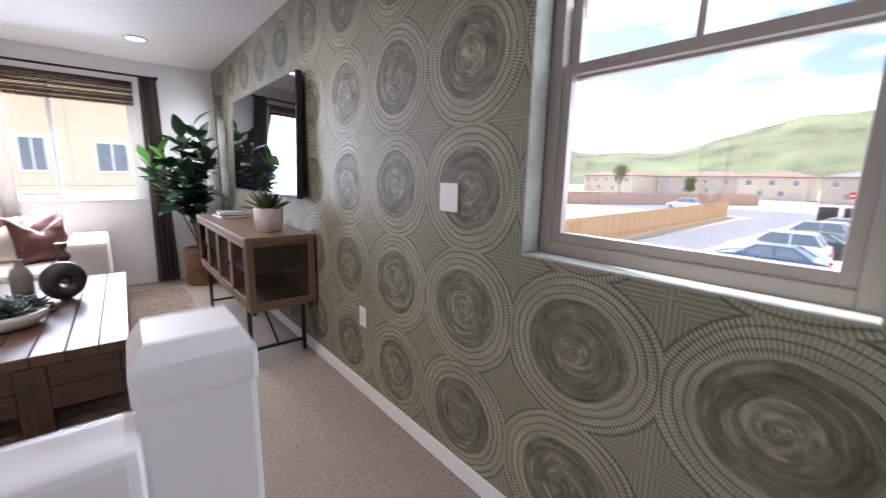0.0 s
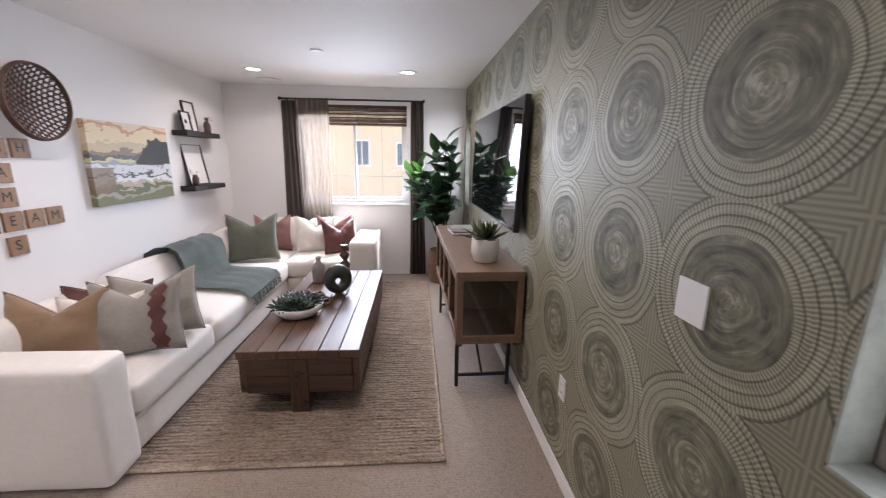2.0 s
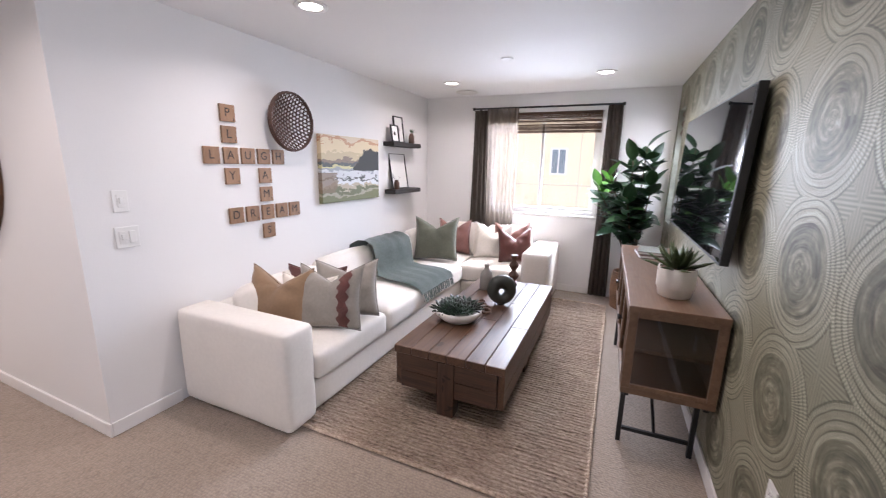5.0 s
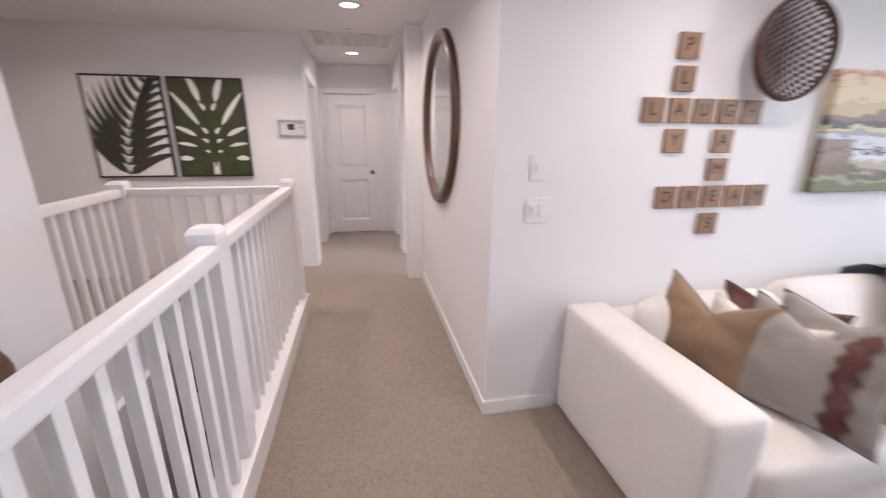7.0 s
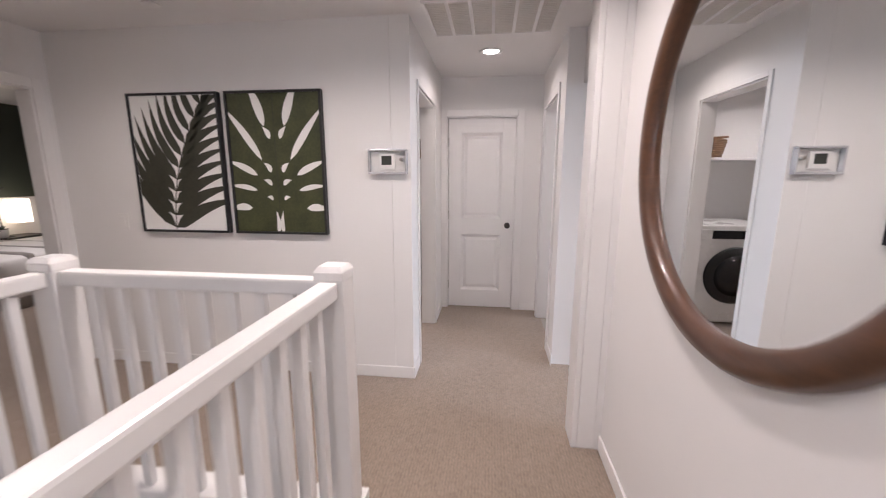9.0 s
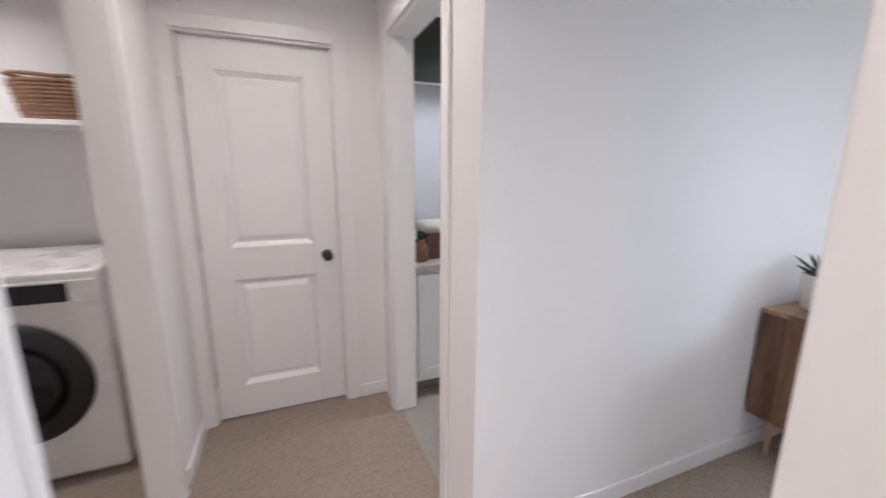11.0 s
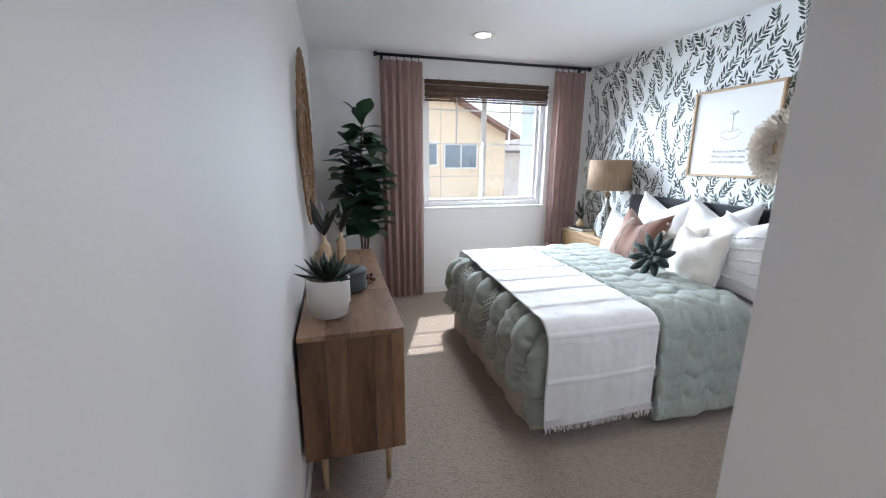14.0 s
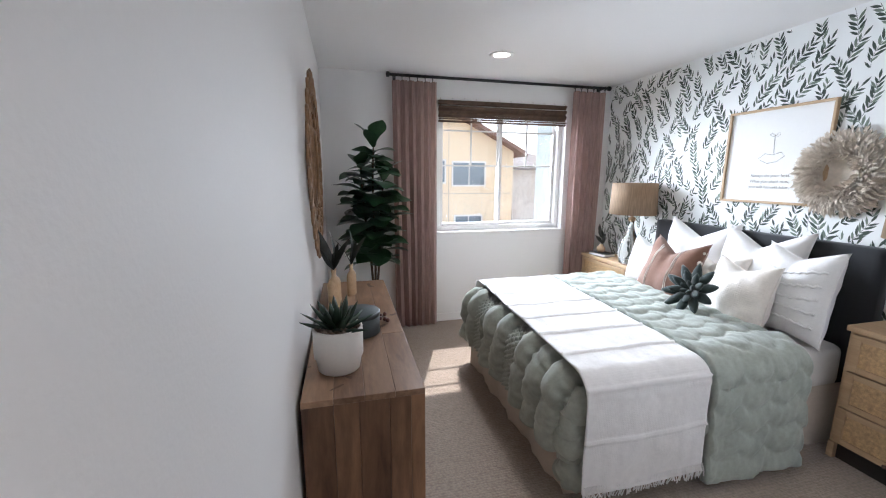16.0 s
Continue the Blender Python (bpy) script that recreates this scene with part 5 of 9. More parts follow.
for y0 in (CY0 + 0.17, CY1 - 0.19):
    for x0 in (CX0 + 0.02, CX1 - 0.045):
        block("leg", x0, y0, 0.001, x0 + 0.025, y0 + 0.025, CZ0 - 0.0245, M_BLACK, cab, 0.002)
    block("cross_bar", CX0 + 0.046, y0 + 0.003, CZ0 - 0.022, CX1 - 0.046, y0 + 0.022, CZ0 - 0.002, M_BLACK, cab, 0.002)
    block("stretcher", CX0 + 0.046, y0 + 0.003, 0.075, CX1 - 0.046, y0 + 0.022, 0.095, M_BLACK, cab, 0.002)
bm = bmesh.new()
for k in range(2):
    tube(bm, [((CX0 + CX1) / 2, CY0 + 0.19, 0.09), ((CX0 + CX1) / 2 - 0.02, CY0 + 0.62, CZ0 - 0.01)], 0.009, 6)
    break
part("brace", bm, M_BLACK, cab)

# television
tv = thing("television", "large wall-mounted flat television, switched off", "television", E_WALL @ pose(-0.065, 2.31, 1.52, 0, 2.0, 0))
bm = bmesh.new()
box(bm, -0.012, -0.84, -0.41, 0.028, 0.84, 0.41, 0.006, 2)
part("bezel", bm, M_BLACK, tv)
block("screen", -0.0135, -0.828, -0.395, -0.0122, 0.828, 0.40, M_SCREEN, tv, label="dark reflective screen")
block("wall_bracket", 0.0285, -0.25, -0.2, 0.060, 0.25, 0.2, M_BLACK, tv)


def pot_bm(r, h, band=0.3):
    bm = bmesh.new()
    lathe(bm, [(r * 0.78, 0), (r * 0.84, 0.004), (r * 0.93, h * band), (r * 0.995, h * band + 0.006), (r, h * 0.97), (r * 0.985, h), (r * 0.93, h), (r * 0.91, h * 0.86), (0.001, h * 0.86)], 40)
    return bm


def agave(name, label, m, r, h, leaves, length, mat_a, seed):
    th = thing(name, label, "potted plant", m)
    part("pot", pot_bm(r, h), M_CERAMIC, th, "white two-step ceramic pot", True)
    rng = random.Random(seed)
    bm = bmesh.new()
    for k in range(60):
        a, q = k * 2.399, r * 0.86 * math.sqrt((k + 0.5) / 60)
        s = rng.uniform(0.008, 0.016)
        vs = bmesh.ops.create_icosphere(bm, subdivisions=1, radius=s)["verts"]
        bmesh.ops.translate(bm, verts=vs, vec=(q * math.cos(a), q * math.sin(a), h * 0.88 + rng.uniform(0, 0.012)))
    part("pebbles", bm, M_SOIL, th, "small brown pebbles", True)
    for k in range(leaves):
        f = k / leaves
        a = k * 2.399 + rng.uniform(-0.2, 0.2)
        el = radians(78 - 66 * f) + rng.uniform(-0.08, 0.08)
        d = Vector((math.cos(a) * math.cos(el), math.sin(a) * math.cos(el), math.sin(el)))
        ln = length * (0.75 + 0.3 * f) * rng.uniform(0.88, 1.1)
        s = Vector((-math.sin(a), math.cos(a), 0))
        u = s.cross(d)
        bm = bmesh.new()
        rows = []
        for g2, wk in ((0, 0.5), (0.3, 0.95), (0.55, 0.9), (0.8, 0.5)):
            c = Vector((0, 0, h * 0.86)) + d * ln * g2 + Vector((0, 0, -1)) * ln * 0.12 * g2 * g2 * f
            w = 0.036 * wk * length / 0.16
            rows.append([bm.verts.new(c - s * w / 2 + u * w * 0.22), bm.verts.new(c - u * w * 0.1), bm.verts.new(c + s * w / 2 + u * w * 0.22), bm.verts.new(c + u * w * 0.12)])
        tip = bm.verts.new(Vector((0, 0, h * 0.86)) + d * ln - Vector((0, 0, 1)) * ln * 0.12 * f)
        for a2, b2 in zip(rows, rows[1:]):
            for i in range(4):
                bm.faces.new((a2[i], a2[(i + 1) % 4], b2[(i + 1) % 4], b2[i]))
        for i in range(4):
            bm.faces.new((rows[-1][i], rows[-1][(i + 1) % 4], tip))
        part("leaf", bm, mat_a, th, smooth=True)
    return th


agave("potted_agave", "small agave in a white ceramic pot on the media cabinet", E_WALL @ pose(-0.225, 1.66, 0.886), 0.093, 0.16, 24, 0.20, M_SUCCY, 4)
for k, (dz, mt, w, d2, rz) in enumerate(((0.0, M_MAROON, 0.30, 0.22, 4), (0.024, M_SAGE, 0.27, 0.20, -5))):
    th = thing("book", "stacked hardback book on the media cabinet", "book", E_WALL @ pose(-0.24, 2.72, 0.886 + dz, 0, 0, rz))
    block("cover", -d2 / 2, -w / 2, 0, d2 / 2, w / 2, 0.004, mt, th)
    block("pages", -d2 / 2 + 0.003, -w / 2 + 0.004, 0.0042, d2 / 2 - 0.005, w / 2 - 0.004, 0.0198, M_PAPERW, th)
    block("cover", -d2 / 2, -w / 2, 0.02, d2 / 2, w / 2, 0.0235, mt, th)


def basket_pot(name_label, m, r, h, material):
    """A woven basket of stacked coils with upright stakes."""
    th = thing("plant_basket", name_label, "basket", m)
    rows = int(h / 0.022)
    bm = bmesh.new()
    for k in range(rows):
        z = 0.011 + k * 0.022
        rr = r * (0.84 + 0.16 * math.sin(math.pi * (0.15 + 0.7 * k / rows)))
        pts = [(rr * (1 + 0.02 * (-1) ** (j + k)) * math.cos(2 * math.pi * j / 28), rr * (1 + 0.02 * (-1) ** (j + k)) * math.sin(2 * math.pi * j / 28), z) for j in range(29)]
        tube(bm, pts, 0.0125, 6)
    part("basket_weave", bm, material, th, smooth=True)
    bm = bmesh.new()
    lathe(bm, [(r * 0.86, 0.004), (r * 0.86, 0.01), (0.001, 0.011)], 20)
    lathe(bm, [(r * 0.88, h * 0.84), (0.001, h * 0.85)], 20)
    part("soil", bm, M_SOIL, th)
    return th


# rubber plant in the corner
basket_pot("tall brown woven plant basket in the corner", pose(0.60, 5.42, 0.001), 0.17, 0.42, M_WICKER)
rubber = thing("rubber_plant", "tall rubber plant with dark and bright green leaves", "plant", pose(0.60, 5.42, 0.37))
leaf_big = leaf_mesh("leaf", 0.25, 0.125, M_LEAF, 0.2, 0.25, 6, 0.8)
leaf_mid = leaf_mesh("leaf", 0.23, 0.115, M_LEAFM, 0.2, 0.2, 6, 0.8)
leaf_bri = leaf_mesh("leaf", 0.22, 0.11, M_LEAFB, 0.25, 0.15, 6, 0.8)
rng = random.Random(21)
stems = [((0, 0, 0), (-0.10, -0.10, 0.55), (-0.30, -0.22, 0.98)), ((0, 0, 0), (0.0, -0.05, 0.6), (0.02, -0.10, 1.24)), ((0.02, 0, 0), (-0.04, -0.18, 0.45), (-0.12, -0.38, 0.80)),
         ((0, 0.0, 0), (-0.16, 0.02, 0.5), (-0.42, -0.04, 0.86)), ((0, 0, 0), (0.05, -0.16, 0.5), (0.10, -0.34, 0.98)), ((0, 0, 0), (-0.05, -0.08, 0.5), (-0.10, -0.16, 1.12)), ((0, 0, 0), (0.03, 0.02, 0.5), (0.10, -0.04, 1.10))]
for si, st in enumerate(stems):
    p0, p1, p2 = (Vector((p[0], p[1], p[2] * 1.12)) for p in st)
    curve = [(1 - f) ** 2 * p0 + 2 * f * (1 - f) * p1 + f * f * p2 for f in [k / 12 for k in range(13)]]
    bm = bmesh.new()
    tube(bm, curve, 0.011, 7, 0.005)
    part("stem", bm, M_STEM, rubber, smooth=True)
    nl = 32
    for k in range(nl):
        f = 0.46 + 0.54 * k / (nl - 1)
        c = curve[min(12, int(f * 12))]
        a = k * 2.4 + si
        el = rng.uniform(-0.1, 0.85) if k < nl - 3 else rng.uniform(0.9, 1.3)
        d = Vector((math.cos(a) * math.cos(el), math.sin(a) * math.cos(el), math.sin(el)))
        end = c + d * 0.25
        if (rubber.matrix_basis @ end).x > 0.80:
            d.x = -abs(d.x)
        if (rubber.matrix_basis @ end).y > 5.62:
            d.y = -abs(d.y)
        me = leaf_bri if (si in (0, 3) and k > nl - 5) or rng.random() < 0.06 else (leaf_mid if rng.random() < 0.35 else leaf_big)
        shared("leaf", me, rubber, rot_to(c, d, rng.uniform(-25, 25), rng.uniform(0.8, 1.12)))


# curtains, rods and woven shades
def curtain(name, label, x0, x1, z0, z1, y, folds, amp, material, parent_rod=None, flare=0.0, gather=1.0):
    th = thing(name, label, "curtain", pose(0, 0, 0))
    bm = bmesh.new()
    n, rows = folds * 8, 16
    g = []
    for k in range(rows + 1):
        f = k / rows
        z = z1 + (z0 - z1) * f
        row = []
        for i in range(n + 1):
            u = i / n
            xc = (x0 + x1) / 2 + (u - 0.5) * (x1 - x0) * (1 + flare * f)
            ph = 2 * math.pi * folds * u + 0.5 * math.sin(3 * f + u * 5) + 1.3 * noise.noise(Vector((u * 4 + x0, f * 1.6, y)))
            a = amp * (0.75 + 0.25 * f) * (0.8 + 0.4 * noise.noise(Vector((u * folds, 2.2, x0))))
            row.append(bm.verts.new((xc + 0.25 * a * math.sin(2 * ph), y + a * math.sin(ph), z + (0.004 * math.cos(2 * ph) if k == 0 else 0))))
        g.append(row)
    for k in range(rows):
        for i in range(n):
            bm.faces.new((g[k][i], g[k][i + 1], g[k + 1][i + 1], g[k + 1][i]))
    part("drape", bm, material, th, smooth=True)
    return th


def rod(label, x0, x1, y, z, r=0.011):
    th = thing("curtain_rod", label, "curtain rod", pose(0, 0, 0))
    bm = bmesh.new()
    tube(bm, [(x0, y, z), (x1, y, z)], r, 12)
    part("pole", bm, M_BLACK, th, smooth=True)
    for x, s in ((x0, -1), (x1, 1)):
        bm = bmesh.new()
        lathe(bm, [(r * 1.1, 0), (r * 1.7, 0.004 * s), (r * 1.7, 0.030 * s), (0.001, 0.034 * s)], 14, (x, y, z), "X")
        part("finial", bm, M_BLACK, th, smooth=True)
        bm = bmesh.new()
        box(bm, x - s * 0.05 - 0.008, y, z - 0.012, x - s * 0.05 + 0.008, 5.727, z + 0.004, 0.003, 1)
        box(bm, x - s * 0.05 - 0.014, 5.715, z - 0.03, x - s * 0.05 + 0.014, 5.728, z + 0.02, 0.003, 1)
        part("bracket", bm, M_BLACK, th)
    return th


def rod_rings(th, xs, y, z):
    for x in xs:
        bm = bmesh.new()
        tube(bm, [(x, y + 0.017 * math.cos(2 * math.pi * k / 12), z - 0.004 + 0.017 * math.sin(2 * math.pi * k / 12)) for k in range(13)], 0.003, 5)
        box(bm, x - 0.003, y - 0.003, z - 0.05, x + 0.003, y + 0.003, z - 0.021)
        part("clip_ring", bm, M_BLACK, th)


r1 = rod("black metal curtain rod above the living room window", -1.37, 0.34, 5.645, 2.245)
curtain("curtain", "dark grey-brown drape gathered at the window side", -1.375, -1.19, 0.02, 2.225, 5.645, 4, 0.030, M_DRAPE, flare=0.5)
curtain("sheer_curtain", "sheer grey-brown curtain half across the window", -1.20, -0.80, 0.42, 2.235, 5.625, 7, 0.024, M_SHEER, flare=-0.12)
curtain("curtain", "dark grey-brown drape hanging to the floor", 0.20, 0.355, 0.02, 2.235, 5.645, 4, 0.030, M_DRAPE, flare=0.35)


def woven_shade(label, x0, x1, z0, z1, y, folds, m=None, step=0.0066, r=0.0038):
    th = thing("woven_shade", label, "blind", m)
    block("head_rail", x0, y - 0.01, z1 - 0.028, x1, y + 0.02, z1, M_REED, th, 0.003)
    rng = random.Random(int(x0 * 100) + 7)
    bm = bmesh.new()
    k, z = 0, z1 - 0.03
    while z > z0:
        f = (z1 - z) / (z1 - z0)
        yy = y - 0.012 - 0.028 * abs(math.sin(math.pi * folds * f))
        if rng.random() < 0.86:
            rr = r * rng.uniform(0.7, 1.25)
            tube(bm, [(x0, yy, z), ((x0 + x1) / 2, yy + rng.uniform(-0.001, 0.001), z + rng.uniform(-0.002, 0.002)), (x1, yy, z)], rr, 5)
        z -= step
    part("reeds", bm, M_REED, th, "brown woven reeds")
    bm = bmesh.new()
    nx = int((x1 - x0) / 0.12)
    for i in range(nx + 1):
        x = x0 + 0.02 + (x1 - x0 - 0.04) * i / nx
        tube(bm, [(x, y - 0.012 - 0.030 * abs(math.sin(math.pi * folds * j / 24)), z1 - (z1 - z0) * j / 24) for j in range(25)], 0.0016, 4)
    part("cords", bm, M_WICKER, th)
    return th


woven_shade("brown woven reed shade, half raised, in the living room window", -1.20, 0.145, 1.95, 2.20, 5.76, 3)
woven_shade("brown woven reed shade in the slim side window", -4.23, -3.87, 1.88, 2.155, 0.07, 3, E_WALL @ pose(0, 0, 0, 0, 0, -90))


# ---- things on the art wall (x = -2.09, facing +x) ----
def text_mesh(body, size, depth=0.0012):
    c = bpy.data.curves.new("letter", "FONT")
    c.body, c.size, c.extrude, c.align_x, c.align_y = body, size, depth, "CENTER", "CENTER"
    o = bpy.data.objects.new("letter", c)
    me = bpy.data.meshes.new_from_object(o)
    bpy.data.objects.remove(o)
    return me


LETTERS = {}
WALLFACE = pose(-2.09, 0, 0, 90, 0, 90)
tile_bm = bmesh.new()
box(tile_bm, -0.056, -0.056, 0.0005, 0.056, 0.056, 0.018, 0.004, 2)
tile_mesh = bpy.data.meshes.new("tile_block")
tile_bm.to_mesh(tile_mesh)
tile_bm.free()
tile_mesh.materials.append(M_TILEWOOD)
POINTS = {"P": "3", "L": "1", "A": "1", "U": "1", "G": "2", "H": "4", "Y": "4", "M": "3", "D": "2", "R": "1", "E": "1", "S": "1"}
for ch, y, z in (("P", 2.645, 1.862), ("L", 2.645, 1.722), ("L", 2.502, 1.582), ("A", 2.645, 1.582), ("U", 2.784, 1.582), ("G", 2.923, 1.582), ("H", 3.062, 1.582), ("Y", 2.645, 1.442),
                 ("A", 2.924, 1.442), ("M", 2.924, 1.303), ("D", 2.648, 1.165), ("R", 2.786, 1.165), ("E", 2.926, 1.165), ("A", 3.064, 1.165), ("M", 3.200, 1.165), ("S", 2.926, 1.022)):
    th = thing("letter_tile", "square wooden letter tile with the letter " + ch, "wall decor", pose(-2.09, y, z, 90, 0, 90), "letter tiles on the wall")
    shared("tile_block", tile_mesh, th, Matrix())
    if ch not in LETTERS:
        LETTERS[ch] = text_mesh(ch, 0.082)
        LETTERS[ch].materials.append(M_INK)
        LETTERS[ch + "n"] = text_mesh(POINTS[ch], 0.025)
        LETTERS[ch + "n"].materials.append(M_INK)
    shared("letter", LETTERS[ch], th, pose(-0.006, 0.002, 0.0175))
    shared("number", LETTERS[ch + "n"], th, pose(0.040, -0.038, 0.0175))

# woven wall basket: a shallow dish of crossing strips
bk = thing("wall_basket", "round dark open-weave bamboo basket hung on the wall", "basket", pose(-2.088, 3.14, 1.852, 0, 90, 0))
RB = 0.217


def dish(u, v):
    q = min(1.0, math.hypot(u, v) / RB)
    return Vector((u, v, 0.012 + 0.085 * q * q))


for fam in range(3):
    a = math.pi * fam / 3
    ca, sa = math.cos(a), math.sin(a)
    for k in range(-8, 9):
        off = k * 0.0265 + (0.013 if fam == 1 else 0)
        if abs(off) >= RB * 0.99:
            continue
        hl = math.sqrt(RB * RB - off * off)
        pts = [dish(ca * s - sa * off, sa * s + ca * off) + Vector((0, 0, 0.0025 * (fam - 1))) for s in [hl * (-1 + 2 * j / 16) for j in range(17)]]
        bm = bmesh.new()
        tube(bm, pts, 0.0042, 5)
        part("bamboo_strip", bm, M_BASKET, bk, smooth=True)
bm = bmesh.new()
for rr, zz in ((RB, 0.097), (RB * 1.01, 0.085), (RB * 0.99, 0.108)):
    tube(bm, [(rr * math.cos(2 * math.pi * k / 40), rr * math.sin(2 * math.pi * k / 40), zz) for k in range(41)], 0.007, 6)
part("rim", bm, M_BASKET, bk, smooth=True)


def painting_mat():
    """Landscape in broad brush strokes: pale sky, dark headland, water, sandy shore."""
    m, n, l, b = nodes_of("landscape_paint")
    t = n.new("ShaderNodeTexCoord")
    sep = n.new("ShaderNodeSeparateXYZ")
    l.new(t.outputs["Generated"], sep.inputs[0])
    u, w = sep.outputs[1], sep.outputs[2]
    v = coords(n, l, (1, 1, 2.6))
    wob = mathn(n, l, "SUBTRACT", noise_n(n, l, v, 3.2, 5, 0.6, 0.6), 0.5)
    wob2 = mathn(n, l, "SUBTRACT", noise_n(n, l, v, 7.0, 4, 0.6, 1.0), 0.5)
    h = mathn(n, l, "ADD", w, mathn(n, l, "ADD", mathn(n, l, "MULTIPLY", wob, 0.42), mathn(n, l, "MULTIPLY", wob2, 0.12)))
    q = n.new("ShaderNodeValToRGB")
    q.color_ramp.interpolation = "CONSTANT"
    stops = [(0.0, (0.16, 0.17, 0.085)), (0.10, (0.34, 0.32, 0.24)), (0.15, (0.13, 0.14, 0.075)), (0.22, (0.44, 0.38, 0.29)), (0.27, (0.66, 0.68, 0.70)), (0.33, (0.07, 0.08, 0.08)), (0.37, (0.60, 0.62, 0.64)), (0.45, (0.30, 0.33, 0.36)),
             (0.50, (0.58, 0.55, 0.30)), (0.55, (0.09, 0.10, 0.10)), (0.60, (0.24, 0.18, 0.14)), (0.65, (0.55, 0.45, 0.28)), (0.76, (0.70, 0.58, 0.38)), (0.90, (0.52, 0.30, 0.18)), (0.95, (0.66, 0.55, 0.40))]
    e = q.color_ramp.elements
    while len(e) < len(stops):
        e.new(0.5)
    for el, (p, c) in zip(e, stops):
        el.position, el.color = p, (*c, 1)
    l.new(h, q.inputs["Fac"])
    top = mathn(n, l, "ADD", 0.50, mathn(n, l, "ADD", mathn(n, l, "MULTIPLY", mathn(n, l, "MINIMUM", mathn(n, l, "SUBTRACT", u, 0.50), 0.22), 1.45), mathn(n, l, "MULTIPLY", wob2, 0.25)))
    head = mathn(n, l, "MULTIPLY", mathn(n, l, "LESS_THAN", w, top), mathn(n, l, "GREATER_THAN", mathn(n, l, "ADD", w, mathn(n, l, "MULTIPLY", wob, 0.1)), 0.47))
    head = mathn(n, l, "MULTIPLY", head, mathn(n, l, "GREATER_THAN", u, 0.46))
    rock = mathn(n, l, "MULTIPLY", mathn(n, l, "LESS_THAN", mathn(n, l, "ADD", u, mathn(n, l, "MULTIPLY", wob, 0.5)), 0.20), mathn(n, l, "LESS_THAN", mathn(n, l, "ABSOLUTE", mathn(n, l, "SUBTRACT", w, 0.30)), 0.15))
    col = mixc(n, l, head, q.outputs["Color"], (0.022, 0.024, 0.024))
    col = mixc(n, l, mathn(n, l, "MULTIPLY", rock, 0.85), col, (0.20, 0.14, 0.09))
    l.new(col, b.inputs["Base Color"])
    b.inputs["Roughness"].default_value = 0.6
    bump_n(n, l, b, noise_n(n, l, coords(n, l, (1, 30, 90)), 2.0, 4), 0.2, 0.003)
    return m


art = thing("landscape_painting", "unframed abstract landscape painting on deep canvas", "painting", pose(-2.089, 3.515, 1.178))
block("canvas", 0, 0, 0, 0.045, 0.915, 0.618, painting_mat(), art, 0.003)

for z, y0, y1 in ((1.765, 4.60, 5.25), (1.225, 4.62, 5.25)):
    sh = block("floating_shelf", -2.088, y0, z - 0.022, -1.945, y1, z + 0.028, M_DARKWOOD, None, 0.003)
    tagged(sh, "thick black-brown floating wall shelf", "shelf")


def photo_frame(label, m, w, h, bar=0.012, matw=0.5, sketch=None):
    """A framed picture, upright in the local yz plane, facing +x, base at z=0."""
    th = thing("picture_frame", label, "picture", m)
    for nm, y0, z0, y1, z1 in (("frame_bar", -w / 2, 0, -w / 2 + bar, h), ("frame_bar", w / 2 - bar, 0, w / 2, h), ("frame_bar", -w / 2 + bar, 0, w / 2 - bar, bar), ("frame_bar", -w / 2 + bar, h - bar, w / 2 - bar, h)):
        block(nm, -0.010, y0, z0, 0.010, y1, z1, M_BLACK, th, 0.002)
    p = block("print", -0.006, -w / 2 + bar, bar, -0.002, w / 2 - bar, h - bar, M_PAPERW, th)
    if sketch == "dot":
        bm = bmesh.new()
        lathe(bm, [(w * 0.14, 0), (0.001, 0.0008)], 16, (-0.002, 0, h * 0.5), "X")
        part("motif", bm, M_INK, p)
    elif sketch == "square":
        block("motif", -0.0018, -w * 0.1, h * 0.45, -0.001, w * 0.1, h * 0.57, M_GREYCER, p)
    elif sketch == "lines":
        bm = bmesh.new()
        rng = random.Random(2)
        for k in range(7):
            a = rng.uniform(0.4, 2.4)
            tube(bm, [(-0.0015, -w * 0.22 + 0.02 * k * 0.3, h * 0.12), (-0.0015, -w * 0.22 + 0.08 * math.cos(a), h * 0.12 + 0.09), (-0.0015, -w * 0.22 + 0.16 * math.cos(a + 0.3), h * 0.12 + 0.15 * math.sin(a))], 0.0012, 4)
        part("motif", bm, M_INK, p)
    return th


photo_frame("small black-framed print leaning on the shelf", pose(-2.015, 4.755, 1.794, 0, -8, 0), 0.16, 0.19, sketch="dot")
photo_frame("tall black-framed print leaning on the shelf", pose(-2.045, 4.90, 1.794, 0, -7, 0), 0.21, 0.30, sketch="square")
photo_frame("large black-framed line drawing leaning on the shelf", pose(-2.035, 4.90, 1.254, 0, -9, 0), 0.37, 0.42, sketch="lines")


def shelf_plant(label, m, r, h, material, spikes):
    th = thing("small_vase", label, "vase", m)
    bm = bmesh.new()
    lathe(bm, [(r * 0.8, 0), (r, 0.008), (r, h * 0.7), (r * 0.6, h * 0.9), (r * 0.7, h), (r * 0.5, h), (0.001, h * 0.9)], 20)
    part("vase_body", bm, material, th, smooth=True)
    rng = random.Random(3)
    for k in range(spikes):
        a, el = k * 2.4, rng.uniform(0.5, 1.3)
        d = Vector((math.cos(a) * math.cos(el), math.sin(a) * math.cos(el), math.sin(el)))
        if d.x < 0:
            d.x *= 0.4
        shared("leaf", leaf_small, th, rot_to((0, 0, h * 0.95), d, 0, rng.uniform(0.7, 1.1)))


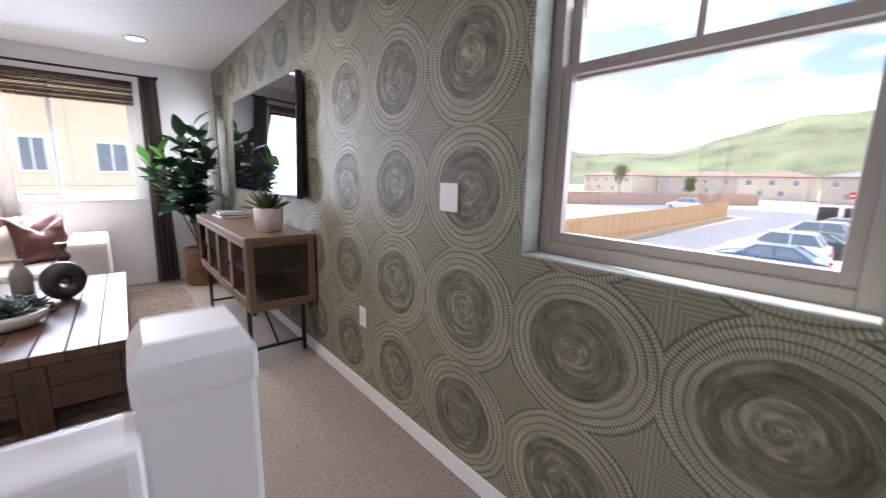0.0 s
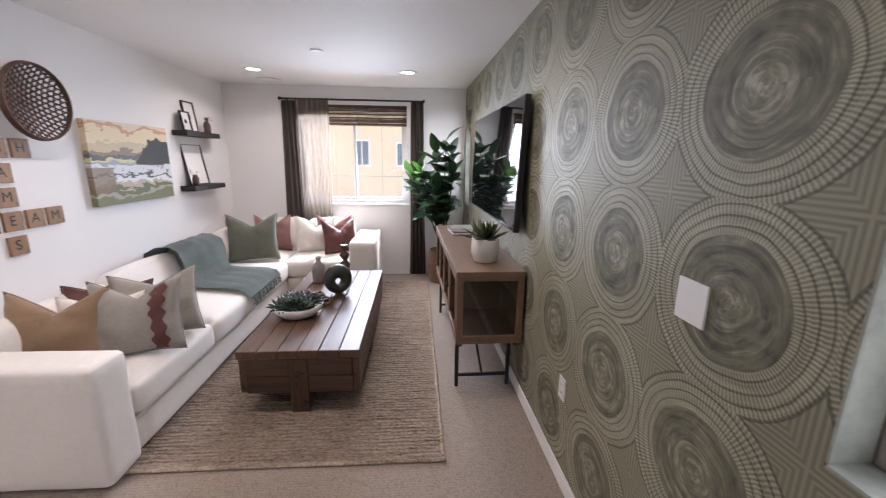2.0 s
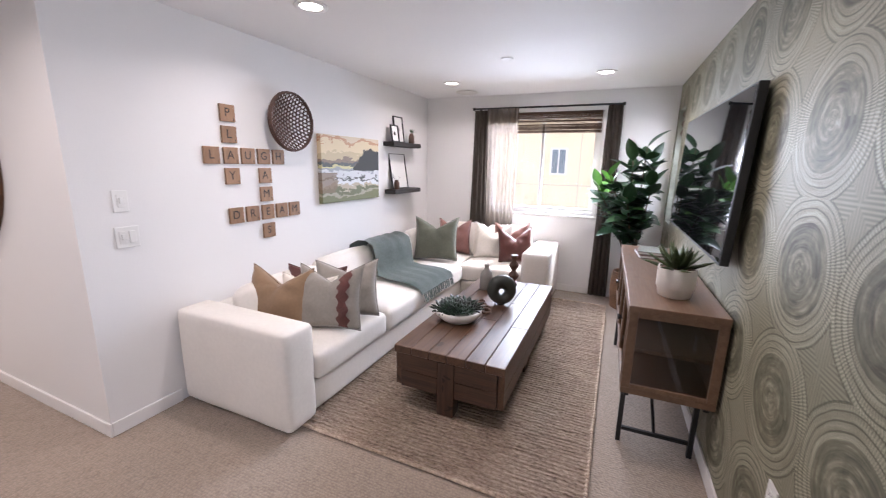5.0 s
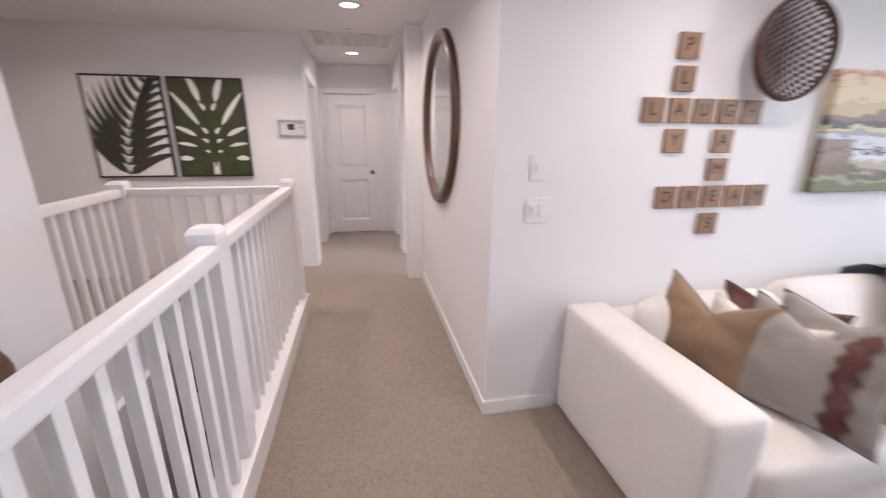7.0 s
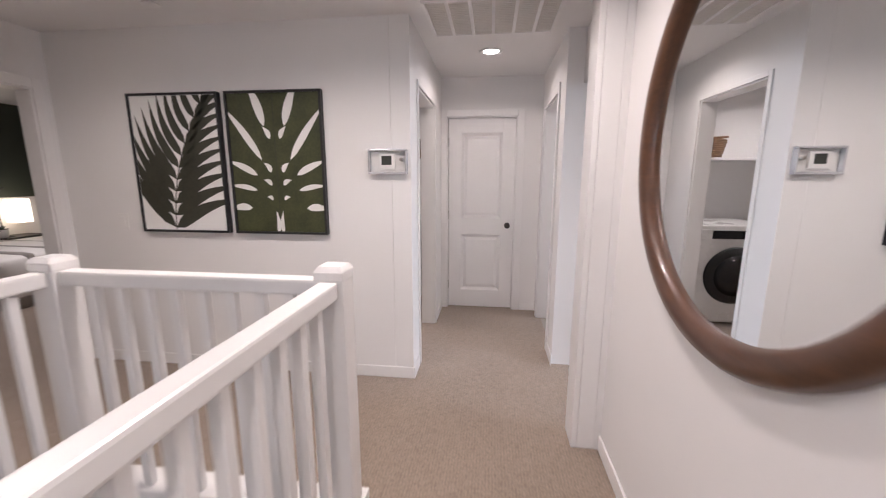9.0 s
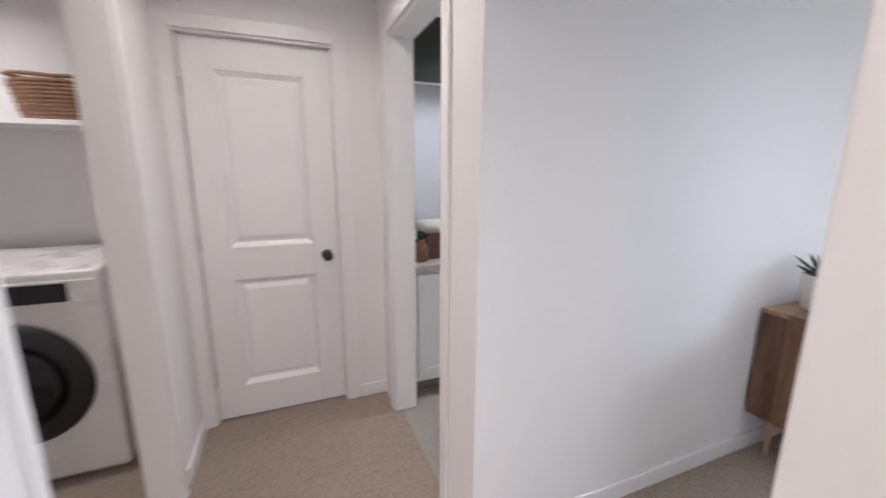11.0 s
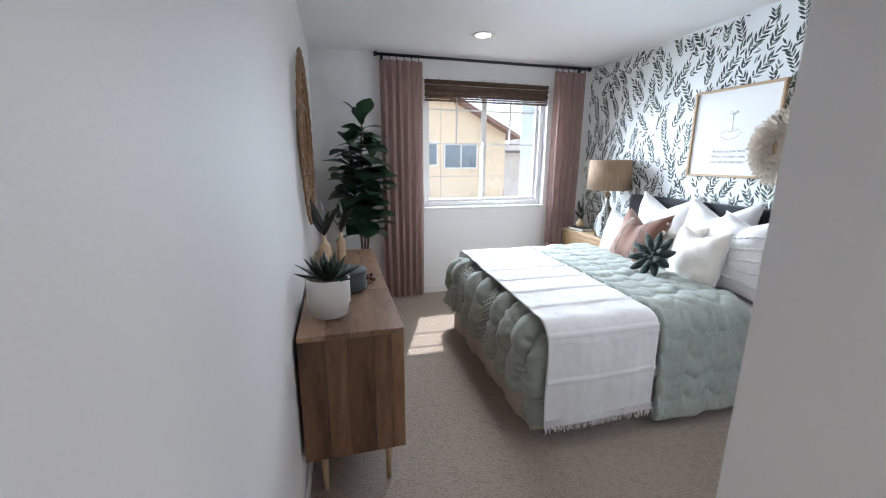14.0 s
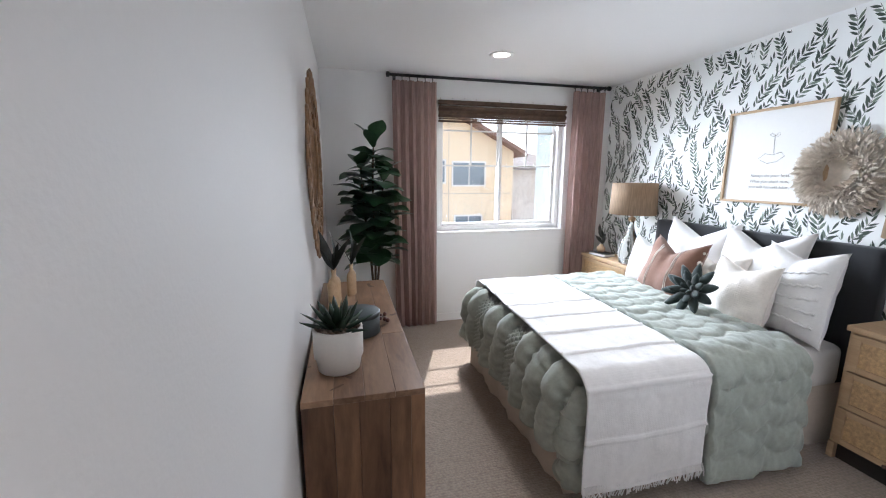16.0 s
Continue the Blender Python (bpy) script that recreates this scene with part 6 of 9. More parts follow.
leaf_small = leaf_mesh("leaf", 0.075, 0.018, M_LEAFM, 0.3, 0.2, 4, 0.7)
shelf_plant("brown bottle vase with a spiky sprig on the shelf", pose(-2.0, 5.10, 1.794), 0.035, 0.12, M_TURNED, 12)
shelf_plant("small dark bottle vase on the lower shelf", pose(-1.985, 4.72, 1.254), 0.032, 0.11, M_TURNED, 0)


# ---- hall and landing ----
def clip_poly(pts, x0, y0, x1, y1):
    """A flat outline cut to a rectangle."""
    for ax, lim, keep in ((0, x0, 1), (0, x1, -1), (1, y0, 1), (1, y1, -1)):
        out = []
        for i, p in enumerate(pts):
            q = pts[(i + 1) % len(pts)]
            a, c = keep * (p[ax] - lim), keep * (q[ax] - lim)
            if a >= 0:
                out.append(p)
            if a * c < 0:
                f = a / (a - c)
                out.append((p[0] + (q[0] - p[0]) * f, p[1] + (q[1] - p[1]) * f))
        pts = out
        if len(pts) < 3:
            return []
    return pts


def blade(p, q, w, bend=0.0, n=9, fat=0.5):
    """Outline of a leaf blade from p to q."""
    p, q = Vector(p), Vector(q)
    d = q - p
    s = Vector((-d.y, d.x)).normalized()
    up, dn = [], []
    for k in range(n + 1):
        f = k / n
        c = p + d * f + s * bend * math.sin(math.pi * f)
        wd = w * math.sin(math.pi * f ** fat) / 2
        up.append(tuple(c + s * wd))
        dn.append(tuple(c - s * wd))
    return up + dn[::-1][1:-1]


def add_flat(bm, pts, x):
    if len(pts) >= 3:
        vs = [bm.verts.new((x, a, c)) for a, c in pts]
        f = bm.faces.new(vs)
        bmesh.ops.triangulate(bm, faces=[f])


M_PALM = plain("dark_leaf_print", (0.035, 0.035, 0.022), 0.6, var=0.2, scale=12, bump=0.02)
M_MONST = plain("olive_leaf_print", (0.045, 0.050, 0.018), 0.6, var=0.3, scale=8, bump=0.02)


def leaf_picture(label, y0, kind):
    w, h = 0.672, 0.948
    th = thing("leaf_picture", label, "picture", pose(-4.869, y0, 1.042))
    for a, c, e, f in ((0, 0, 0.016, h), (w - 0.016, 0, w, h), (0.016, 0, w - 0.016, 0.016), (0.016, h - 0.016, w - 0.016, h)):
        block("frame_bar", 0.0, a, c, 0.040, e, f, M_BLACK, th, 0.002)
    b0, b1 = (0.018, 0.018), (w - 0.018, h - 0.018)
    block("canvas", 0.004, 0.016, 0.016, 0.030, w - 0.016, h - 0.016, M_PAPERW if kind == "palm" else M_MONST, th)
    bm = bmesh.new()
    if kind == "palm":
        stem = [Vector((0.26, 0.0)), Vector((0.27, 0.35)), Vector((0.36, 0.62)), Vector((0.62, 0.98))]

        def on(f):
            a, c, d, e = stem
            return (1 - f) ** 3 * a + 3 * f * (1 - f) ** 2 * c + 3 * f * f * (1 - f) * d + f ** 3 * e
        for k in range(12):
            f = 0.03 + 0.95 * k / 11
            p = on(f)
            ln = 0.62 * (1 - 0.55 * f)
            add_flat(bm, clip_poly(blade(p, p + Vector((-0.50 * (1 - f) - 0.03, 0.80)) * ln * 1.25, 0.088 * (1 - 0.5 * f), 0.04), *b0, *b1), 0.0305)
            add_flat(bm, clip_poly(blade(p, p + Vector((0.92, 0.36 + 0.30 * f)) * ln * 0.95, 0.09 * (1 - 0.45 * f), 0.04), *b0, *b1), 0.0308)
        add_flat(bm, clip_poly([tuple(on(k / 12) + Vector((0.004, 0))) for k in range(13)] + [tuple(on(k / 12) - Vector((0.004, 0))) for k in range(12, -1, -1)], *b0, *b1), 0.0311)
        part("leaf_print", bm, M_PALM, th, "dark palm frond print")
    else:
        cx = 0.335
        for s in (-1, 1):
            for p, q, wd in (((0.10, 0.50), (0.36, 0.86), 0.05), ((0.07, 0.72), (0.18, 1.02), 0.06), ((0.14, 0.40), (0.36, 0.50), 0.045), ((0.15, 0.30), (0.36, 0.33), 0.035), ((0.20, 0.18), (0.36, 0.17), 0.05),
                             ((0.035, 0.64), (0.085, 0.72), 0.035), ((0.04, 0.42), (0.09, 0.485), 0.035), ((0.04, 0.335), (0.10, 0.37), 0.032), ((0.04, 0.235), (0.085, 0.255), 0.026), ((0.02, 0.0), (0.025, 0.16), 0.03)):
                add_flat(bm, clip_poly(blade((cx + s * p[0], p[1]), (cx + s * q[0], q[1]), wd, 0.01 * s, 9, 0.7), *b0, *b1), 0.0305)
        part("leaf_print", bm, M_PAPERW, th, "white gaps of a split leaf")
        block("midrib", 0.0306, cx - 0.002, 0.10, 0.0312, cx + 0.002, h - 0.03, M_PALM, th)


leaf_picture("black-framed print of a dark palm frond", -1.372, "palm")
leaf_picture("black-framed print of an olive split leaf", -0.650, "monstera")

mir = thing("round_mirror", "large round mirror in a thick walnut frame", "mirror", pose(-3.35, 1.734, 1.562))
bm = bmesh.new()
R0, R1, N = 0.519, 0.604, 72
prof = [(R0, -0.012), (R0 + 0.004, -0.030), (R0 + 0.016, -0.043), (R0 + 0.044, -0.048), (R1 - 0.016, -0.043), (R1 - 0.003, -0.028), (R1, -0.001)]
rows = [[bm.verts.new((r * math.cos(2 * math.pi * k / N), y, r * math.sin(2 * math.pi * k / N))) for r, y in prof] for k in range(N)]
for k in range(N):
    for i in range(len(prof) - 1):
        bm.faces.new((rows[k][i], rows[k][i + 1], rows[(k + 1) % N][i + 1], rows[(k + 1) % N][i]))
part("mirror_frame", bm, M_WALNUT, mir, smooth=True)
bm = bmesh.new()
bm.faces.new([bm.verts.new((R0 * 1.004 * math.cos(2 * math.pi * k / N), -0.014, R0 * 1.004 * math.sin(2 * math.pi * k / N))) for k in range(N)])
part("mirror_glass", bm, M_MIRROR, mir, "silver mirror glass")

# burl ring on the stair wall
M_BURL = wood("rough_burl_wood", (0.04, 0.022, 0.013), (0.26, 0.17, 0.10), "X", 0.6, 5, 0.3)
bm = bmesh.new()
N, K = 40, 10
rows = []
for i in range(N):
    a = 2 * math.pi * i / N
    row = []
    for k in range(K):
        b2 = 2 * math.pi * k / K
        th_w = 0.055 * (1 + 0.35 * noise.noise(Vector((math.cos(a) * 2, math.sin(a) * 2, 4))))
        q = 0.265 * (1 + 0.07 * noise.noise(Vector((math.cos(a) * 1.5, math.sin(a) * 1.5, 0)))) + th_w * math.cos(b2)
        row.append(bm.verts.new((q * math.cos(a), 0.030 + 0.028 * math.sin(b2), q * math.sin(a))))
    rows.append(row)
for i in range(N):
    for k in range(K):
        bm.faces.new((rows[i][k], rows[(i + 1) % N][k], rows[(i + 1) % N][(k + 1) % K], rows[i][(k + 1) % K]))
ob = part("burl_wood_ring", bm, M_BURL, None, smooth=True)
ob.matrix_basis = pose(-1.93, -0.459, 0.42)
tagged(ob, "rough natural wood ring hung on the stair wall", "wall decor")

# side table seen below through the stairwell
cons = thing("console_table", "black console table with pale shelves on the lower floor", "table", pose(-5.75, -1.6, -2.75))
for z in (0.18, 0.5, 0.80):
    block("shelf", -0.22, -0.7, z, 0.22, 0.7, z + 0.035, M_TRIM if z < 0.7 else M_BLACK, cons, 0.003)
for x in (-0.21, 0.17):
    for y in (-0.69, 0.65):
        block("leg", x, y, 0, x + 0.04, y + 0.04, 0.80, M_BLACK, cons, 0.003)
block("back_board", -0.225, -0.65, 0.22, -0.215, 0.65, 0.80, M_BLACK, cons)

# laundry
wash = thing("washing_machine", "white front-loading washing machine with a black glass door", "washing machine", pose(-6.26, -0.02, 0.0))
M_APPL = plain("white_enamel", (0.78, 0.77, 0.75), 0.28, var=0.01, bump=0.0, coat=0.3)
bm = bmesh.new()
box(bm, -0.70, -0.345, 0.02, 0, 0.345, 0.985, 0.02, 3)
part("cabinet", bm, M_APPL, wash)
bm = bmesh.new()
lathe(bm, [(0.275, 0.001), (0.28, 0.012), (0.262, 0.028), (0.20, 0.034)], 48, (0, 0, 0.50), "X")
part("door_ring", bm, M_BLACK, wash, smooth=True)
bm = bmesh.new()
lathe(bm, [(0.20, 0.0335), (0.12, 0.045), (0.001, 0.050)], 48, (0, 0, 0.50), "X")
part("door_glass", bm, M_SCREEN, wash, "black glass", True)
block("control_panel", 0.0005, -0.335, 0.845, 0.012, 0.335, 0.945, M_APPL, wash, 0.004)
block("display", 0.0122, -0.05, 0.855, 0.015, 0.24, 0.935, M_SCREEN, wash, 0.002, "black display")
bm = bmesh.new()
lathe(bm, [(0.035, 0.012), (0.033, 0.03), (0.001, 0.032)], 24, (0, -0.16, 0.895), "X")
part("dial", bm, M_STEEL, wash, smooth=True)
sh = block("laundry_shelf", -6.995, -1.19, 1.60, -6.60, 0.465, 1.625, M_TRIM, None, 0.003)
tagged(sh, "white wall shelf above the washing machine", "shelf")
lb = thing("wicker_basket", "oval brown wicker basket on the laundry shelf", "basket", pose(-6.78, 0.16, 1.626))
bm = bmesh.new()
for k in range(11):
    z, q = 0.010 + k * 0.018, 1 + 0.02 * k
    tube(bm, [(0.13 * q * math.cos(2 * math.pi * j / 30), 0.19 * q * (1 + 0.02 * (-1) ** (j + k)) * math.sin(2 * math.pi * j / 30), z + (0.018 * abs(math.sin(2 * math.pi * j / 30)) if k == 10 else 0)) for j in range(31)], 0.010, 6)
part("basket_weave", bm, M_WICKER, lb, smooth=True)
bx = thing("washer_valve_box", "white recessed washer valve box with taps", "plumbing", pose(-6.998, 0.30, 1.16))
block("box_frame", 0, -0.11, -0.09, 0.008, 0.11, 0.09, M_PLATE, bx, 0.003)
for y in (-0.05, 0.05):
    bm = bmesh.new()
    lathe(bm, [(0.012, 0.008), (0.012, 0.05), (0.022, 0.052), (0.022, 0.064)], 12, (0, y, 0), "X")
    part("tap", bm, M_STEEL, bx, smooth=True)

# bathroom
M_STONE = plain("beige_grey_stone", (0.46, 0.40, 0.34), 0.3, var=0.12, scale=14, fine=90, bump=0.03)
van = thing("bathroom_vanity", "white shaker bathroom vanity with a dark handle", "cabinet", pose(0, 0, 0))
block("body", -6.90, 1.78, 0.10, -6.325, 3.0, 0.815, M_TRIM, van, 0.003)
block("toe_kick", -6.90, 1.78, 0.0, -6.40, 3.0, 0.099, M_GREYCER, van)
for y in (1.79, 2.39):
    d = block("door", -6.3245, y, 0.13, -6.313, y + 0.585, 0.795, M_TRIM, van, 0.002)
    for a, c, e, f in ((y, 0.13, y + 0.06, 0.795), (y + 0.525, 0.13, y + 0.585, 0.795), (y + 0.06, 0.13, y + 0.525, 0.19), (y + 0.06, 0.735, y + 0.525, 0.795)):
        block("door_frame", -6.3128, a, c, -6.304, e, f, M_TRIM, d, 0.002)
    bm = bmesh.new()
    yk = y + 0.55 if y < 2 else y + 0.035
    tube(bm, [(-6.303, yk, 0.60), (-6.275, yk, 0.60), (-6.275, yk, 0.74), (-6.303, yk, 0.74)], 0.005, 6)
    part("handle", bm, M_BLACK, d, "black bar handle")
top = block("vanity_top", -6.915, 1.765, 0.816, -6.29, 3.02, 0.856, M_STONE, None, 0.004)
tagged(top, "beige-grey stone vanity top", "worktop")
bmr = thing("bathroom_mirror", "wide frameless bathroom mirror above the vanity", "mirror", pose(0, 0, 0))
block("glass", -6.918, 1.80, 0.98, -6.912, 3.0, 1.98, M_MIRROR, bmr)
# Dark olive sheets put a reflection's colour on the walls above mirror height.
tagged(block("wall_bath_reflection_band", -6.9195, 1.76, 2.0, -6.905, 3.39, CEIL, M_GREENWALL), "dark olive band in place of a reflection above the mirror", "wall", kind="structure")
tagged(block("wall_bath_reflection_band", -6.905, 3.382, 2.0, -5.43, 3.396, CEIL, M_GREENWALL), "dark olive band in place of a reflection above the mirror", "wall", kind="structure")
cad = thing("towel_caddy", "brown wooden caddy with rolled white towels on the vanity", "caddy", pose(-6.55, 1.98, 0.857))
block("box", -0.11, -0.08, 0, 0.11, 0.08, 0.16, M_TURNED, cad, 0.004)
for k in range(3):
    bm = bmesh.new()
    lathe(bm, [(0.001, -0.10), (0.036, -0.09), (0.036, 0.09), (0.001, 0.10)], 14, (-0.07 + 0.07 * k, 0, 0.19), "Y")
    part("rolled_towel", bm, M_CREAM, cad, "rolled white towel", True)
tw = soft("hand_towel", plain("black_towel", (0.015, 0.015, 0.017), 0.95, bump=0.3), None, -6.88, 2.20, 0.87, -6.80, 2.45, 1.38, r=0.03, n=6)
tagged(tw, "black towel standing on the vanity", "towel")
shelf_plant("small wicker cup with a green plant on the vanity", pose(-6.42, 1.84, 0.857), 0.05, 0.13, M_WICKER, 14)

# green bedroom seen across the landing
gb = thing("bed", "bed with a white and grey striped cover in the green room", "bed", pose(-6.9, -4.55, 0))
M_WHITE = fabric("white_cotton", (0.80, 0.78, 0.76), 400, 0.92, 0.02, 0.2)
M_STRIPE = fabric("grey_stripe_cotton", (0.30, 0.28, 0.26), 400, 0.92, 0.05, 0.2)
soft("mattress", M_WHITE, gb, -0.70, -0.95, 0.12, 1.25, 0.65, 0.58, r=0.07, puff=0.03)
soft("bed_base", M_GREYCER, gb, -0.70, -0.93, 0.005, 1.23, 0.63, 0.15, r=0.03)
for k in range(3):
    soft("cover_stripe", M_STRIPE, gb, 0.25 + 0.33 * k, -0.965, 0.2, 0.33 + 0.33 * k, 0.665, 0.612, r=0.05, n=6)
cushion("white pillow with a dented top in the green room", M_WHITE, pose(-7.15, -4.9, 0.60, 16, 0, 90), 0.55, 0.42, 0.18, 0.12, 31)
cushion("sage pillow in the green room", M_SAGE, pose(-7.32, -5.1, 0.60, 14, 0, 90), 0.55, 0.45, 0.16, 0.05, 32)
cushion("white pillow with a dented top in the green room", M_WHITE, pose(-7.15, -4.2, 0.60, 16, 0, 90), 0.55, 0.42, 0.18, 0.12, 33)
gn = thing("nightstand", "dark nightstand with a pale drawer in the green room", "nightstand", pose(-6.9, -5.40, 0))
block("body", -0.28, -0.18, 0.08, 0.28, 0.18, 0.62, M_DARKWOOD, gn, 0.004)
block("drawer", -0.26, 0.1805, 0.34, 0.26, 0.192, 0.58, M_CERAMIC, gn, 0.003)
block("legs", -0.27, -0.17, 0.001, 0.27, 0.17, 0.079, M_BLACK, gn)
gl = thing("table_lamp", "lit paper-panel lamp on an arched black stand", "lamp", pose(-6.9, -5.38, 0.622))
bm = bmesh.new()
tube(bm, [(0.06 + 0.10 * math.cos(a), 0, 0.30 + 0.36 * math.sin(a)) for a in [-0.9 + 0.26 * k for k in range(11)]], 0.008, 6)
lathe(bm, [(0.07, 0), (0.07, 0.012), (0.001, 0.014)], 16, (0.11, 0, 0))
part("stand", bm, M_BLACK, gl, smooth=True)
block("shade", -0.16, -0.09, 0.18, 0.03, 0.09, 0.50, glow("lit_paper_shade", (1.0, 0.82, 0.60), 2.2), gl, 0.01, "glowing paper shade")
agave("potted_agave", "small agave in a white pot on the nightstand", pose(-6.70, -5.34, 0.622), 0.07, 0.11, 12, 0.11, M_SUCC, 9)


# ---- main bedroom ----
# printed sprigs on the wallpaper: thin leaves in two inks
rng = random.Random(11)
bm_a, bm_b = bmesh.new(), bmesh.new()
XW = -2.3205


def wall_leaf(bm, y, z, a, ln, w):
    ca, sa = math.cos(a), math.sin(a)
    pts = [(0, 0), (0.3, 0.42), (0.6, 0.45), (1, 0), (0.6, -0.45), (0.3, -0.42)]
    vs = []
    for f, s in pts:
        yy, zz = y + ca * f * ln - sa * s * w, z + sa * f * ln + ca * s * w
        if not (2.29 < yy < 5.725 and 0.06 < zz < CEIL - 0.004):
            return
        vs.append(bm.verts.new((XW - 0.0004 * rng.random(), yy, zz)))
    bm.faces.new(vs)


taken = collections.defaultdict(list)


def clear_of(y, z, sprig, gap):
    """True where no leaf of another sprig lies closer than gap."""
    i, k = int(y / 0.06), int(z / 0.06)
    for a in (i - 1, i, i + 1):
        for c in (k - 1, k, k + 1):
            for yy, zz, s in taken[a, c]:
                if s != sprig and (yy - y) ** 2 + (zz - z) ** 2 < gap * gap:
                    return False
    return True


def sprig_print(y, z, a, count, size, sprig):
    """One printed sprig: a curved stalk with pointed leaves in pairs, ending in a tip leaf."""
    bend = rng.uniform(-0.07, 0.07)
    for k in range(count):
        grow = size * (0.72 + 0.42 * math.sin(math.pi * (k + 1) / (count + 1)))
        drawn = 0
        for side in (-1, 1):
            d = a + side * rng.uniform(0.50, 0.78)
            ln = 0.058 * grow * rng.uniform(0.85, 1.15)
            my, mz = y + math.cos(d) * ln * 0.6, z + math.sin(d) * ln * 0.6
            if clear_of(my, mz, sprig, 0.028):
                wall_leaf(bm_a if rng.random() < 0.72 else bm_b, y, z, d, ln, 0.0150 * grow)
                taken[int(my / 0.06), int(mz / 0.06)].append((my, mz, sprig))
                drawn += 1
        if not drawn and k > 1:
            return
        wall_leaf(bm_a, y, z, a, 0.029 * size, 0.0030)
        y, z = y + 0.027 * size * math.cos(a), z + 0.027 * size * math.sin(a)
        a += bend + rng.uniform(-0.06, 0.06)
    if clear_of(y + math.cos(a) * 0.03, z + math.sin(a) * 0.03, sprig, 0.026):
        wall_leaf(bm_a, y, z, a, 0.058 * size, 0.0145)


sprig = 0
for row in range(14):
    for col in range(28):
        y = 2.22 + 0.130 * col + (0.065 if row % 2 else 0) + rng.uniform(-0.03, 0.03)
        z = 0.55 + 0.142 * row + rng.uniform(-0.03, 0.03)
        sprig_print(y, z, math.pi / 2 + rng.choice((-1, 1)) * rng.uniform(0.15, 0.75), rng.randint(6, 8), rng.uniform(0.9, 1.12), sprig)
        sprig += 1
for k in range(900):
    y, z = rng.uniform(2.3, 5.7), rng.uniform(0.6, CEIL)
    if clear_of(y, z, -1, 0.036):
        sprig_print(y, z, math.pi / 2 + rng.uniform(-1.1, 1.1), rng.randint(2, 4), 0.85, sprig)
        sprig += 1
for bmx, mt in ((bm_a, M_PRINT), (bm_b, M_PRINT2)):
    ob = part("wallpaper_print", bmx, mt)
    tagged(ob, "grey-green printed leaf sprigs on wallpaper", "wallpaper", kind="stuff")

# bed
bed = thing("bed", "double bed with black headboard and beige skirt", "bed", pose(0, 0, 0))
M_HEAD = fabric("black_upholstery", (0.012, 0.013, 0.016), 300, 0.85, 0.1, 0.2)
M_SKIRT = fabric("beige_bed_skirt", (0.50, 0.42, 0.34), 420, 0.92, 0.05, 0.2)
M_SHEET = fabric("white_bed_sheet", (0.72, 0.68, 0.64), 460, 0.92, 0.02, 0.15)
BX0, BX1, BY0, BY1 = -4.13, -2.41, 3.375, 4.80
soft("headboard", M_HEAD, bed, -2.405, 3.30, 0.02, -2.325, 4.86, 1.125, r=0.03, n=10)
soft("mattress", M_SHEET, bed, BX0, BY0, 0.305, BX1, BY1, 0.575, r=0.06, puff=0.02, n=10)
bm = bmesh.new()
per = []
for k in range(97):
    f = k / 96 * (2 * (BX1 - BX0) + (BY1 - BY0))
    L = BX1 - BX0
    if f < L:
        p, nrm = (BX1 - f, BY0), (0, -1)
    elif f < L + BY1 - BY0:
        p, nrm = (BX0, BY0 + f - L), (-1, 0)
    else:
        p, nrm = (BX0 + f - L - (BY1 - BY0), BY1), (0, 1)
    wv = 0.012 * math.sin(f * 17) + 0.008 * math.sin(f * 41)
    per.append(((p[0] + nrm[0] * (0.012 + wv), p[1] + nrm[1] * (0.012 + wv)), (p[0] + nrm[0] * 0.006, p[1] + nrm[1] * 0.006)))
lo = [bm.verts.new((*a, 0.004)) for a, b2 in per]
hi = [bm.verts.new((*b2, 0.36)) for a, b2 in per]
for k in range(96):
    bm.faces.new((lo[k], lo[k + 1], hi[k + 1], hi[k]))
part("bed_skirt", bm, M_SKIRT, bed, "gathered beige bed skirt", True)


def tube_run(pts, r):
    bm = bmesh.new()
    tube(bm, pts, r, 6)
    return bm


def wrap(d, r, flare):
    """Cloth d metres past a bed edge: how far it stands out, and how far it has dropped."""
    if d <= 0:
        return d, 0.0
    arc = r * math.pi / 2
    if d < arc:
        return r * math.sin(d / r), r * (1 - math.cos(d / r))
    return r + flare * (d - arc), r + (d - arc)


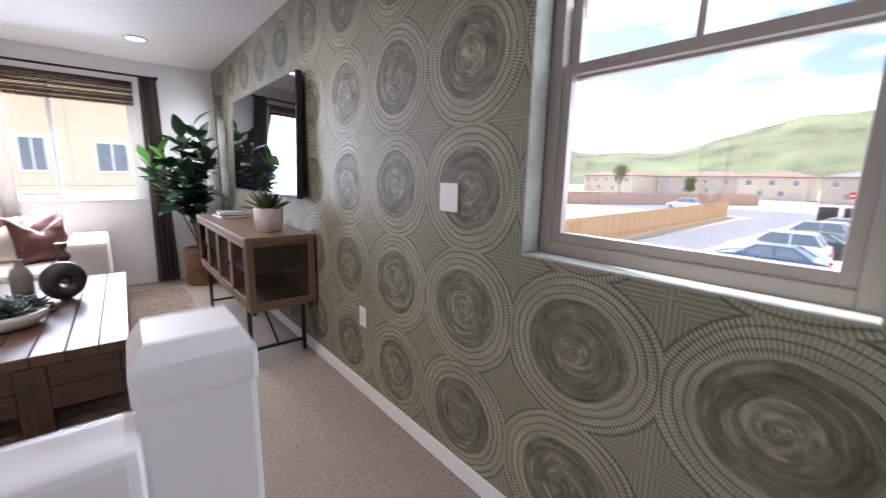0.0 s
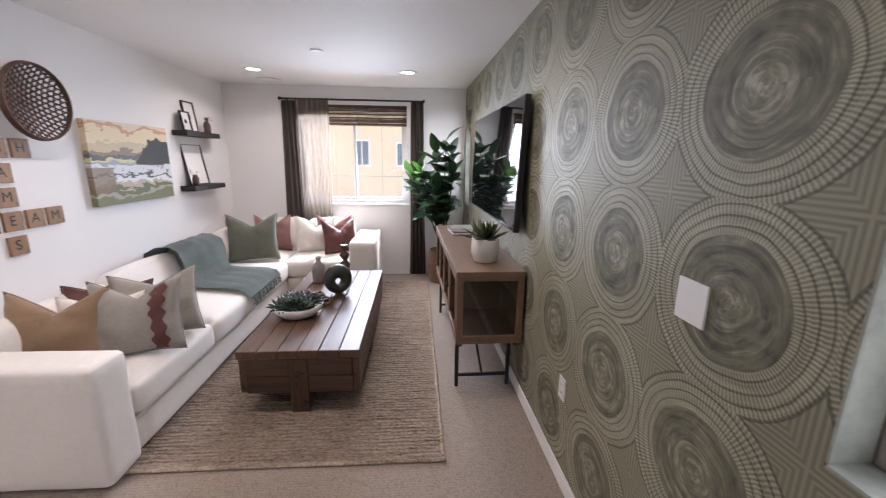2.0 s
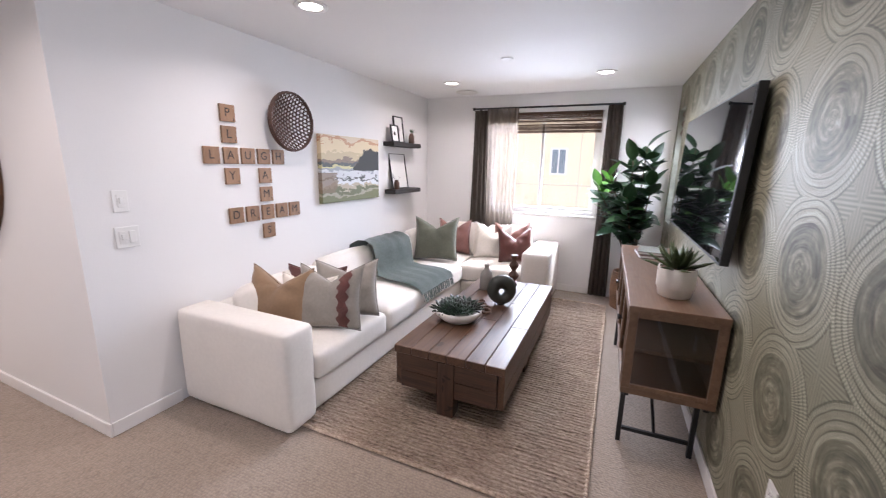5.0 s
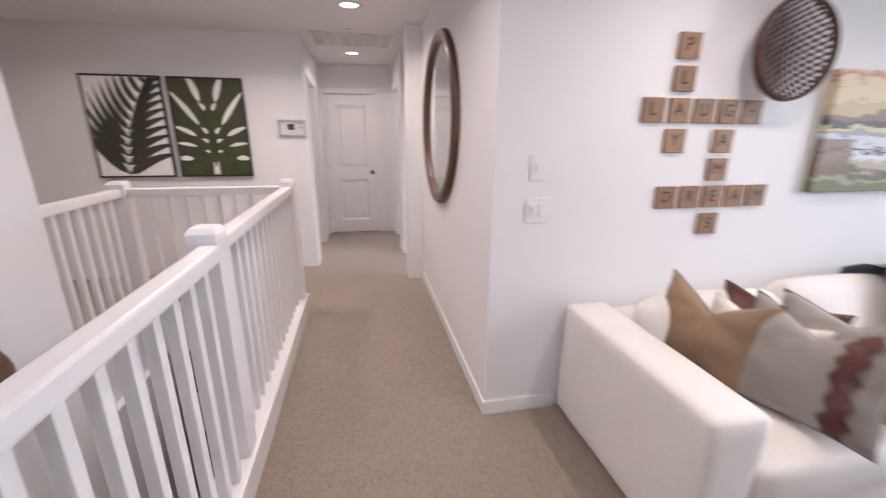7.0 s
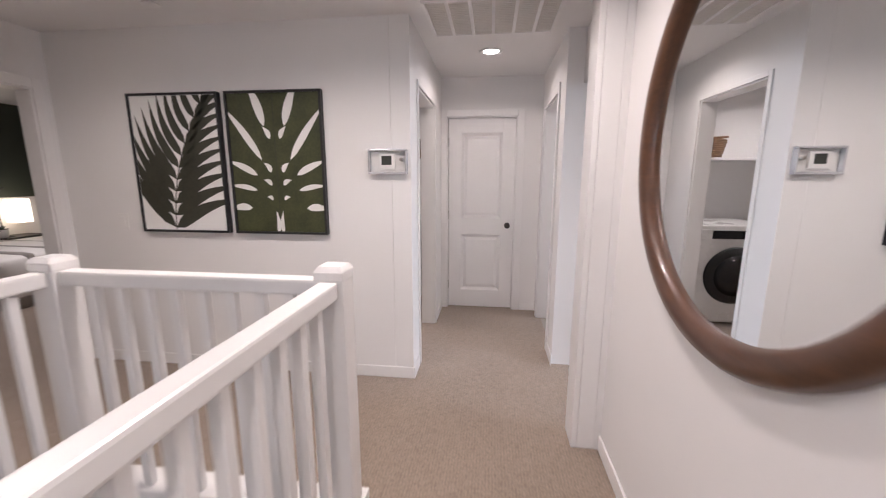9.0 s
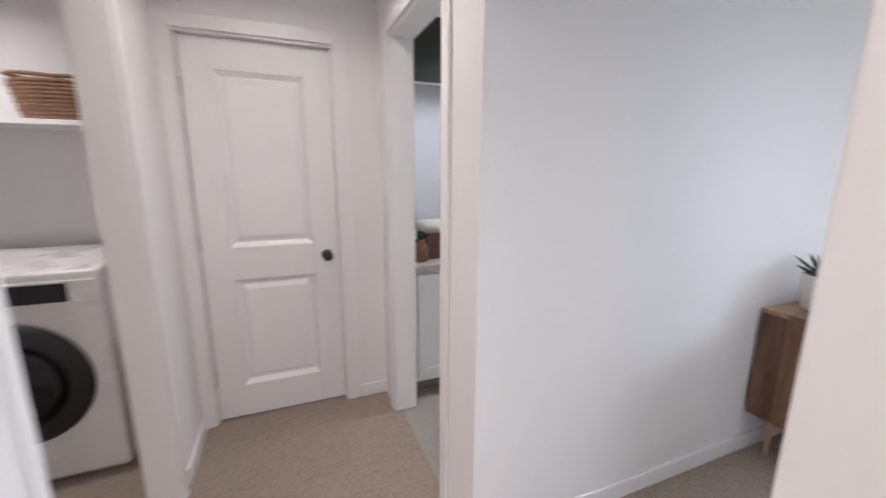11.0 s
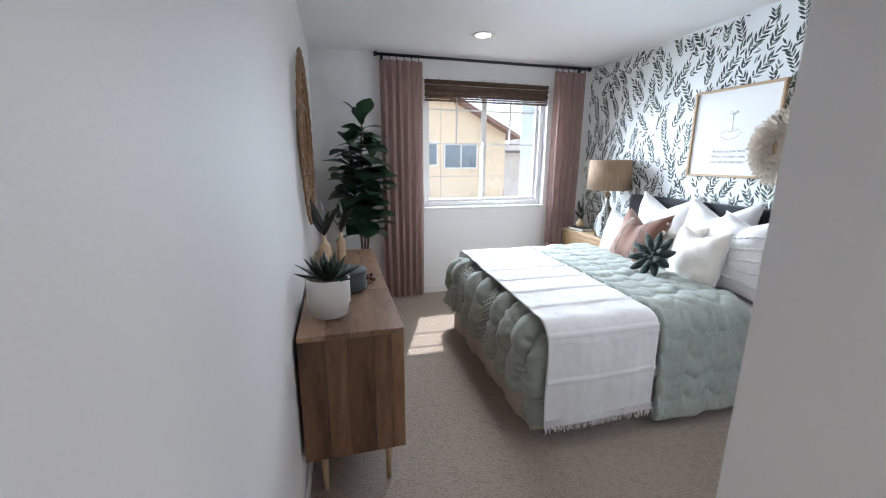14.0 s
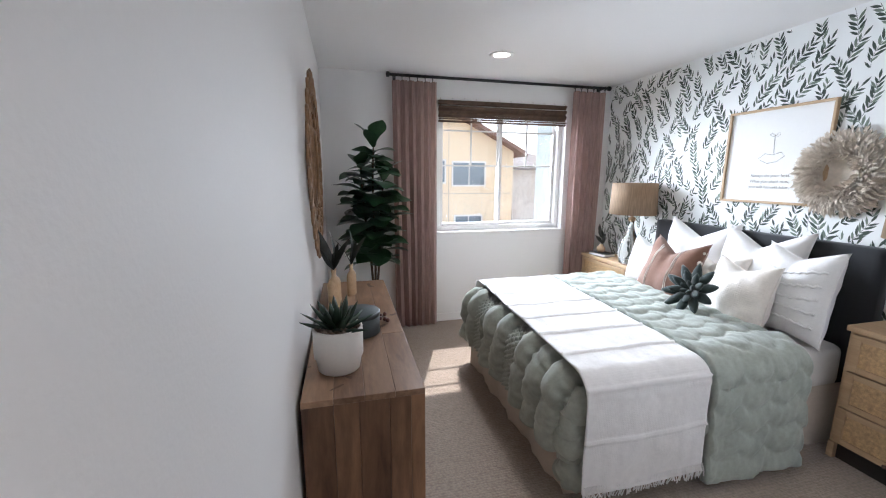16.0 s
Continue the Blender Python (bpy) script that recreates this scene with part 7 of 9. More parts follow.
def drape(name, material, x0, x1, top, near, far, puff, parent, foot=0.0, slant=0.0, quilt=None, thick=0.012, r=0.10, flare=0.05, nx=70, ny=150, out=0.0, label=""):
    """Bed cloth over the mattress; near, far and foot are the lengths that hang over its edges."""
    bm = bmesh.new()
    wide = BY1 - BY0 - 2 * r + 2 * out
    g, uv = [], []
    for i in range(nx + 1):
        u = (x1 - x0 + foot) * i / nx
        row, ruv = [], []
        for k in range(ny + 1):
            v = (near + wide + far) * k / ny
            ox, dx = wrap(foot - u, r, flare)
            dn, df = near - v, v - near - wide
            if dn > df:
                oy, dy = wrap(dn, r, flare)
                y = BY0 - out + r - oy
            else:
                oy, dy = wrap(df, r, flare)
                y = BY1 + out - r + oy
            both = math.hypot(dx, dy)
            z = max(0.022 + 0.006 * math.sin(u * 30), top - both)
            x = x0 - ox if foot and u < foot else x0 + u - foot
            if foot and dx > 0 and dy > 0:
                pull = 0.30 * min(dx, dy)
                x, y = x + pull, y + (pull if dn > df else -pull)
            x += slant * (y - BY0) + 0.010 * noise.noise(Vector((v * 3, x0, 5)))
            y += 0.012 * noise.noise(Vector((u * 6, 2.0, x0))) * (1 if dy > r else 0)
            row.append(bm.verts.new((x, y, z)))
            ruv.append((u, v))
        g.append(row)
        uv.append(ruv)
    fs = [bm.faces.new((g[i][k], g[i + 1][k], g[i + 1][k + 1], g[i][k + 1])) for i in range(nx) for k in range(ny)]
    bm.normal_update()
    up = 1 if g[nx // 2][ny // 2].normal.z > 0 else -1
    base = [[(v.co.copy(), v.normal * up) for v in row] for row in g]
    under = []
    for i, row in enumerate(g):
        low = []
        for k, v in enumerate(row):
            co, nr = base[i][k]
            u, w = uv[i][k]
            v.co = co + nr * (puff * quilt(u, w) + 0.006 * noise.noise(Vector((u * 7, w * 7, x0 * 3))) + thick)
            low.append(bm.verts.new(co))
        under.append(low)
    for i in range(nx):
        for k in range(ny):
            bm.faces.new((under[i][k], under[i][k + 1], under[i + 1][k + 1], under[i + 1][k]))
    rim = [(i, 0) for i in range(nx)] + [(nx, k) for k in range(ny)] + [(i, ny) for i in range(nx, 0, -1)] + [(0, k) for k in range(ny, 0, -1)]
    for q, (i, k) in enumerate(rim):
        i2, k2 = rim[(q + 1) % len(rim)]
        bm.faces.new((g[i][k], under[i][k], under[i2][k2], g[i2][k2]))
    return part(name, bm, material, parent, label, True)


def quilt_foot(u, v):
    """Tiers of gathered puffs, with two bands of small smocked bobbles between them."""
    for c in (1.06, 1.60):
        d = abs(v - c) + 0.015 * noise.noise(Vector((u * 8, c, 2)))
        if d < 0.085:
            k = int(v / 0.027)
            return min(1, (0.085 - d) / 0.02) * (0.12 + 0.36 * abs(math.sin(u * math.pi / 0.030 + 1.57 * (k % 2))) ** 0.6 * abs(math.sin(v * math.pi / 0.027)) ** 0.6)
    tier = 0.165
    f = (v + 0.02 * noise.noise(Vector((u * 5, v * 2, 7)))) / tier
    k = math.floor(f)
    f -= k
    sway = 0.8 * noise.noise(Vector((u * 4, v * 6, k * 3.7)))
    seam = abs(math.sin(u * math.pi / 0.24 + 1.6 * sway + k * 1.3)) ** 0.5
    round_off = max(0.0, math.sin(math.pi * f)) ** 0.42
    gather = 0.22 * math.sin(u * 105 + 5 * noise.noise(Vector((u * 9, v * 9, 1)))) * (1 - round_off) + 0.12 * noise.noise(Vector((u * 20, v * 20, 3)))
    return round_off * (0.52 + 0.48 * seam) + gather


def quilt_top(u, v):
    """Soft padding stitched in scallops, with wrinkled linen between."""
    w = 0.045 * abs(math.sin(u * math.pi / 0.17)) + 0.03 * noise.noise(Vector((u * 4, v * 4, 6)))
    return abs(math.sin((v + w) * math.pi / 0.13)) ** 0.45 + 0.55 * noise.noise(Vector((u * 7, v * 7, 9))) + 0.26 * noise.noise(Vector((u * 26, v * 20, 4)))


def throw_rows(u, v):
    """Woven slub ridges across the throw."""
    return (1.0 if abs(math.sin(v * math.pi / 0.24)) < 0.07 else 0.0) + 0.4 * noise.noise(Vector((u * 6, v * 4, 2))) + 0.25 * noise.noise(Vector((u * 20, v * 16, 6)))


M_QUILT = fabric("sage_quilt_cotton", (0.335, 0.36, 0.31), 420, 0.9, 0.10, 0.2)
M_THROW = fabric("white_slub_throw", (0.78, 0.75, 0.73), 240, 0.95, 0.04, 0.4)
cf = thing("comforter", "sage green gathered comforter over the foot of the bed", "comforter", pose(0, 0, 0))
drape("quilted_cloth", M_QUILT, BX0 + 0.08, -3.30, 0.572, 0.56, 0.45, 0.078, cf, foot=0.40, quilt=quilt_foot, nx=150, ny=290, out=0.03, thick=0.008)
qf = thing("folded_quilt", "sage green scalloped quilt folded back across the bed", "quilt", pose(0, 0, 0))
drape("quilted_cloth", M_QUILT, -3.47, -2.89, 0.630, 0.64, 0.40, 0.019, qf, slant=0.04, quilt=quilt_top, nx=80, ny=220, thick=0.030, out=0.10)
part("piping", tube_run([(-3.485 + 0.03 * f * 1.43 - 0.004, BY0 - 0.02 + 1.43 * f, 0.656) for f in [k / 20 for k in range(2, 19)]], 0.010), M_QUILT, qf, "rolled edge of the quilt")
tb = thing("bed_throw", "white fringed throw laid across the bed", "blanket", pose(0, 0, 0))
drape("throw_cloth", M_THROW, -4.14, -3.50, 0.662, 0.59, 0.30, 0.011, tb, slant=0.05, quilt=throw_rows, nx=60, ny=220, thick=0.006, out=0.130, flare=0.02)
bm = bmesh.new()
rng = random.Random(17)
for k in range(75):
    x = -4.145 + 0.64 * k / 74
    y0 = BY0 - 0.138
    tube(bm, [(x, y0 - 0.004, 0.16), (x + rng.uniform(-0.008, 0.008), y0 - 0.012, 0.125), (x + rng.uniform(-0.016, 0.016), y0 - 0.008, 0.085 + rng.uniform(0, 0.02))], 0.0032, 4)
part("fringe", bm, M_THROW, tb, "loose white fringe")

M_RUST = fabric("rust_brown_linen", (0.20, 0.098, 0.064), 300, 0.9, 0.08, 0.3)
M_TUFT = fabric("white_tufted_cotton", (0.80, 0.78, 0.76), 200, 0.95, 0.03, 0.5)
cushion("large white square pillow against the headboard", M_WHITE, pose(-2.53, 4.34, 0.580, 10, 0, 92), 0.58, 0.60, 0.20, 0.11, 21)
cushion("large white square pillow against the headboard", M_WHITE, pose(-2.53, 3.88, 0.580, 10, 0, 90), 0.56, 0.60, 0.18, 0.11, 22)
tf = cushion("white pillow with tufted rows against the headboard", M_TUFT, pose(-2.645, 3.565, 0.580, 9, 0, 84), 0.42, 0.53, 0.20, 0.05, 23)
for k in range(5):
    bm = bmesh.new()
    tube(bm, [pillow_at(-0.92 + 1.84 * j / 28, -0.62 + 0.29 * k + 0.02 * math.sin(j * 2.1), 1, 0.42, 0.53, 0.20, 0.05, 23) + Vector((0, 0.003, 0)) for j in range(29)], 0.008, 5)
    part("tufted_row", bm, M_TUFT, tf, smooth=True)
cushion("cream linen pillow on the bed", M_CREAM, pose(-2.82, 3.745, 0.585, 13, 0, 84), 0.41, 0.42, 0.18, 0.05, 24)
cushion("cream linen pillow behind a rust pillow", M_CREAM, pose(-2.70, 4.08, 0.590, 22, 0, 92), 0.48, 0.42, 0.16, 0.08, 25)
cushion("white pillow by the far side of the bed", M_WHITE, pose(-2.66, 4.64, 0.580, 18, 0, 98), 0.44, 0.43, 0.17, 0.08, 26)
rp = cushion("rust linen pillow with pale stripes and pom-poms", M_RUST, pose(-2.86, 4.28, 0.605, 22, 0, 86), 0.49, 0.47, 0.18, 0.11, 27)
for u in (-0.46, -0.40, 0.42, 0.48):
    bm = bmesh.new()
    tube(bm, [pillow_at(u, -0.93 + 1.86 * j / 24, 1, 0.49, 0.47, 0.18, 0.11, 27) + Vector((0, 0.001, 0)) for j in range(25)], 0.0026, 5)
    part("stripe", bm, M_CREAM, rp, "pale woven stripe")
for k in range(5):
    bm = bmesh.new()
    bmesh.ops.create_icosphere(bm, subdivisions=2, radius=0.022, matrix=pose(-0.212, 0.0, 0.10 + 0.075 * k))
    part("pom_pom", bm, M_CREAM, rp, "white pom-pom", True)
sp = thing("succulent_pillow", "dark green succulent-shaped plush pillow on the bed", "pillow", pose(-2.97, 3.88, 0.775, 0, -62, 8))
M_PLUSH = fabric("dark_green_plush", (0.018, 0.030, 0.026), 200, 0.9, 0.15, 0.3)
rng = random.Random(6)
for ring, (cnt, ln, el, w) in enumerate(((5, 0.09, 62, 0.055), (8, 0.14, 38, 0.072), (10, 0.185, 14, 0.086))):
    for k in range(cnt):
        bm = bmesh.new()
        a = 2 * math.pi * (k + 0.5 * (ring % 2)) / cnt
        vs = bmesh.ops.create_icosphere(bm, subdivisions=2, radius=1.0)["verts"]
        for v in vs:
            t2 = (v.co.x + 1) / 2
            tp = (1 - t2) ** 0.35 * (0.55 + t2 * 0.6)
            v.co = Vector((t2 * ln, v.co.y * w * 0.55 * tp, v.co.z * w * 0.34 * tp))
        bmesh.ops.transform(bm, verts=vs, matrix=pose(0, 0, 0.012, 0, 0, math.degrees(a)) @ pose(0, 0, 0, 0, -el, 0))
        part("petal", bm, M_PLUSH, sp, smooth=True)

# nightstands
M_CANE = plain("woven_cane", (0.50, 0.33, 0.17), 0.7, var=0.25, scale=60, fine=220, bump=0.6)


def nightstand(label, x0, x1, y0, y1, h):
    th = thing("nightstand", label, "nightstand", pose(0, 0, 0))
    block("top", x0 - 0.01, y0 - 0.008, h - 0.03, x1, y1 + 0.008, h, M_OAK, th, 0.005)
    block("body", x0 + 0.012, y0, 0.09, x1, y1, h - 0.0305, M_OAK, th, 0.003)
    block("plinth", x0 + 0.03, y0 + 0.02, 0.0, x1, y1 - 0.02, 0.0895, M_DARKWOOD, th)
    for y in (y0, y1 - 0.03):
        block("leg", x0 + 0.004, y, 0.0005, x0 + 0.034, y + 0.03, 0.0895, M_OAK, th, 0.003)
    n = 3
    dh = (h - 0.135) / n
    for k in range(n):
        z = 0.10 + k * dh
        d = block("drawer", x0 - 0.002, y0 + 0.02, z + 0.004, x0 + 0.0118, y1 - 0.02, z + dh - 0.004, M_OAK, th, 0.003)
        for a, c, e, f in ((y0 + 0.02, z + 0.004, y0 + 0.06, z + dh - 0.004), (y1 - 0.06, z + 0.004, y1 - 0.02, z + dh - 0.004), (y0 + 0.06, z + 0.004, y1 - 0.06, z + 0.034), (y0 + 0.06, z + dh - 0.034, y1 - 0.06, z + dh - 0.004)):
            block("drawer_frame", x0 - 0.012, a, c, x0 - 0.0022, e, f, M_OAK, d, 0.002)
        block("cane_panel", x0 - 0.0045, y0 + 0.06, z + 0.034, x0 - 0.0022, y1 - 0.06, z + dh - 0.034, M_CANE, d, label="woven cane panel")
        bm = bmesh.new()
        lathe(bm, [(0.004, -0.004), (0.005, -0.016), (0.010, -0.02), (0.001, -0.026)], 12, (x0 - 0.008, (y0 + y1) / 2, z + 0.019), "X")
        part("knob", bm, M_TURNED, d, smooth=True)
    return th


nightstand("pale oak nightstand with cane drawer fronts beside the bed", -2.60, -2.335, 2.80, 3.285, 0.745)
nightstand("pale oak nightstand with cane drawer fronts by the window", -2.62, -2.335, 4.90, 5.60, 0.69)
M_LAMPGLASS = glass("clear_lamp_glass", (0.95, 0.97, 0.97), 0.02)


def bed_lamp(label, x, y, z):
    th = thing("table_lamp", label, "lamp", pose(x, y, z))
    bm = bmesh.new()
    lathe(bm, [(0.192, 0.465), (0.200, 0.465), (0.190, 0.745), (0.184, 0.745), (0.191, 0.467)], 48)
    part("shade", bm, M_SHADELAMP, th, "tan linen drum shade", True)
    bm = bmesh.new()
    lathe(bm, [(0.05, 0), (0.085, 0.01), (0.10, 0.09), (0.085, 0.2), (0.04, 0.29), (0.022, 0.36), (0.022, 0.40)], 32)
    part("base", bm, M_LAMPGLASS, th, "clear glass base", True)
    bm = bmesh.new()
    lathe(bm, [(0.03, 0.40), (0.032, 0.43), (0.012, 0.44), (0.010, 0.62), (0.001, 0.621)], 16)
    part("stem", bm, M_OAK, th, smooth=True)


bed_lamp("tan drum-shade table lamp on the nightstand by the window", -2.535, 5.0, 0.691)
bed_lamp("table lamp with a tan drum shade on the nightstand", -2.535, 3.05, 0.746)
bk2 = thing("book", "dark book lying on the nightstand by the window", "book", pose(-2.53, 5.40, 0.691, 0, 0, 8))
block("cover", -0.07, -0.11, 0, 0.07, 0.11, 0.004, M_DARKCER, bk2)
block("pages", -0.066, -0.106, 0.0042, 0.068, 0.106, 0.026, M_PAPERW, bk2)
block("cover", -0.07, -0.11, 0.0262, 0.07, 0.11, 0.030, M_DARKCER, bk2)
sv = thing("bud_vase", "small wooden vase with dark perforated leaves on a book", "vase", pose(-2.53, 5.42, 0.722))
bm = bmesh.new()
lathe(bm, [(0.03, 0), (0.042, 0.02), (0.042, 0.05), (0.018, 0.07), (0.020, 0.085), (0.001, 0.08)], 20)
part("vase_body", bm, M_OAK, sv, smooth=True)
leaf_dk = leaf_mesh("leaf", 0.10, 0.075, M_DARKCER, 0.2, 0.2, 5, 0.7)
for k in range(7):
    a = k * 2.4
    d = Vector((0.4 * math.cos(a) - 0.1, 0.5 * math.sin(a), 1.0))
    shared("leaf", leaf_dk, sv, rot_to((0.01 * math.cos(a), 0.01 * math.sin(a), 0.08 + 0.022 * k), d, k * 40, 0.9))

# framed print and wreath on the leaf wallpaper (x = -2.32, facing -x)
fr = thing("framed_quote", "hand and sprout line print in a thin oak frame", "picture", pose(-2.322, 3.995, 1.315))
w, h = 0.65, 0.625
for a, c, e, f in ((-w / 2, 0, -w / 2 + 0.016, h), (w / 2 - 0.016, 0, w / 2, h), (-w / 2 + 0.016, 0, w / 2 - 0.016, 0.016), (-w / 2 + 0.016, h - 0.016, w / 2 - 0.016, h)):
    block("frame_bar", -0.026, a, c, -0.001, e, f, M_OAK, fr, 0.003)
pr = block("print", -0.010, -w / 2 + 0.016, 0.016, -0.002, w / 2 - 0.016, h - 0.016, M_PAPERW, fr)
LINE = 0.0
for k, tx in enumerate(("Always do your best.", "What you plant now,", "you will harvest later.")):
    me = text_mesh(tx, 0.030, 0.0004)
    me.materials.append(M_GREYCER)
    ob = new("caption", me)
    ob.parent = pr
    ob.matrix_basis = pose(-0.0106, 0, 0.185 - 0.038 * k, 90, 0, -90)
bm = bmesh.new()
tube(bm, [(-0.011, -0.005, 0.33), (-0.011, 0.0, 0.40), (-0.011, 0.002, 0.45)], 0.0015, 4)
for s in (-1, 1):
    tube(bm, [(-0.011, 0.0, 0.44), (-0.011, 0.022 * s, 0.462), (-0.011, 0.034 * s, 0.452), (-0.011, 0.018 * s, 0.438), (-0.011, 0, 0.44)], 0.0012, 4)
tube(bm, [(-0.011, 0.09, 0.30), (-0.011, 0.05, 0.33), (-0.011, 0.0, 0.32), (-0.011, -0.05, 0.335), (-0.011, -0.075, 0.31), (-0.011, -0.03, 0.275), (-0.011, 0.03, 0.265), (-0.011, 0.08, 0.29)], 0.0014, 4)
part("line_drawing", bm, M_GREYCER, pr)
wr = thing("feather_wreath", "large round cream feather wreath on the wall", "wreath", pose(-2.325, 3.60, 1.515, 0, -90, 0))
M_FEATHER = fabric("cream_feather", (0.66, 0.58, 0.49), 200, 0.95, 0.10, 0.3)
bm = bmesh.new()
lathe(bm, [(0.075, 0.0), (0.09, 0.03), (0.14, 0.05), (0.185, 0.03), (0.215, 0.002)], 32)
part("wreath_core", bm, M_FEATHER, wr, smooth=True)
fm = leaf_mesh("feather", 0.066, 0.021, M_FEATHER, 0.35, 0.25, 4, 0.6)
rng = random.Random(13)
for k in range(300):
    a = k * 2.399963
    tier = k % 5
    r = 0.078 + 0.029 * tier
    d = Vector((math.cos(a + 0.35), math.sin(a + 0.35), (0.50 - 0.16 * tier) + rng.uniform(-0.08, 0.1)))
    if tier == 0:
        d = Vector((math.cos(a + 0.35), math.sin(a + 0.35), 0.7))
    shared("feather", fm, wr, rot_to((r * math.cos(a), r * math.sin(a), 0.030 + 0.012 * (2 - abs(2 - tier))), d, rng.uniform(-18, 18), rng.uniform(0.8, 1.1)))
bm = bmesh.new()
for k in range(1100):
    a, r = rng.uniform(0, 2 * math.pi), rng.uniform(0.085, 0.215)
    f = (r - 0.085) / 0.13
    d = Vector((math.cos(a + 0.3) * (f - 0.1), math.sin(a + 0.3) * (f - 0.1), 0.75 - 0.62 * f)) + Vector((rng.uniform(-0.15, 0.15), rng.uniform(-0.15, 0.15), 0))
    m = rot_to((r * math.cos(a), r * math.sin(a), 0.012 + 0.036 * math.sin(math.pi * min(1, f * 0.9 + 0.1))), d, rng.uniform(-40, 40), 1.0)
    ln, w = rng.uniform(0.035, 0.06), rng.uniform(0.006, 0.010)
    q = [m @ Vector(p) for p in ((0, 0, 0), (w, ln * 0.45, 0.002), (w * 0.6, ln * 0.85, -0.004), (0, ln, -0.010), (-w * 0.6, ln * 0.85, -0.004), (-w, ln * 0.45, 0.002))]
    bm.faces.new([bm.verts.new(p) for p in q])
part("down", bm, M_FEATHER, wr, "loose cream down")

# dresser
dr = thing("dresser", "acacia sideboard with mixed-tone boards on short legs", "dresser", pose(0, 0, 0))
DX0, DX1, DY0, DY1, DZ0, DZ1 = -5.255, -4.85, 3.157, 4.61, 0.235, 0.778
for k in range(4):
    for a, c in ((DY0 - 0.004, DY0 + 0.5 + 0.2 * (k % 3)), (DY0 + 0.5 + 0.2 * (k % 3), DY1 + 0.004)):
        x = DX0 + (DX1 - DX0) * k / 4
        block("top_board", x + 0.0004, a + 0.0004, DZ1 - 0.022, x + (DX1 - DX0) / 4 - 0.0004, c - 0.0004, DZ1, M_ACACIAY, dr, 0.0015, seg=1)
widths = [0.0, 0.25, 0.45, 0.70, 0.88, 1.0]
for y0, y1 in ((DY0, DY0 + 0.022), (DY1 - 0.022, DY1)):
    for a, c in zip(widths, widths[1:]):
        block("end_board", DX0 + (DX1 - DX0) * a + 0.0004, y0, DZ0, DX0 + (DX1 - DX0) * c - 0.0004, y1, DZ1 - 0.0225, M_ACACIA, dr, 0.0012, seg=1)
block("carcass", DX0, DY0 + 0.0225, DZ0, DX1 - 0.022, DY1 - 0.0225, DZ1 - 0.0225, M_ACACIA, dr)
nd = 3
for k in range(nd):
    y0 = DY0 + 0.024 + (DY1 - DY0 - 0.048) * k / nd
    y1 = DY0 + 0.024 + (DY1 - DY0 - 0.048) * (k + 1) / nd
    for z0, z1 in ((DZ0 + 0.004, DZ0 + 0.26), (DZ0 + 0.264, DZ1 - 0.026)):
        block("drawer_front", DX1 - 0.0215, y0 + 0.002, z0, DX1, y1 - 0.002, z1, M_ACACIAY, dr, 0.002)
for x in (DX0 + 0.05, DX1 - 0.08):
    for y in (DY0 + 0.10, DY1 - 0.13):
        bm = bmesh.new()
        lathe(bm, [(0.011, 0.0), (0.017, DZ0 - 0.002)], 14, (x + 0.015, y, 0.001))
        part("leg", bm, M_OAK, dr, smooth=True)
agave("potted_agave", "agave in a white ceramic pot on the dresser", pose(-5.135, 3.37, 0.779), 0.090, 0.165, 20, 0.17, M_SUCC, 14)
can = thing("lidded_canister", "round dark slate canister on the dresser", "canister", pose(-5.05, 3.70, 0.779))
bm = bmesh.new()
lathe(bm, [(0.092, 0), (0.095, 0.003), (0.095, 0.080), (0.09, 0.083), (0.001, 0.083)], 40)
part("body", bm, plain("slate_metal", (0.045, 0.055, 0.058), 0.5, var=0.08, bump=0.03), can, smooth=True)
bm = bmesh.new()
lathe(bm, [(0.097, 0.0832), (0.097, 0.100), (0.093, 0.103), (0.001, 0.104)], 40)
part("lid", bm, plain("slate_metal_lid", (0.055, 0.066, 0.07), 0.45, var=0.08, bump=0.03), can, smooth=True)
bd = thing("wooden_beads", "small reddish wooden bead garland on the dresser", "ornament", pose(-4.93, 3.83, 0.779))
for k in range(6):
    bm = bmesh.new()
    bmesh.ops.create_icosphere(bm, subdivisions=2, radius=0.011, matrix=pose(0.02 * math.cos(k * 1.1), 0.018 * k - 0.04, 0.0115))
    part("bead", bm, M_MAROON, bd, smooth=True)


def flask(label, m, w, h, stems):
    th = thing("wooden_vase", label, "vase", m)
    bm = bmesh.new()
    prof = [(0.46, 0), (0.5, 0.02), (0.5, 0.62), (0.42, 0.72), (0.2, 0.80), (0.17, 0.90), (0.22, 1.0), (0.001, 0.98)]
    rings = lathe(bm, [(r * w, z * h) for r, z in prof], 24)
    for v in bm.verts:
        v.co.y *= 0.45
    part("vase_body", bm, M_OAK, th, smooth=True)
    for k in range(stems):
        a = k * 2.1
        d = Vector((0.25 * math.cos(a) + 0.12, 0.45 * math.sin(a), 1.0))
        shared("leaf", leaf_long, th, rot_to((0, 0, h * 0.97), d, 30 * k, 0.8 + 0.1 * k))
    return th


leaf_long = leaf_mesh("leaf", 0.21, 0.045, M_DARKCER, 0.3, 0.2, 6, 0.75)
flask("flat wooden bottle vase with dark leaves on the dresser", pose(-5.165, 4.10, 0.779, 0, 0, 70), 0.13, 0.21, 5)
flask("slim wooden bottle vase with dark leaves on the dresser", pose(-5.07, 4.30, 0.779, 0, 0, 60), 0.09, 0.19, 4)

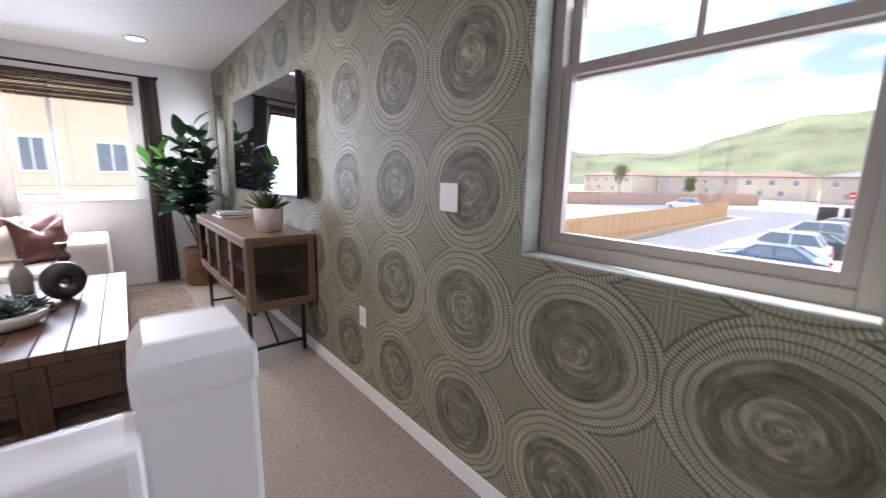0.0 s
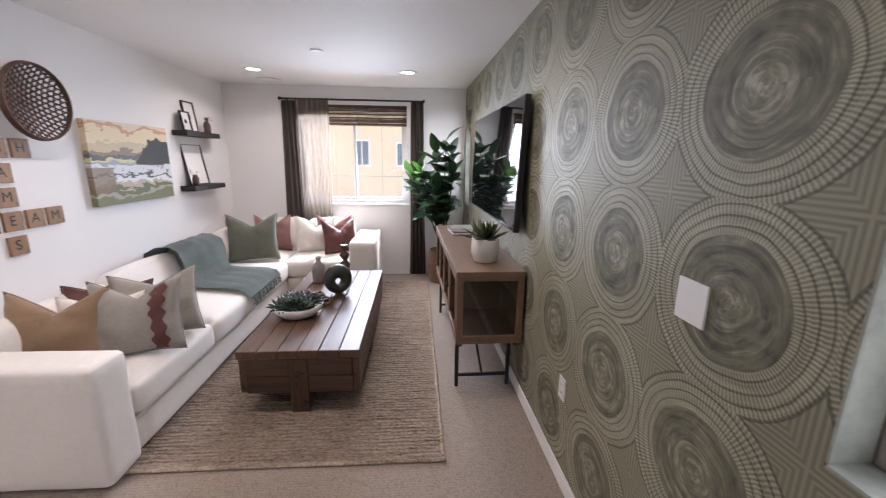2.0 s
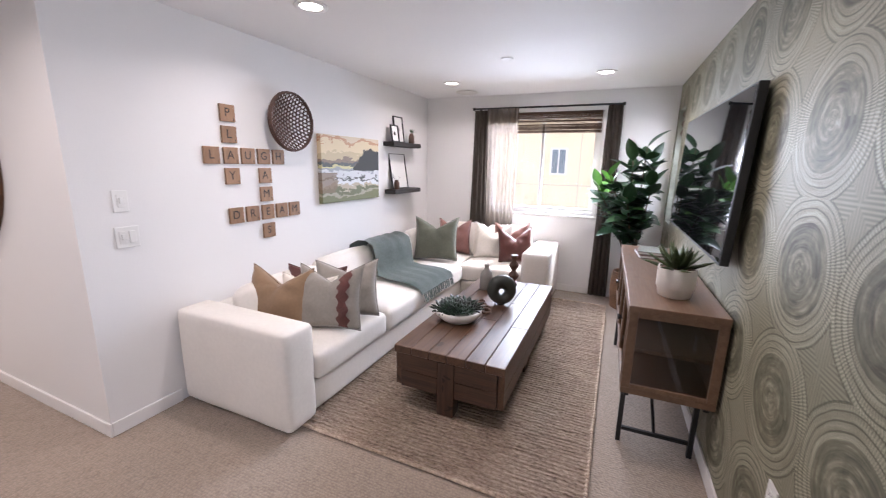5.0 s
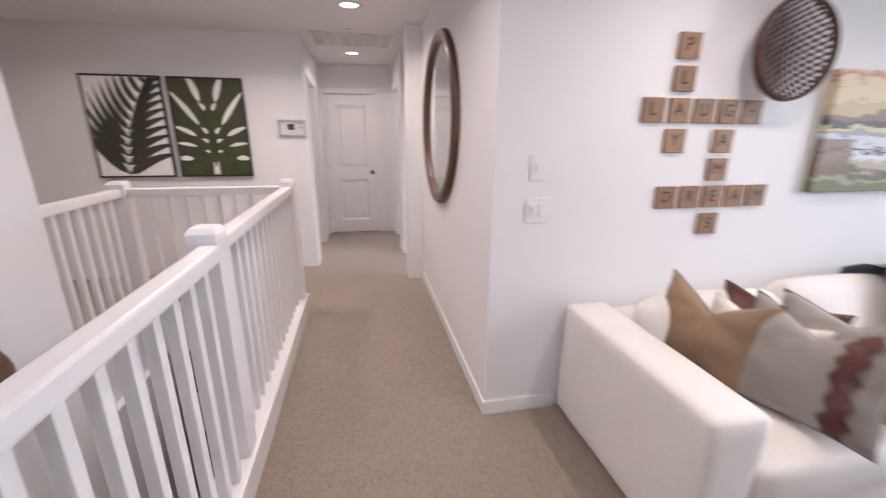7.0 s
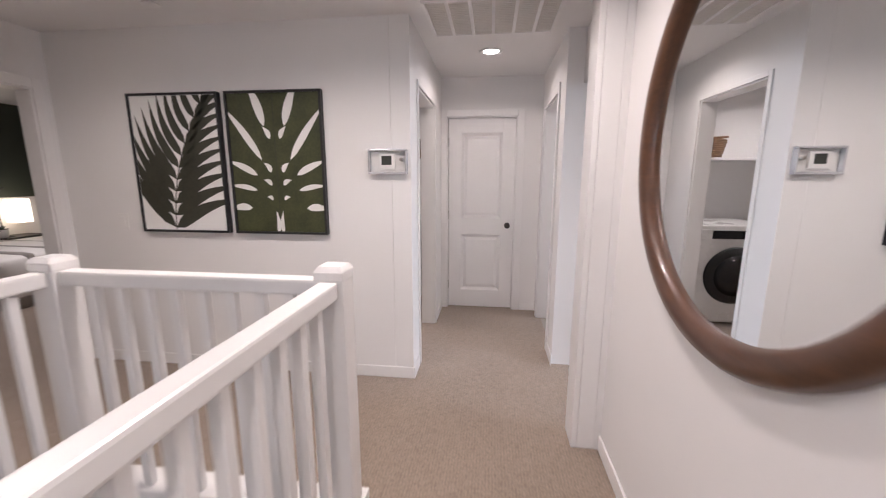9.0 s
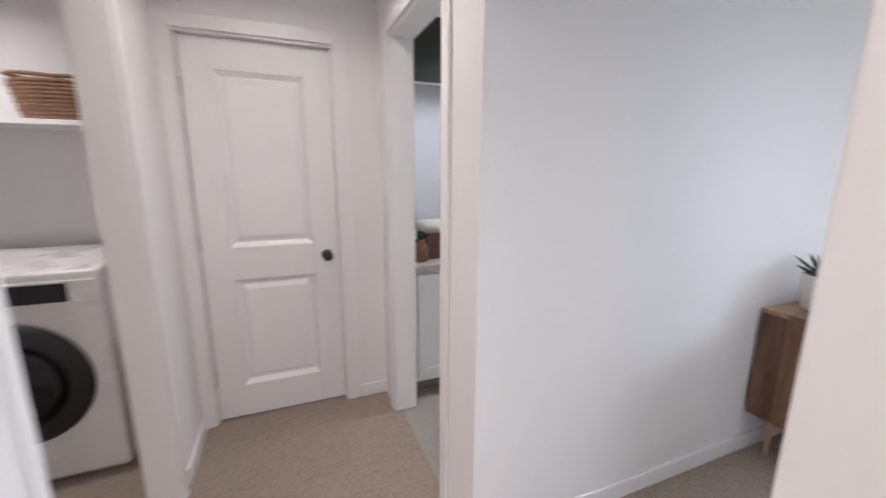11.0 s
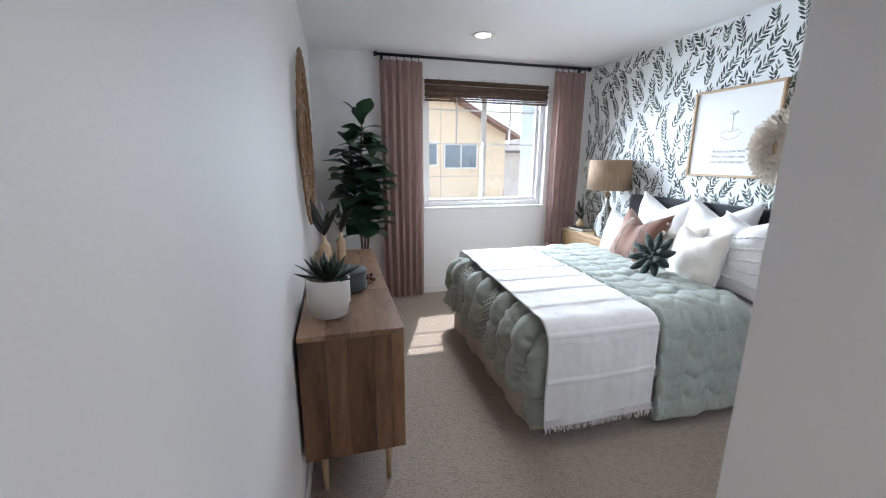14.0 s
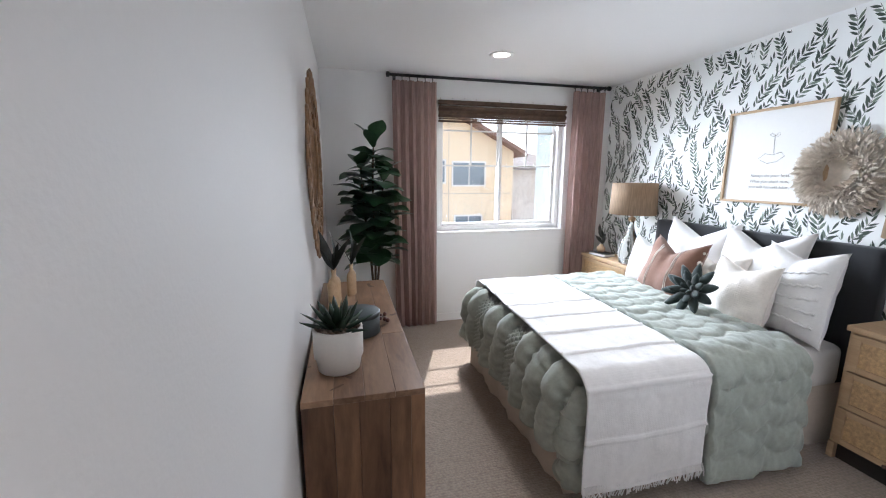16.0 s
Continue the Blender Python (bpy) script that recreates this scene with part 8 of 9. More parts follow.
# woven sunburst mirror on the west wall (x = -5.29, facing +x)
sm = thing("rattan_mirror", "round mirror in a wide looped rattan frame", "mirror", pose(-5.268, 4.21, 1.53, 0, 90, 0))
M_RATTAN = plain("brown_rattan", (0.24, 0.13, 0.06), 0.55, var=0.25, scale=20, fine=90, bump=0.2)
bm = bmesh.new()
lathe(bm, [(0.185, 0.012), (0.001, 0.0125)], 40)
part("mirror_glass", bm, M_MIRROR, sm, "small round mirror")
bm = bmesh.new()
for rr, zz in ((0.19, 0.016), (0.205, 0.024), (0.19, 0.032)):
    tube(bm, [(rr * math.cos(2 * math.pi * k / 48), rr * math.sin(2 * math.pi * k / 48), zz) for k in range(49)], 0.009, 6)
part("inner_ring", bm, M_RATTAN, sm, smooth=True)
for tier, (r0, r1, cnt) in enumerate(((0.205, 0.315, 22), (0.29, 0.405, 26), (0.375, 0.485, 30))):
    for k in range(cnt):
        a = 2 * math.pi * (k + 0.5 * (tier % 2)) / cnt
        rm, rl, wl2 = (r0 + r1) / 2, (r1 - r0) / 2, math.pi * (r0 + r1) / 2 / cnt * 0.95
        bm = bmesh.new()
        tube(bm, [((rm + rl * math.cos(b2)) * math.cos(a) - wl2 * math.sin(b2) * math.sin(a), (rm + rl * math.cos(b2)) * math.sin(a) + wl2 * math.sin(b2) * math.cos(a), 0.018 + 0.008 * tier) for b2 in [2 * math.pi * j / 12 for j in range(13)]], 0.0065, 5)
        part("rattan_loop", bm, M_RATTAN, sm, smooth=True)

# fiddle-leaf plant in a seagrass basket
basket_pot("tan seagrass plant basket beside the dresser", pose(-4.87, 5.33, 0.001), 0.15, 0.36, M_SEAGRASS)
fid = thing("fiddle_leaf_plant", "dense fiddle-leaf plant with broad dark leaves", "plant", pose(-4.87, 5.33, 0.32))
leaf_fid = leaf_mesh("leaf", 0.31, 0.235, M_LEAF, 0.18, 0.30, 7, 1.05, 0.28)
rng = random.Random(31)
for si, (dx, dy, top_z) in enumerate(((0.02, -0.02, 1.44), (-0.05, 0.03, 1.26), (0.08, 0.02, 1.18))):
    bm = bmesh.new()
    curve = [Vector((dx * f * 1.5 + 0.01 * math.sin(f * 6), dy * f * 1.5, top_z * f)) for f in [k / 10 for k in range(11)]]
    tube(bm, curve, 0.012, 7, 0.006)
    part("trunk", bm, M_STEM, fid, smooth=True)
    nl = (66, 48, 42)[si]
    for k in range(nl):
        f = 0.33 + 0.67 * k / (nl - 1)
        p = curve[min(10, int(f * 10))].lerp(curve[min(10, int(f * 10) + 1)], f * 10 - int(f * 10))
        a = k * 2.4 + si * 1.1
        el = rng.uniform(0.0, 0.55) if k < nl - 4 else rng.uniform(0.9, 1.3)
        d = Vector((math.cos(a) * math.cos(el), math.sin(a) * math.cos(el), math.sin(el)))
        s = rng.uniform(0.72, 1.0) * (1.0 if f < 0.85 else 0.75)
        end = fid.matrix_basis @ (p + d * 0.27 * s)
        if end.x < -5.24:
            d.x = abs(d.x) * 0.6
        if end.y > 5.58:
            d.y = -abs(d.y)
        shared("leaf", leaf_fid, fid, rot_to(p, d, rng.uniform(-20, 20), s))

r2 = rod("black metal curtain rod above the bedroom window", -4.66, -2.44, 5.63, 2.375, 0.013)
rod_rings(r2, [-4.62, -4.55, -4.48, -4.41, -4.34, -4.27, -2.81, -2.74, -2.67, -2.60, -2.53, -2.47], 5.63, 2.375)
curtain("curtain", "dusty pink linen drape hanging to the floor", -4.645, -4.235, 0.015, 2.33, 5.625, 6, 0.035, M_PINK)
curtain("curtain", "dusty pink linen drape hanging to the floor", -2.83, -2.47, 0.015, 2.33, 5.625, 5, 0.035, M_PINK)
woven_shade("brown woven reed shade folded at the bedroom window", -4.195, -2.845, 2.0, 2.225, 5.745, 4, None, 0.006, 0.0044)


# ---- outdoors ----
M_DIRT = plain("dry_ground", (0.36, 0.29, 0.21), 0.95, var=0.18, scale=0.08, fine=3, bump=0.3)
M_ASPHALT = plain("grey_asphalt", (0.16, 0.165, 0.18), 0.9, var=0.12, scale=0.4, fine=20, bump=0.2)
M_CONC = plain("pale_concrete", (0.50, 0.48, 0.45), 0.85, var=0.08, scale=0.5, fine=12, bump=0.1)
M_MULCH = plain("reddish_mulch", (0.20, 0.12, 0.08), 0.95, var=0.3, scale=5, fine=40, bump=0.5)
M_FENCE = wood("new_cedar_fence", (0.42, 0.24, 0.10), (0.62, 0.40, 0.20), "Z", 0.8, 6, 0.1)
M_BLOCKW = plain("tan_block_wall", (0.42, 0.29, 0.22), 0.9, var=0.12, scale=1.5, fine=15, bump=0.2)
M_PEACH = plain("peach_stucco", (0.82, 0.69, 0.50), 0.9, var=0.05, scale=0.6, fine=30, bump=0.2)
M_STUCCO = plain("cream_stucco", (0.58, 0.52, 0.43), 0.9, var=0.06, scale=0.6, fine=30, bump=0.2)
M_STUCCO2 = plain("grey_tan_stucco", (0.44, 0.40, 0.35), 0.9, var=0.06, scale=0.6, fine=30, bump=0.2)
M_ROOF = plain("terracotta_roof_tile", (0.24, 0.15, 0.12), 0.85, var=0.2, scale=2, fine=14, bump=0.4)
M_ROOFG = plain("grey_roof_tile", (0.19, 0.17, 0.165), 0.85, var=0.2, scale=2, fine=14, bump=0.4)
M_HILL = plain("green_hillside", (0.125, 0.145, 0.070), 0.95, var=0.5, scale=0.02, fine=0.25, bump=0.3)
# Blue-grey base colour carries part of the sky's reflection in the glass.
M_DARKGL = plain("sky_tinted_window_glass", (0.16, 0.21, 0.25), 0.08, var=0.1, bump=0.0)
M_TYRE = plain("black_rubber", (0.015, 0.015, 0.016), 0.8, bump=0.1)
M_BUSH = plain("light_green_shrub", (0.14, 0.20, 0.04), 0.7, var=0.35, scale=8, fine=30, bump=0.2)
M_TREE = plain("tree_foliage", (0.10, 0.15, 0.04), 0.7, var=0.35, scale=2, fine=12, bump=0.2)
M_REDF = plain("red_flower", (0.55, 0.03, 0.03), 0.6, var=0.2, bump=0.1)

gr = block("ground", -900, -900, GROUND - 0.5, 1500, 1500, GROUND, M_DIRT)
tagged(gr, "dry sandy ground reaching to the hills", "ground", kind="structure")


def slab(name, label, x0, y0, x1, y1, z, material, cat, rz=0.0):
    ob = block(name, x0, y0, GROUND - 0.2, x1, y1, GROUND + z, material)
    return tagged(ob, label, cat, kind="structure")


slab("road", "grey asphalt street beside the parked cars", 18.0, 8.4, 60.0, 13.2, 0.01, M_ASPHALT, "road")
slab("road", "grey asphalt cross street in front of the houses", 60.004, -60, 76.0, 120, 0.012, M_ASPHALT, "road")
slab("pavement", "pale concrete pavement along the street", 14.0, 7.0, 60.0, 8.396, 0.12, M_CONC, "pavement")
slab("road", "asphalt parking lane beside the house", 1.6, -30, 10.6, 8.3, 0.008, M_ASPHALT, "road")
slab("pavement", "pale concrete parking court", 19.2, -12, 59.9, 6.996, 0.02, M_CONC, "pavement")
slab("planting_bed", "mulched planting bed with shrubs", 10.604, -12, 18.2, 6.99, 0.06, M_MULCH, "planting bed")

# cedar fence along the street
fence = thing("cedar_fence", "long new cedar board fence across the street", "fence", pose(0, 0, 0))
fb = bmesh.new()
box(fb, -0.235, -0.012, 0.03, 0.235, 0.012, 1.85)
fb_me = bpy.data.meshes.new("board")
fb.to_mesh(fb_me)
fb.free()
fb_me.materials.append(M_FENCE)
fx0, fy0, fx1, fy1 = 16.0, 13.3, 58.0, 15.6
fa = math.degrees(math.atan2(fy1 - fy0, fx1 - fx0))
for k in range(90):
    f = (k + 0.5) / 90
    shared("board", fb_me, fence, pose(fx0 + (fx1 - fx0) * f, fy0 + (fy1 - fy0) * f, GROUND, 0, 0, fa))
for z in (0.35, 1.55):
    ob = block("rail", 0, -0.05, z, math.hypot(fx1 - fx0, fy1 - fy0), -0.013, z + 0.09, M_FENCE, fence)
    ob.matrix_basis = pose(fx0, fy0, GROUND, 0, 0, fa)


def garden_wall(label, x0, y0, x1, y1, h):
    th = thing("garden_wall", label, "wall", pose(x0, y0, GROUND, 0, 0, math.degrees(math.atan2(y1 - y0, x1 - x0))))
    ln = math.hypot(x1 - x0, y1 - y0)
    rows = int(h / 0.2)
    n = max(2, int(ln / 0.8))
    for r in range(rows):
        block("block_course", 0, -0.095, r * 0.2, ln, 0.095, r * 0.2 + 0.193, M_BLOCKW, th, 0.004, seg=1)
    block("coping", -0.03, -0.12, rows * 0.2, ln + 0.03, 0.12, rows * 0.2 + 0.06, M_BLOCKW, th, 0.008, seg=1)
    block("pilaster", -0.2, -0.2, 0, 0.2, 0.2, h + 0.12, M_BLOCKW, th, 0.01, seg=1)
    return th


garden_wall("low tan block wall in front of the parked cars", 12.8, 4.7, 13.5, -9.0, 1.3)
garden_wall("long tan block wall behind the empty lot", 64.0, 36.0, 92.0, 20.0, 2.0)
garden_wall("long tan block wall behind the empty lot", 40.0, 52.0, 64.0, 36.2, 2.0)

wheel_bm = bmesh.new()
lathe(wheel_bm, [(0.20, -0.09), (0.30, -0.10), (0.33, -0.07), (0.33, 0.07), (0.30, 0.10), (0.20, 0.09)], 24, axis="Y")
tyre_me = bpy.data.meshes.new("tyre")
bmesh.ops.recalc_face_normals(wheel_bm, faces=wheel_bm.faces[:])
wheel_bm.to_mesh(tyre_me)
wheel_bm.free()
tyre_me.materials.append(M_TYRE)
rim_bm = bmesh.new()
lathe(rim_bm, [(0.205, -0.085), (0.18, -0.10), (0.05, -0.08), (0.001, -0.085)], 20, axis="Y")
lathe(rim_bm, [(0.205, 0.085), (0.18, 0.10), (0.05, 0.08), (0.001, 0.085)], 20, axis="Y")
rim_me = bpy.data.meshes.new("rim")
rim_bm.to_mesh(rim_me)
rim_bm.free()
rim_me.materials.append(M_STEEL)


def car(label, m, paint, suv=False):
    """A parked car, its nose towards +x, wheels on z=0."""
    th = thing("car", label, "car", m)
    k = 1.14 if suv else 1.0
    prof = [(-2.22, 0.35), (-2.25, 0.62), (-2.15, 0.92 * k), (-1.6, 0.98 * k), (0.75, 0.98 * k), (1.5, 0.90 * k), (2.05, 0.76 * k), (2.24, 0.58), (2.20, 0.32), (1.85, 0.22), (-1.9, 0.22)]
    bm = bmesh.new()
    rows = []
    for y, s in ((-0.88, 0.95), (-0.90, 1.0), (-0.70, 1.02), (0.70, 1.02), (0.90, 1.0), (0.88, 0.95)):
        rows.append([bm.verts.new((x * (1 if abs(y) < 0.8 else 0.985), y, 0.22 + (z - 0.22) * (s if abs(y) > 0.8 else 1.03))) for x, z in prof])
    for a, b2 in zip(rows, rows[1:]):
        for i in range(len(prof)):
            bm.faces.new((a[i], a[(i + 1) % len(prof)], b2[(i + 1) % len(prof)], b2[i]))
    bm.faces.new(rows[0])
    bm.faces.new(rows[-1])
    body = part("body", bm, paint, th, smooth=False)
    z0, z1 = 0.95 * k, (1.44 if not suv else 1.72)
    xs = [(-1.95 if suv else -1.75, -1.55 if suv else -1.05), (0.95, 0.25)]
    bm = bmesh.new()
    lo = [bm.verts.new((x, y, z0)) for x, y in ((xs[0][0], -0.80), (xs[1][0], -0.80), (xs[1][0], 0.80), (xs[0][0], 0.80))]
    hi = [bm.verts.new((x, y, z1 - 0.05)) for x, y in ((xs[0][1], -0.62), (xs[1][1], -0.62), (xs[1][1], 0.62), (xs[0][1], 0.62))]
    for i in range(4):
        bm.faces.new((lo[i], lo[(i + 1) % 4], hi[(i + 1) % 4], hi[i]))
    bm.faces.new(hi)
    part("cabin_glass", bm, M_DARKGL, th, "dark tinted glass")
    block("roof", xs[0][1] - 0.05, -0.64, z1 - 0.055, xs[1][1] + 0.05, 0.64, z1, paint, th, 0.025)
    for s in (-1, 1):
        for a, c in ((xs[0][0], xs[0][1]), ((xs[0][1] + xs[1][1]) / 2, (xs[0][1] + xs[1][1]) / 2), (xs[1][0], xs[1][1])):
            bm = bmesh.new()
            tube(bm, [(a, 0.805 * s, z0), (c, 0.63 * s, z1 - 0.04)], 0.035, 6)
            part("pillar", bm, paint, th)
        bm = bmesh.new()
        box(bm, 0.62, 0.90 * s - 0.08, z0 + 0.02, 0.80, 0.90 * s + 0.10, z0 + 0.15, 0.02)
        part("door_mirror", bm, paint, th)
        for x in (-1.35, 1.38):
            shared("tyre", tyre_me, th, pose(x, 0.80 * s, 0.331))
            shared("rim", rim_me, th, pose(x, 0.80 * s, 0.331))
        block("headlight", 2.02, 0.52 * s - 0.17, 0.60, 2.20, 0.52 * s + 0.17, 0.74, M_STEEL, th, 0.02, "clear headlight")
        block("tail_light", -2.27, 0.62 * s - 0.15, 0.70, -2.17, 0.62 * s + 0.15, 0.84, M_REDF, th, 0.02, "red tail light")
    block("bumper", 2.16, -0.7, 0.28, 2.27, 0.7, 0.46, M_TYRE, th, 0.02)
    return th


M_CARRED = plain("red_car_paint", (0.58, 0.015, 0.03), 0.25, var=0.02, bump=0.0, coat=0.6)
M_CARBLUE = plain("steel_blue_car_paint", (0.08, 0.13, 0.22), 0.25, 0.3, var=0.02, bump=0.0, coat=0.6)
M_CARWHITE = plain("white_car_paint", (0.72, 0.73, 0.75), 0.25, var=0.01, bump=0.0, coat=0.6)
M_CARDARK = plain("charcoal_car_paint", (0.03, 0.035, 0.045), 0.25, 0.3, var=0.02, bump=0.0, coat=0.6)
M_CARSILV = plain("silver_car_paint", (0.36, 0.38, 0.41), 0.3, 0.4, var=0.02, bump=0.0, coat=0.6)
car("bright red hatchback parked on the street", pose(8.55, 5.75, GROUND + 0.008, 0, 0, -80), M_CARRED)
car("parked white car beyond the planting bed", pose(16.2, 4.6, GROUND + 0.06, 0, 0, 100), M_CARWHITE)
for x, y, mt, suv, lb in ((23.0, 4.6, M_CARBLUE, False, "steel-blue sedan parked in the car park"), (27.0, 5.0, M_CARWHITE, True, "white sport utility car parked in the car park"), (31.5, 4.6, M_CARDARK, False, "charcoal sedan parked in the car park"),
                          (36.0, 5.0, M_CARSILV, True, "silver sport utility car parked in the car park"), (41.0, 4.8, M_CARWHITE, False, "white sedan parked in the car park"), (46.0, 4.8, M_CARSILV, False, "silver sedan parked in the car park")):
    car(lb, pose(x, y, GROUND + 0.02, 0, 0, 92), mt, suv)
car("white van beyond the fence", pose(66.0, 23.5, GROUND + 0.012, 0, 0, 92), M_CARWHITE, True)
for k in range(2):
    bn = thing("utility_cabinet", "dark utility cabinet at the end of the car park", "cabinet", pose(56.0, 6.4 - 1.9 * k, GROUND + 0.02))
    block("body", -0.4, -0.75, 0, 0.4, 0.75, 1.9, M_CARDARK, bn, 0.03)
    block("door", -0.42, -0.65, 0.15, -0.401, 0.65, 1.75, M_TYRE, bn)
stop = thing("stop_sign", "red octagonal stop sign on a post", "road sign", pose(84.0, 7.2, GROUND))
bm = bmesh.new()
lathe(bm, [(0.04, 0), (0.04, 2.6)], 8)
part("post", bm, M_STEEL, stop)
bm = bmesh.new()
lathe(bm, [(0.55, -0.02), (0.55, 0.02)], 8, (-0.06, 0, 2.6), "X")
part("sign_plate", bm, M_REDF, stop)
block("sign_bar", -0.09, -0.35, 2.5, -0.081, 0.35, 2.7, M_PAPERW, stop)
pole = thing("sign_post", "slim steel street sign post", "post", pose(13.2, 9.2, GROUND))
bm = bmesh.new()
lathe(bm, [(0.03, 0), (0.03, 2.3)], 8)
part("post", bm, M_STEEL, pole)
block("sign_plate", -0.02, -0.2, 1.9, -0.005, 0.2, 2.3, M_STEEL, pole)


# shrubs: clumps of small leaves
def clump(bm, c, r, n, size, rng, squash=0.8):
    for k in range(n):
        d = Vector((rng.gauss(0, 1), rng.gauss(0, 1), rng.gauss(0, 1) * squash)).normalized() * r * rng.uniform(0.55, 1.05)
        p = Vector(c) + d
        a, b2 = Vector((rng.gauss(0, 1), rng.gauss(0, 1), rng.gauss(0, 1))).normalized(), d.normalized()
        s = a.cross(b2).normalized() * size
        u = (b2 + 0.6 * a).normalized() * size * 1.5
        vs = [bm.verts.new(p - s * 0.5), bm.verts.new(p + u * 0.5 - s * 0.3), bm.verts.new(p + u), bm.verts.new(p + s * 0.5 + u * 0.4)]
        bm.faces.new(vs)


def shrub(label, x, y, h, material, seed, flowers=False):
    th = thing("shrub", label, "shrub", pose(x, y, GROUND + 0.06))
    rng = random.Random(seed)
    bm = bmesh.new()
    for k in range(9):
        a, r = k * 2.4, 0.28 * h * math.sqrt(k / 9)
        clump(bm, (r * math.cos(a), r * math.sin(a), h * (0.35 + 0.35 * rng.random())), h * 0.34, 130, 0.045, rng)
    part("foliage", bm, material, th, smooth=False)
    bm = bmesh.new()
    for k in range(5):
        tube(bm, [(0, 0, 0), (0.12 * h * math.cos(k * 1.3), 0.12 * h * math.sin(k * 1.3), h * 0.5)], 0.012, 5)
    part("stems", bm, M_STEM, th)
    if flowers:
        bm = bmesh.new()
        for k in range(10):
            clump(bm, (rng.uniform(-0.3, 0.3), rng.uniform(-0.3, 0.3), h * 0.95), 0.06, 8, 0.05, rng)
        part("flowers", bm, M_REDF, th, "red flowers")


for k, (x, y, h) in enumerate(((11.6, 7.2, 1.0), (12.2, 6.1, 0.9), (12.1, 3.2, 1.0), (13.4, 6.3, 0.8), (11.9, 2.0, 1.0), (12.2, 0.6, 0.9), (14.2, 2.2, 1.0), (12.0, -0.8, 0.9), (14.6, 5.6, 0.8), (15.8, 2.8, 0.9), (16.9, 3.6, 0.8), (16.4, 1.2, 0.9), (12.5, -2.2, 0.9))):
    shrub("light green shrub in the mulched bed", x, y, h, M_BUSH, 40 + k, k == 0)


def house(name, label, x, y, rz, w, d, h, stucco, roof, wins, garage=0, over=0.5, rise=1.7):
    """A two-storey house: walls, hipped roof, windows with frames; its front is the local -y side."""
    th = thing(name, label, "house", pose(x, y, GROUND, 0, 0, rz))
    block("wall", -w / 2, -d / 2, 0, w / 2, d / 2, h, stucco, th)
    bm = bmesh.new()
    o = over
    base = [bm.verts.new(p) for p in ((-w / 2 - o, -d / 2 - o, h), (w / 2 + o, -d / 2 - o, h), (w / 2 + o, d / 2 + o, h), (-w / 2 - o, d / 2 + o, h))]
    base2 = [bm.verts.new(v.co + Vector((0, 0, 0.18))) for v in base]
    e = min(d / 2, w / 2 - 0.5)
    top2 = [bm.verts.new((-w / 2 + e, 0, h + rise)), bm.verts.new((w / 2 - e, 0, h + rise))]
    for i in range(4):
        bm.faces.new((base[i], base[(i + 1) % 4], base2[(i + 1) % 4], base2[i]))
    bm.faces.new((base2[0], base2[1], top2[1], top2[0]))
    bm.faces.new((base2[1], base2[2], top2[1]))
    bm.faces.new((base2[2], base2[3], top2[0], top2[1]))
    bm.faces.new((base2[3], base2[0], top2[0]))
    bm.faces.new(base[::-1])
    part("roof", bm, roof, th)
    for wx, wz, ww, wh in wins:
        win = block("window", wx - ww / 2 - 0.08, -d / 2 - 0.05, wz - 0.08, wx + ww / 2 + 0.08, -d / 2 - 0.005, wz + wh + 0.08, M_VINYLW, th)
        block("pane", wx - ww / 2, -d / 2 - 0.06, wz, wx + ww / 2, -d / 2 - 0.052, wz + wh, M_DARKGL, win)
        block("muntin", wx - 0.025, -d / 2 - 0.07, wz, wx + 0.025, -d / 2 - 0.061, wz + wh, M_VINYLW, win)
    for g in range(garage):
        gx = w / 2 - 2.2 - g * 3.2
        gd = block("garage_door", gx - 1.25, -d / 2 - 0.04, 0, gx + 1.25, -d / 2 - 0.005, 2.2, M_CONC, th)
        for k in range(3):
            block("panel_joint", gx - 1.25, -d / 2 - 0.05, 0.52 + 0.55 * k, gx + 1.25, -d / 2 - 0.041, 0.56 + 0.55 * k, M_GREYCER, gd)
    return th


def win_row(w, n, z, ww=1.1, wh=1.25):
    return [(-w / 2 + w * (k + 0.5) / n, z, ww, wh) for k in range(n)]


for k, (x, y, rz, w, mt, rf, gg) in enumerate(((128, 96, 236, 24, M_STUCCO, M_ROOF, 0), (137, 70, 248, 24, M_STUCCO, M_ROOF, 0), (139, 44, 262, 22, M_STUCCO2, M_ROOF, 0), (131, 25, 268, 14, M_STUCCO, M_ROOF, 2), (122, 9, 272, 12, M_STUCCO2, M_ROOFG, 1), (112, -8, 276, 15, M_STUCCO2, M_ROOFG, 1), (100, -28, 284, 16, M_STUCCO, M_ROOF, 1))):
    house("house", "two-storey stucco house with a tiled hip roof across the street", x, y, rz, w, 11, 5.6, mt, rf, win_row(w, max(3, int(w / 4.5)), 3.6) + win_row(w * 0.6, 2, 1.0), gg)

# neighbour to the north, close behind the living-room and bedroom windows
nb = thing("neighbour_house", "peach stucco neighbouring house with a sloping roof", "house", pose(0, 0, 0))
bm = bmesh.new()
out = [(-18.0, GROUND), (4.3, GROUND), (4.3, 2.9), (0.8, 4.7), (-18.0, 4.7)]
fr2 = [bm.verts.new((x, 23.0, z)) for x, z in out]
bk3 = [bm.verts.new((x, 33.0, z)) for x, z in out]
bm.faces.new(fr2)
bm.faces.new(bk3)
for i in range(5):
    bm.faces.new((fr2[i], fr2[(i + 1) % 5], bk3[(i + 1) % 5], bk3[i]))
part("wall", bm, M_PEACH, nb)
bm = bmesh.new()
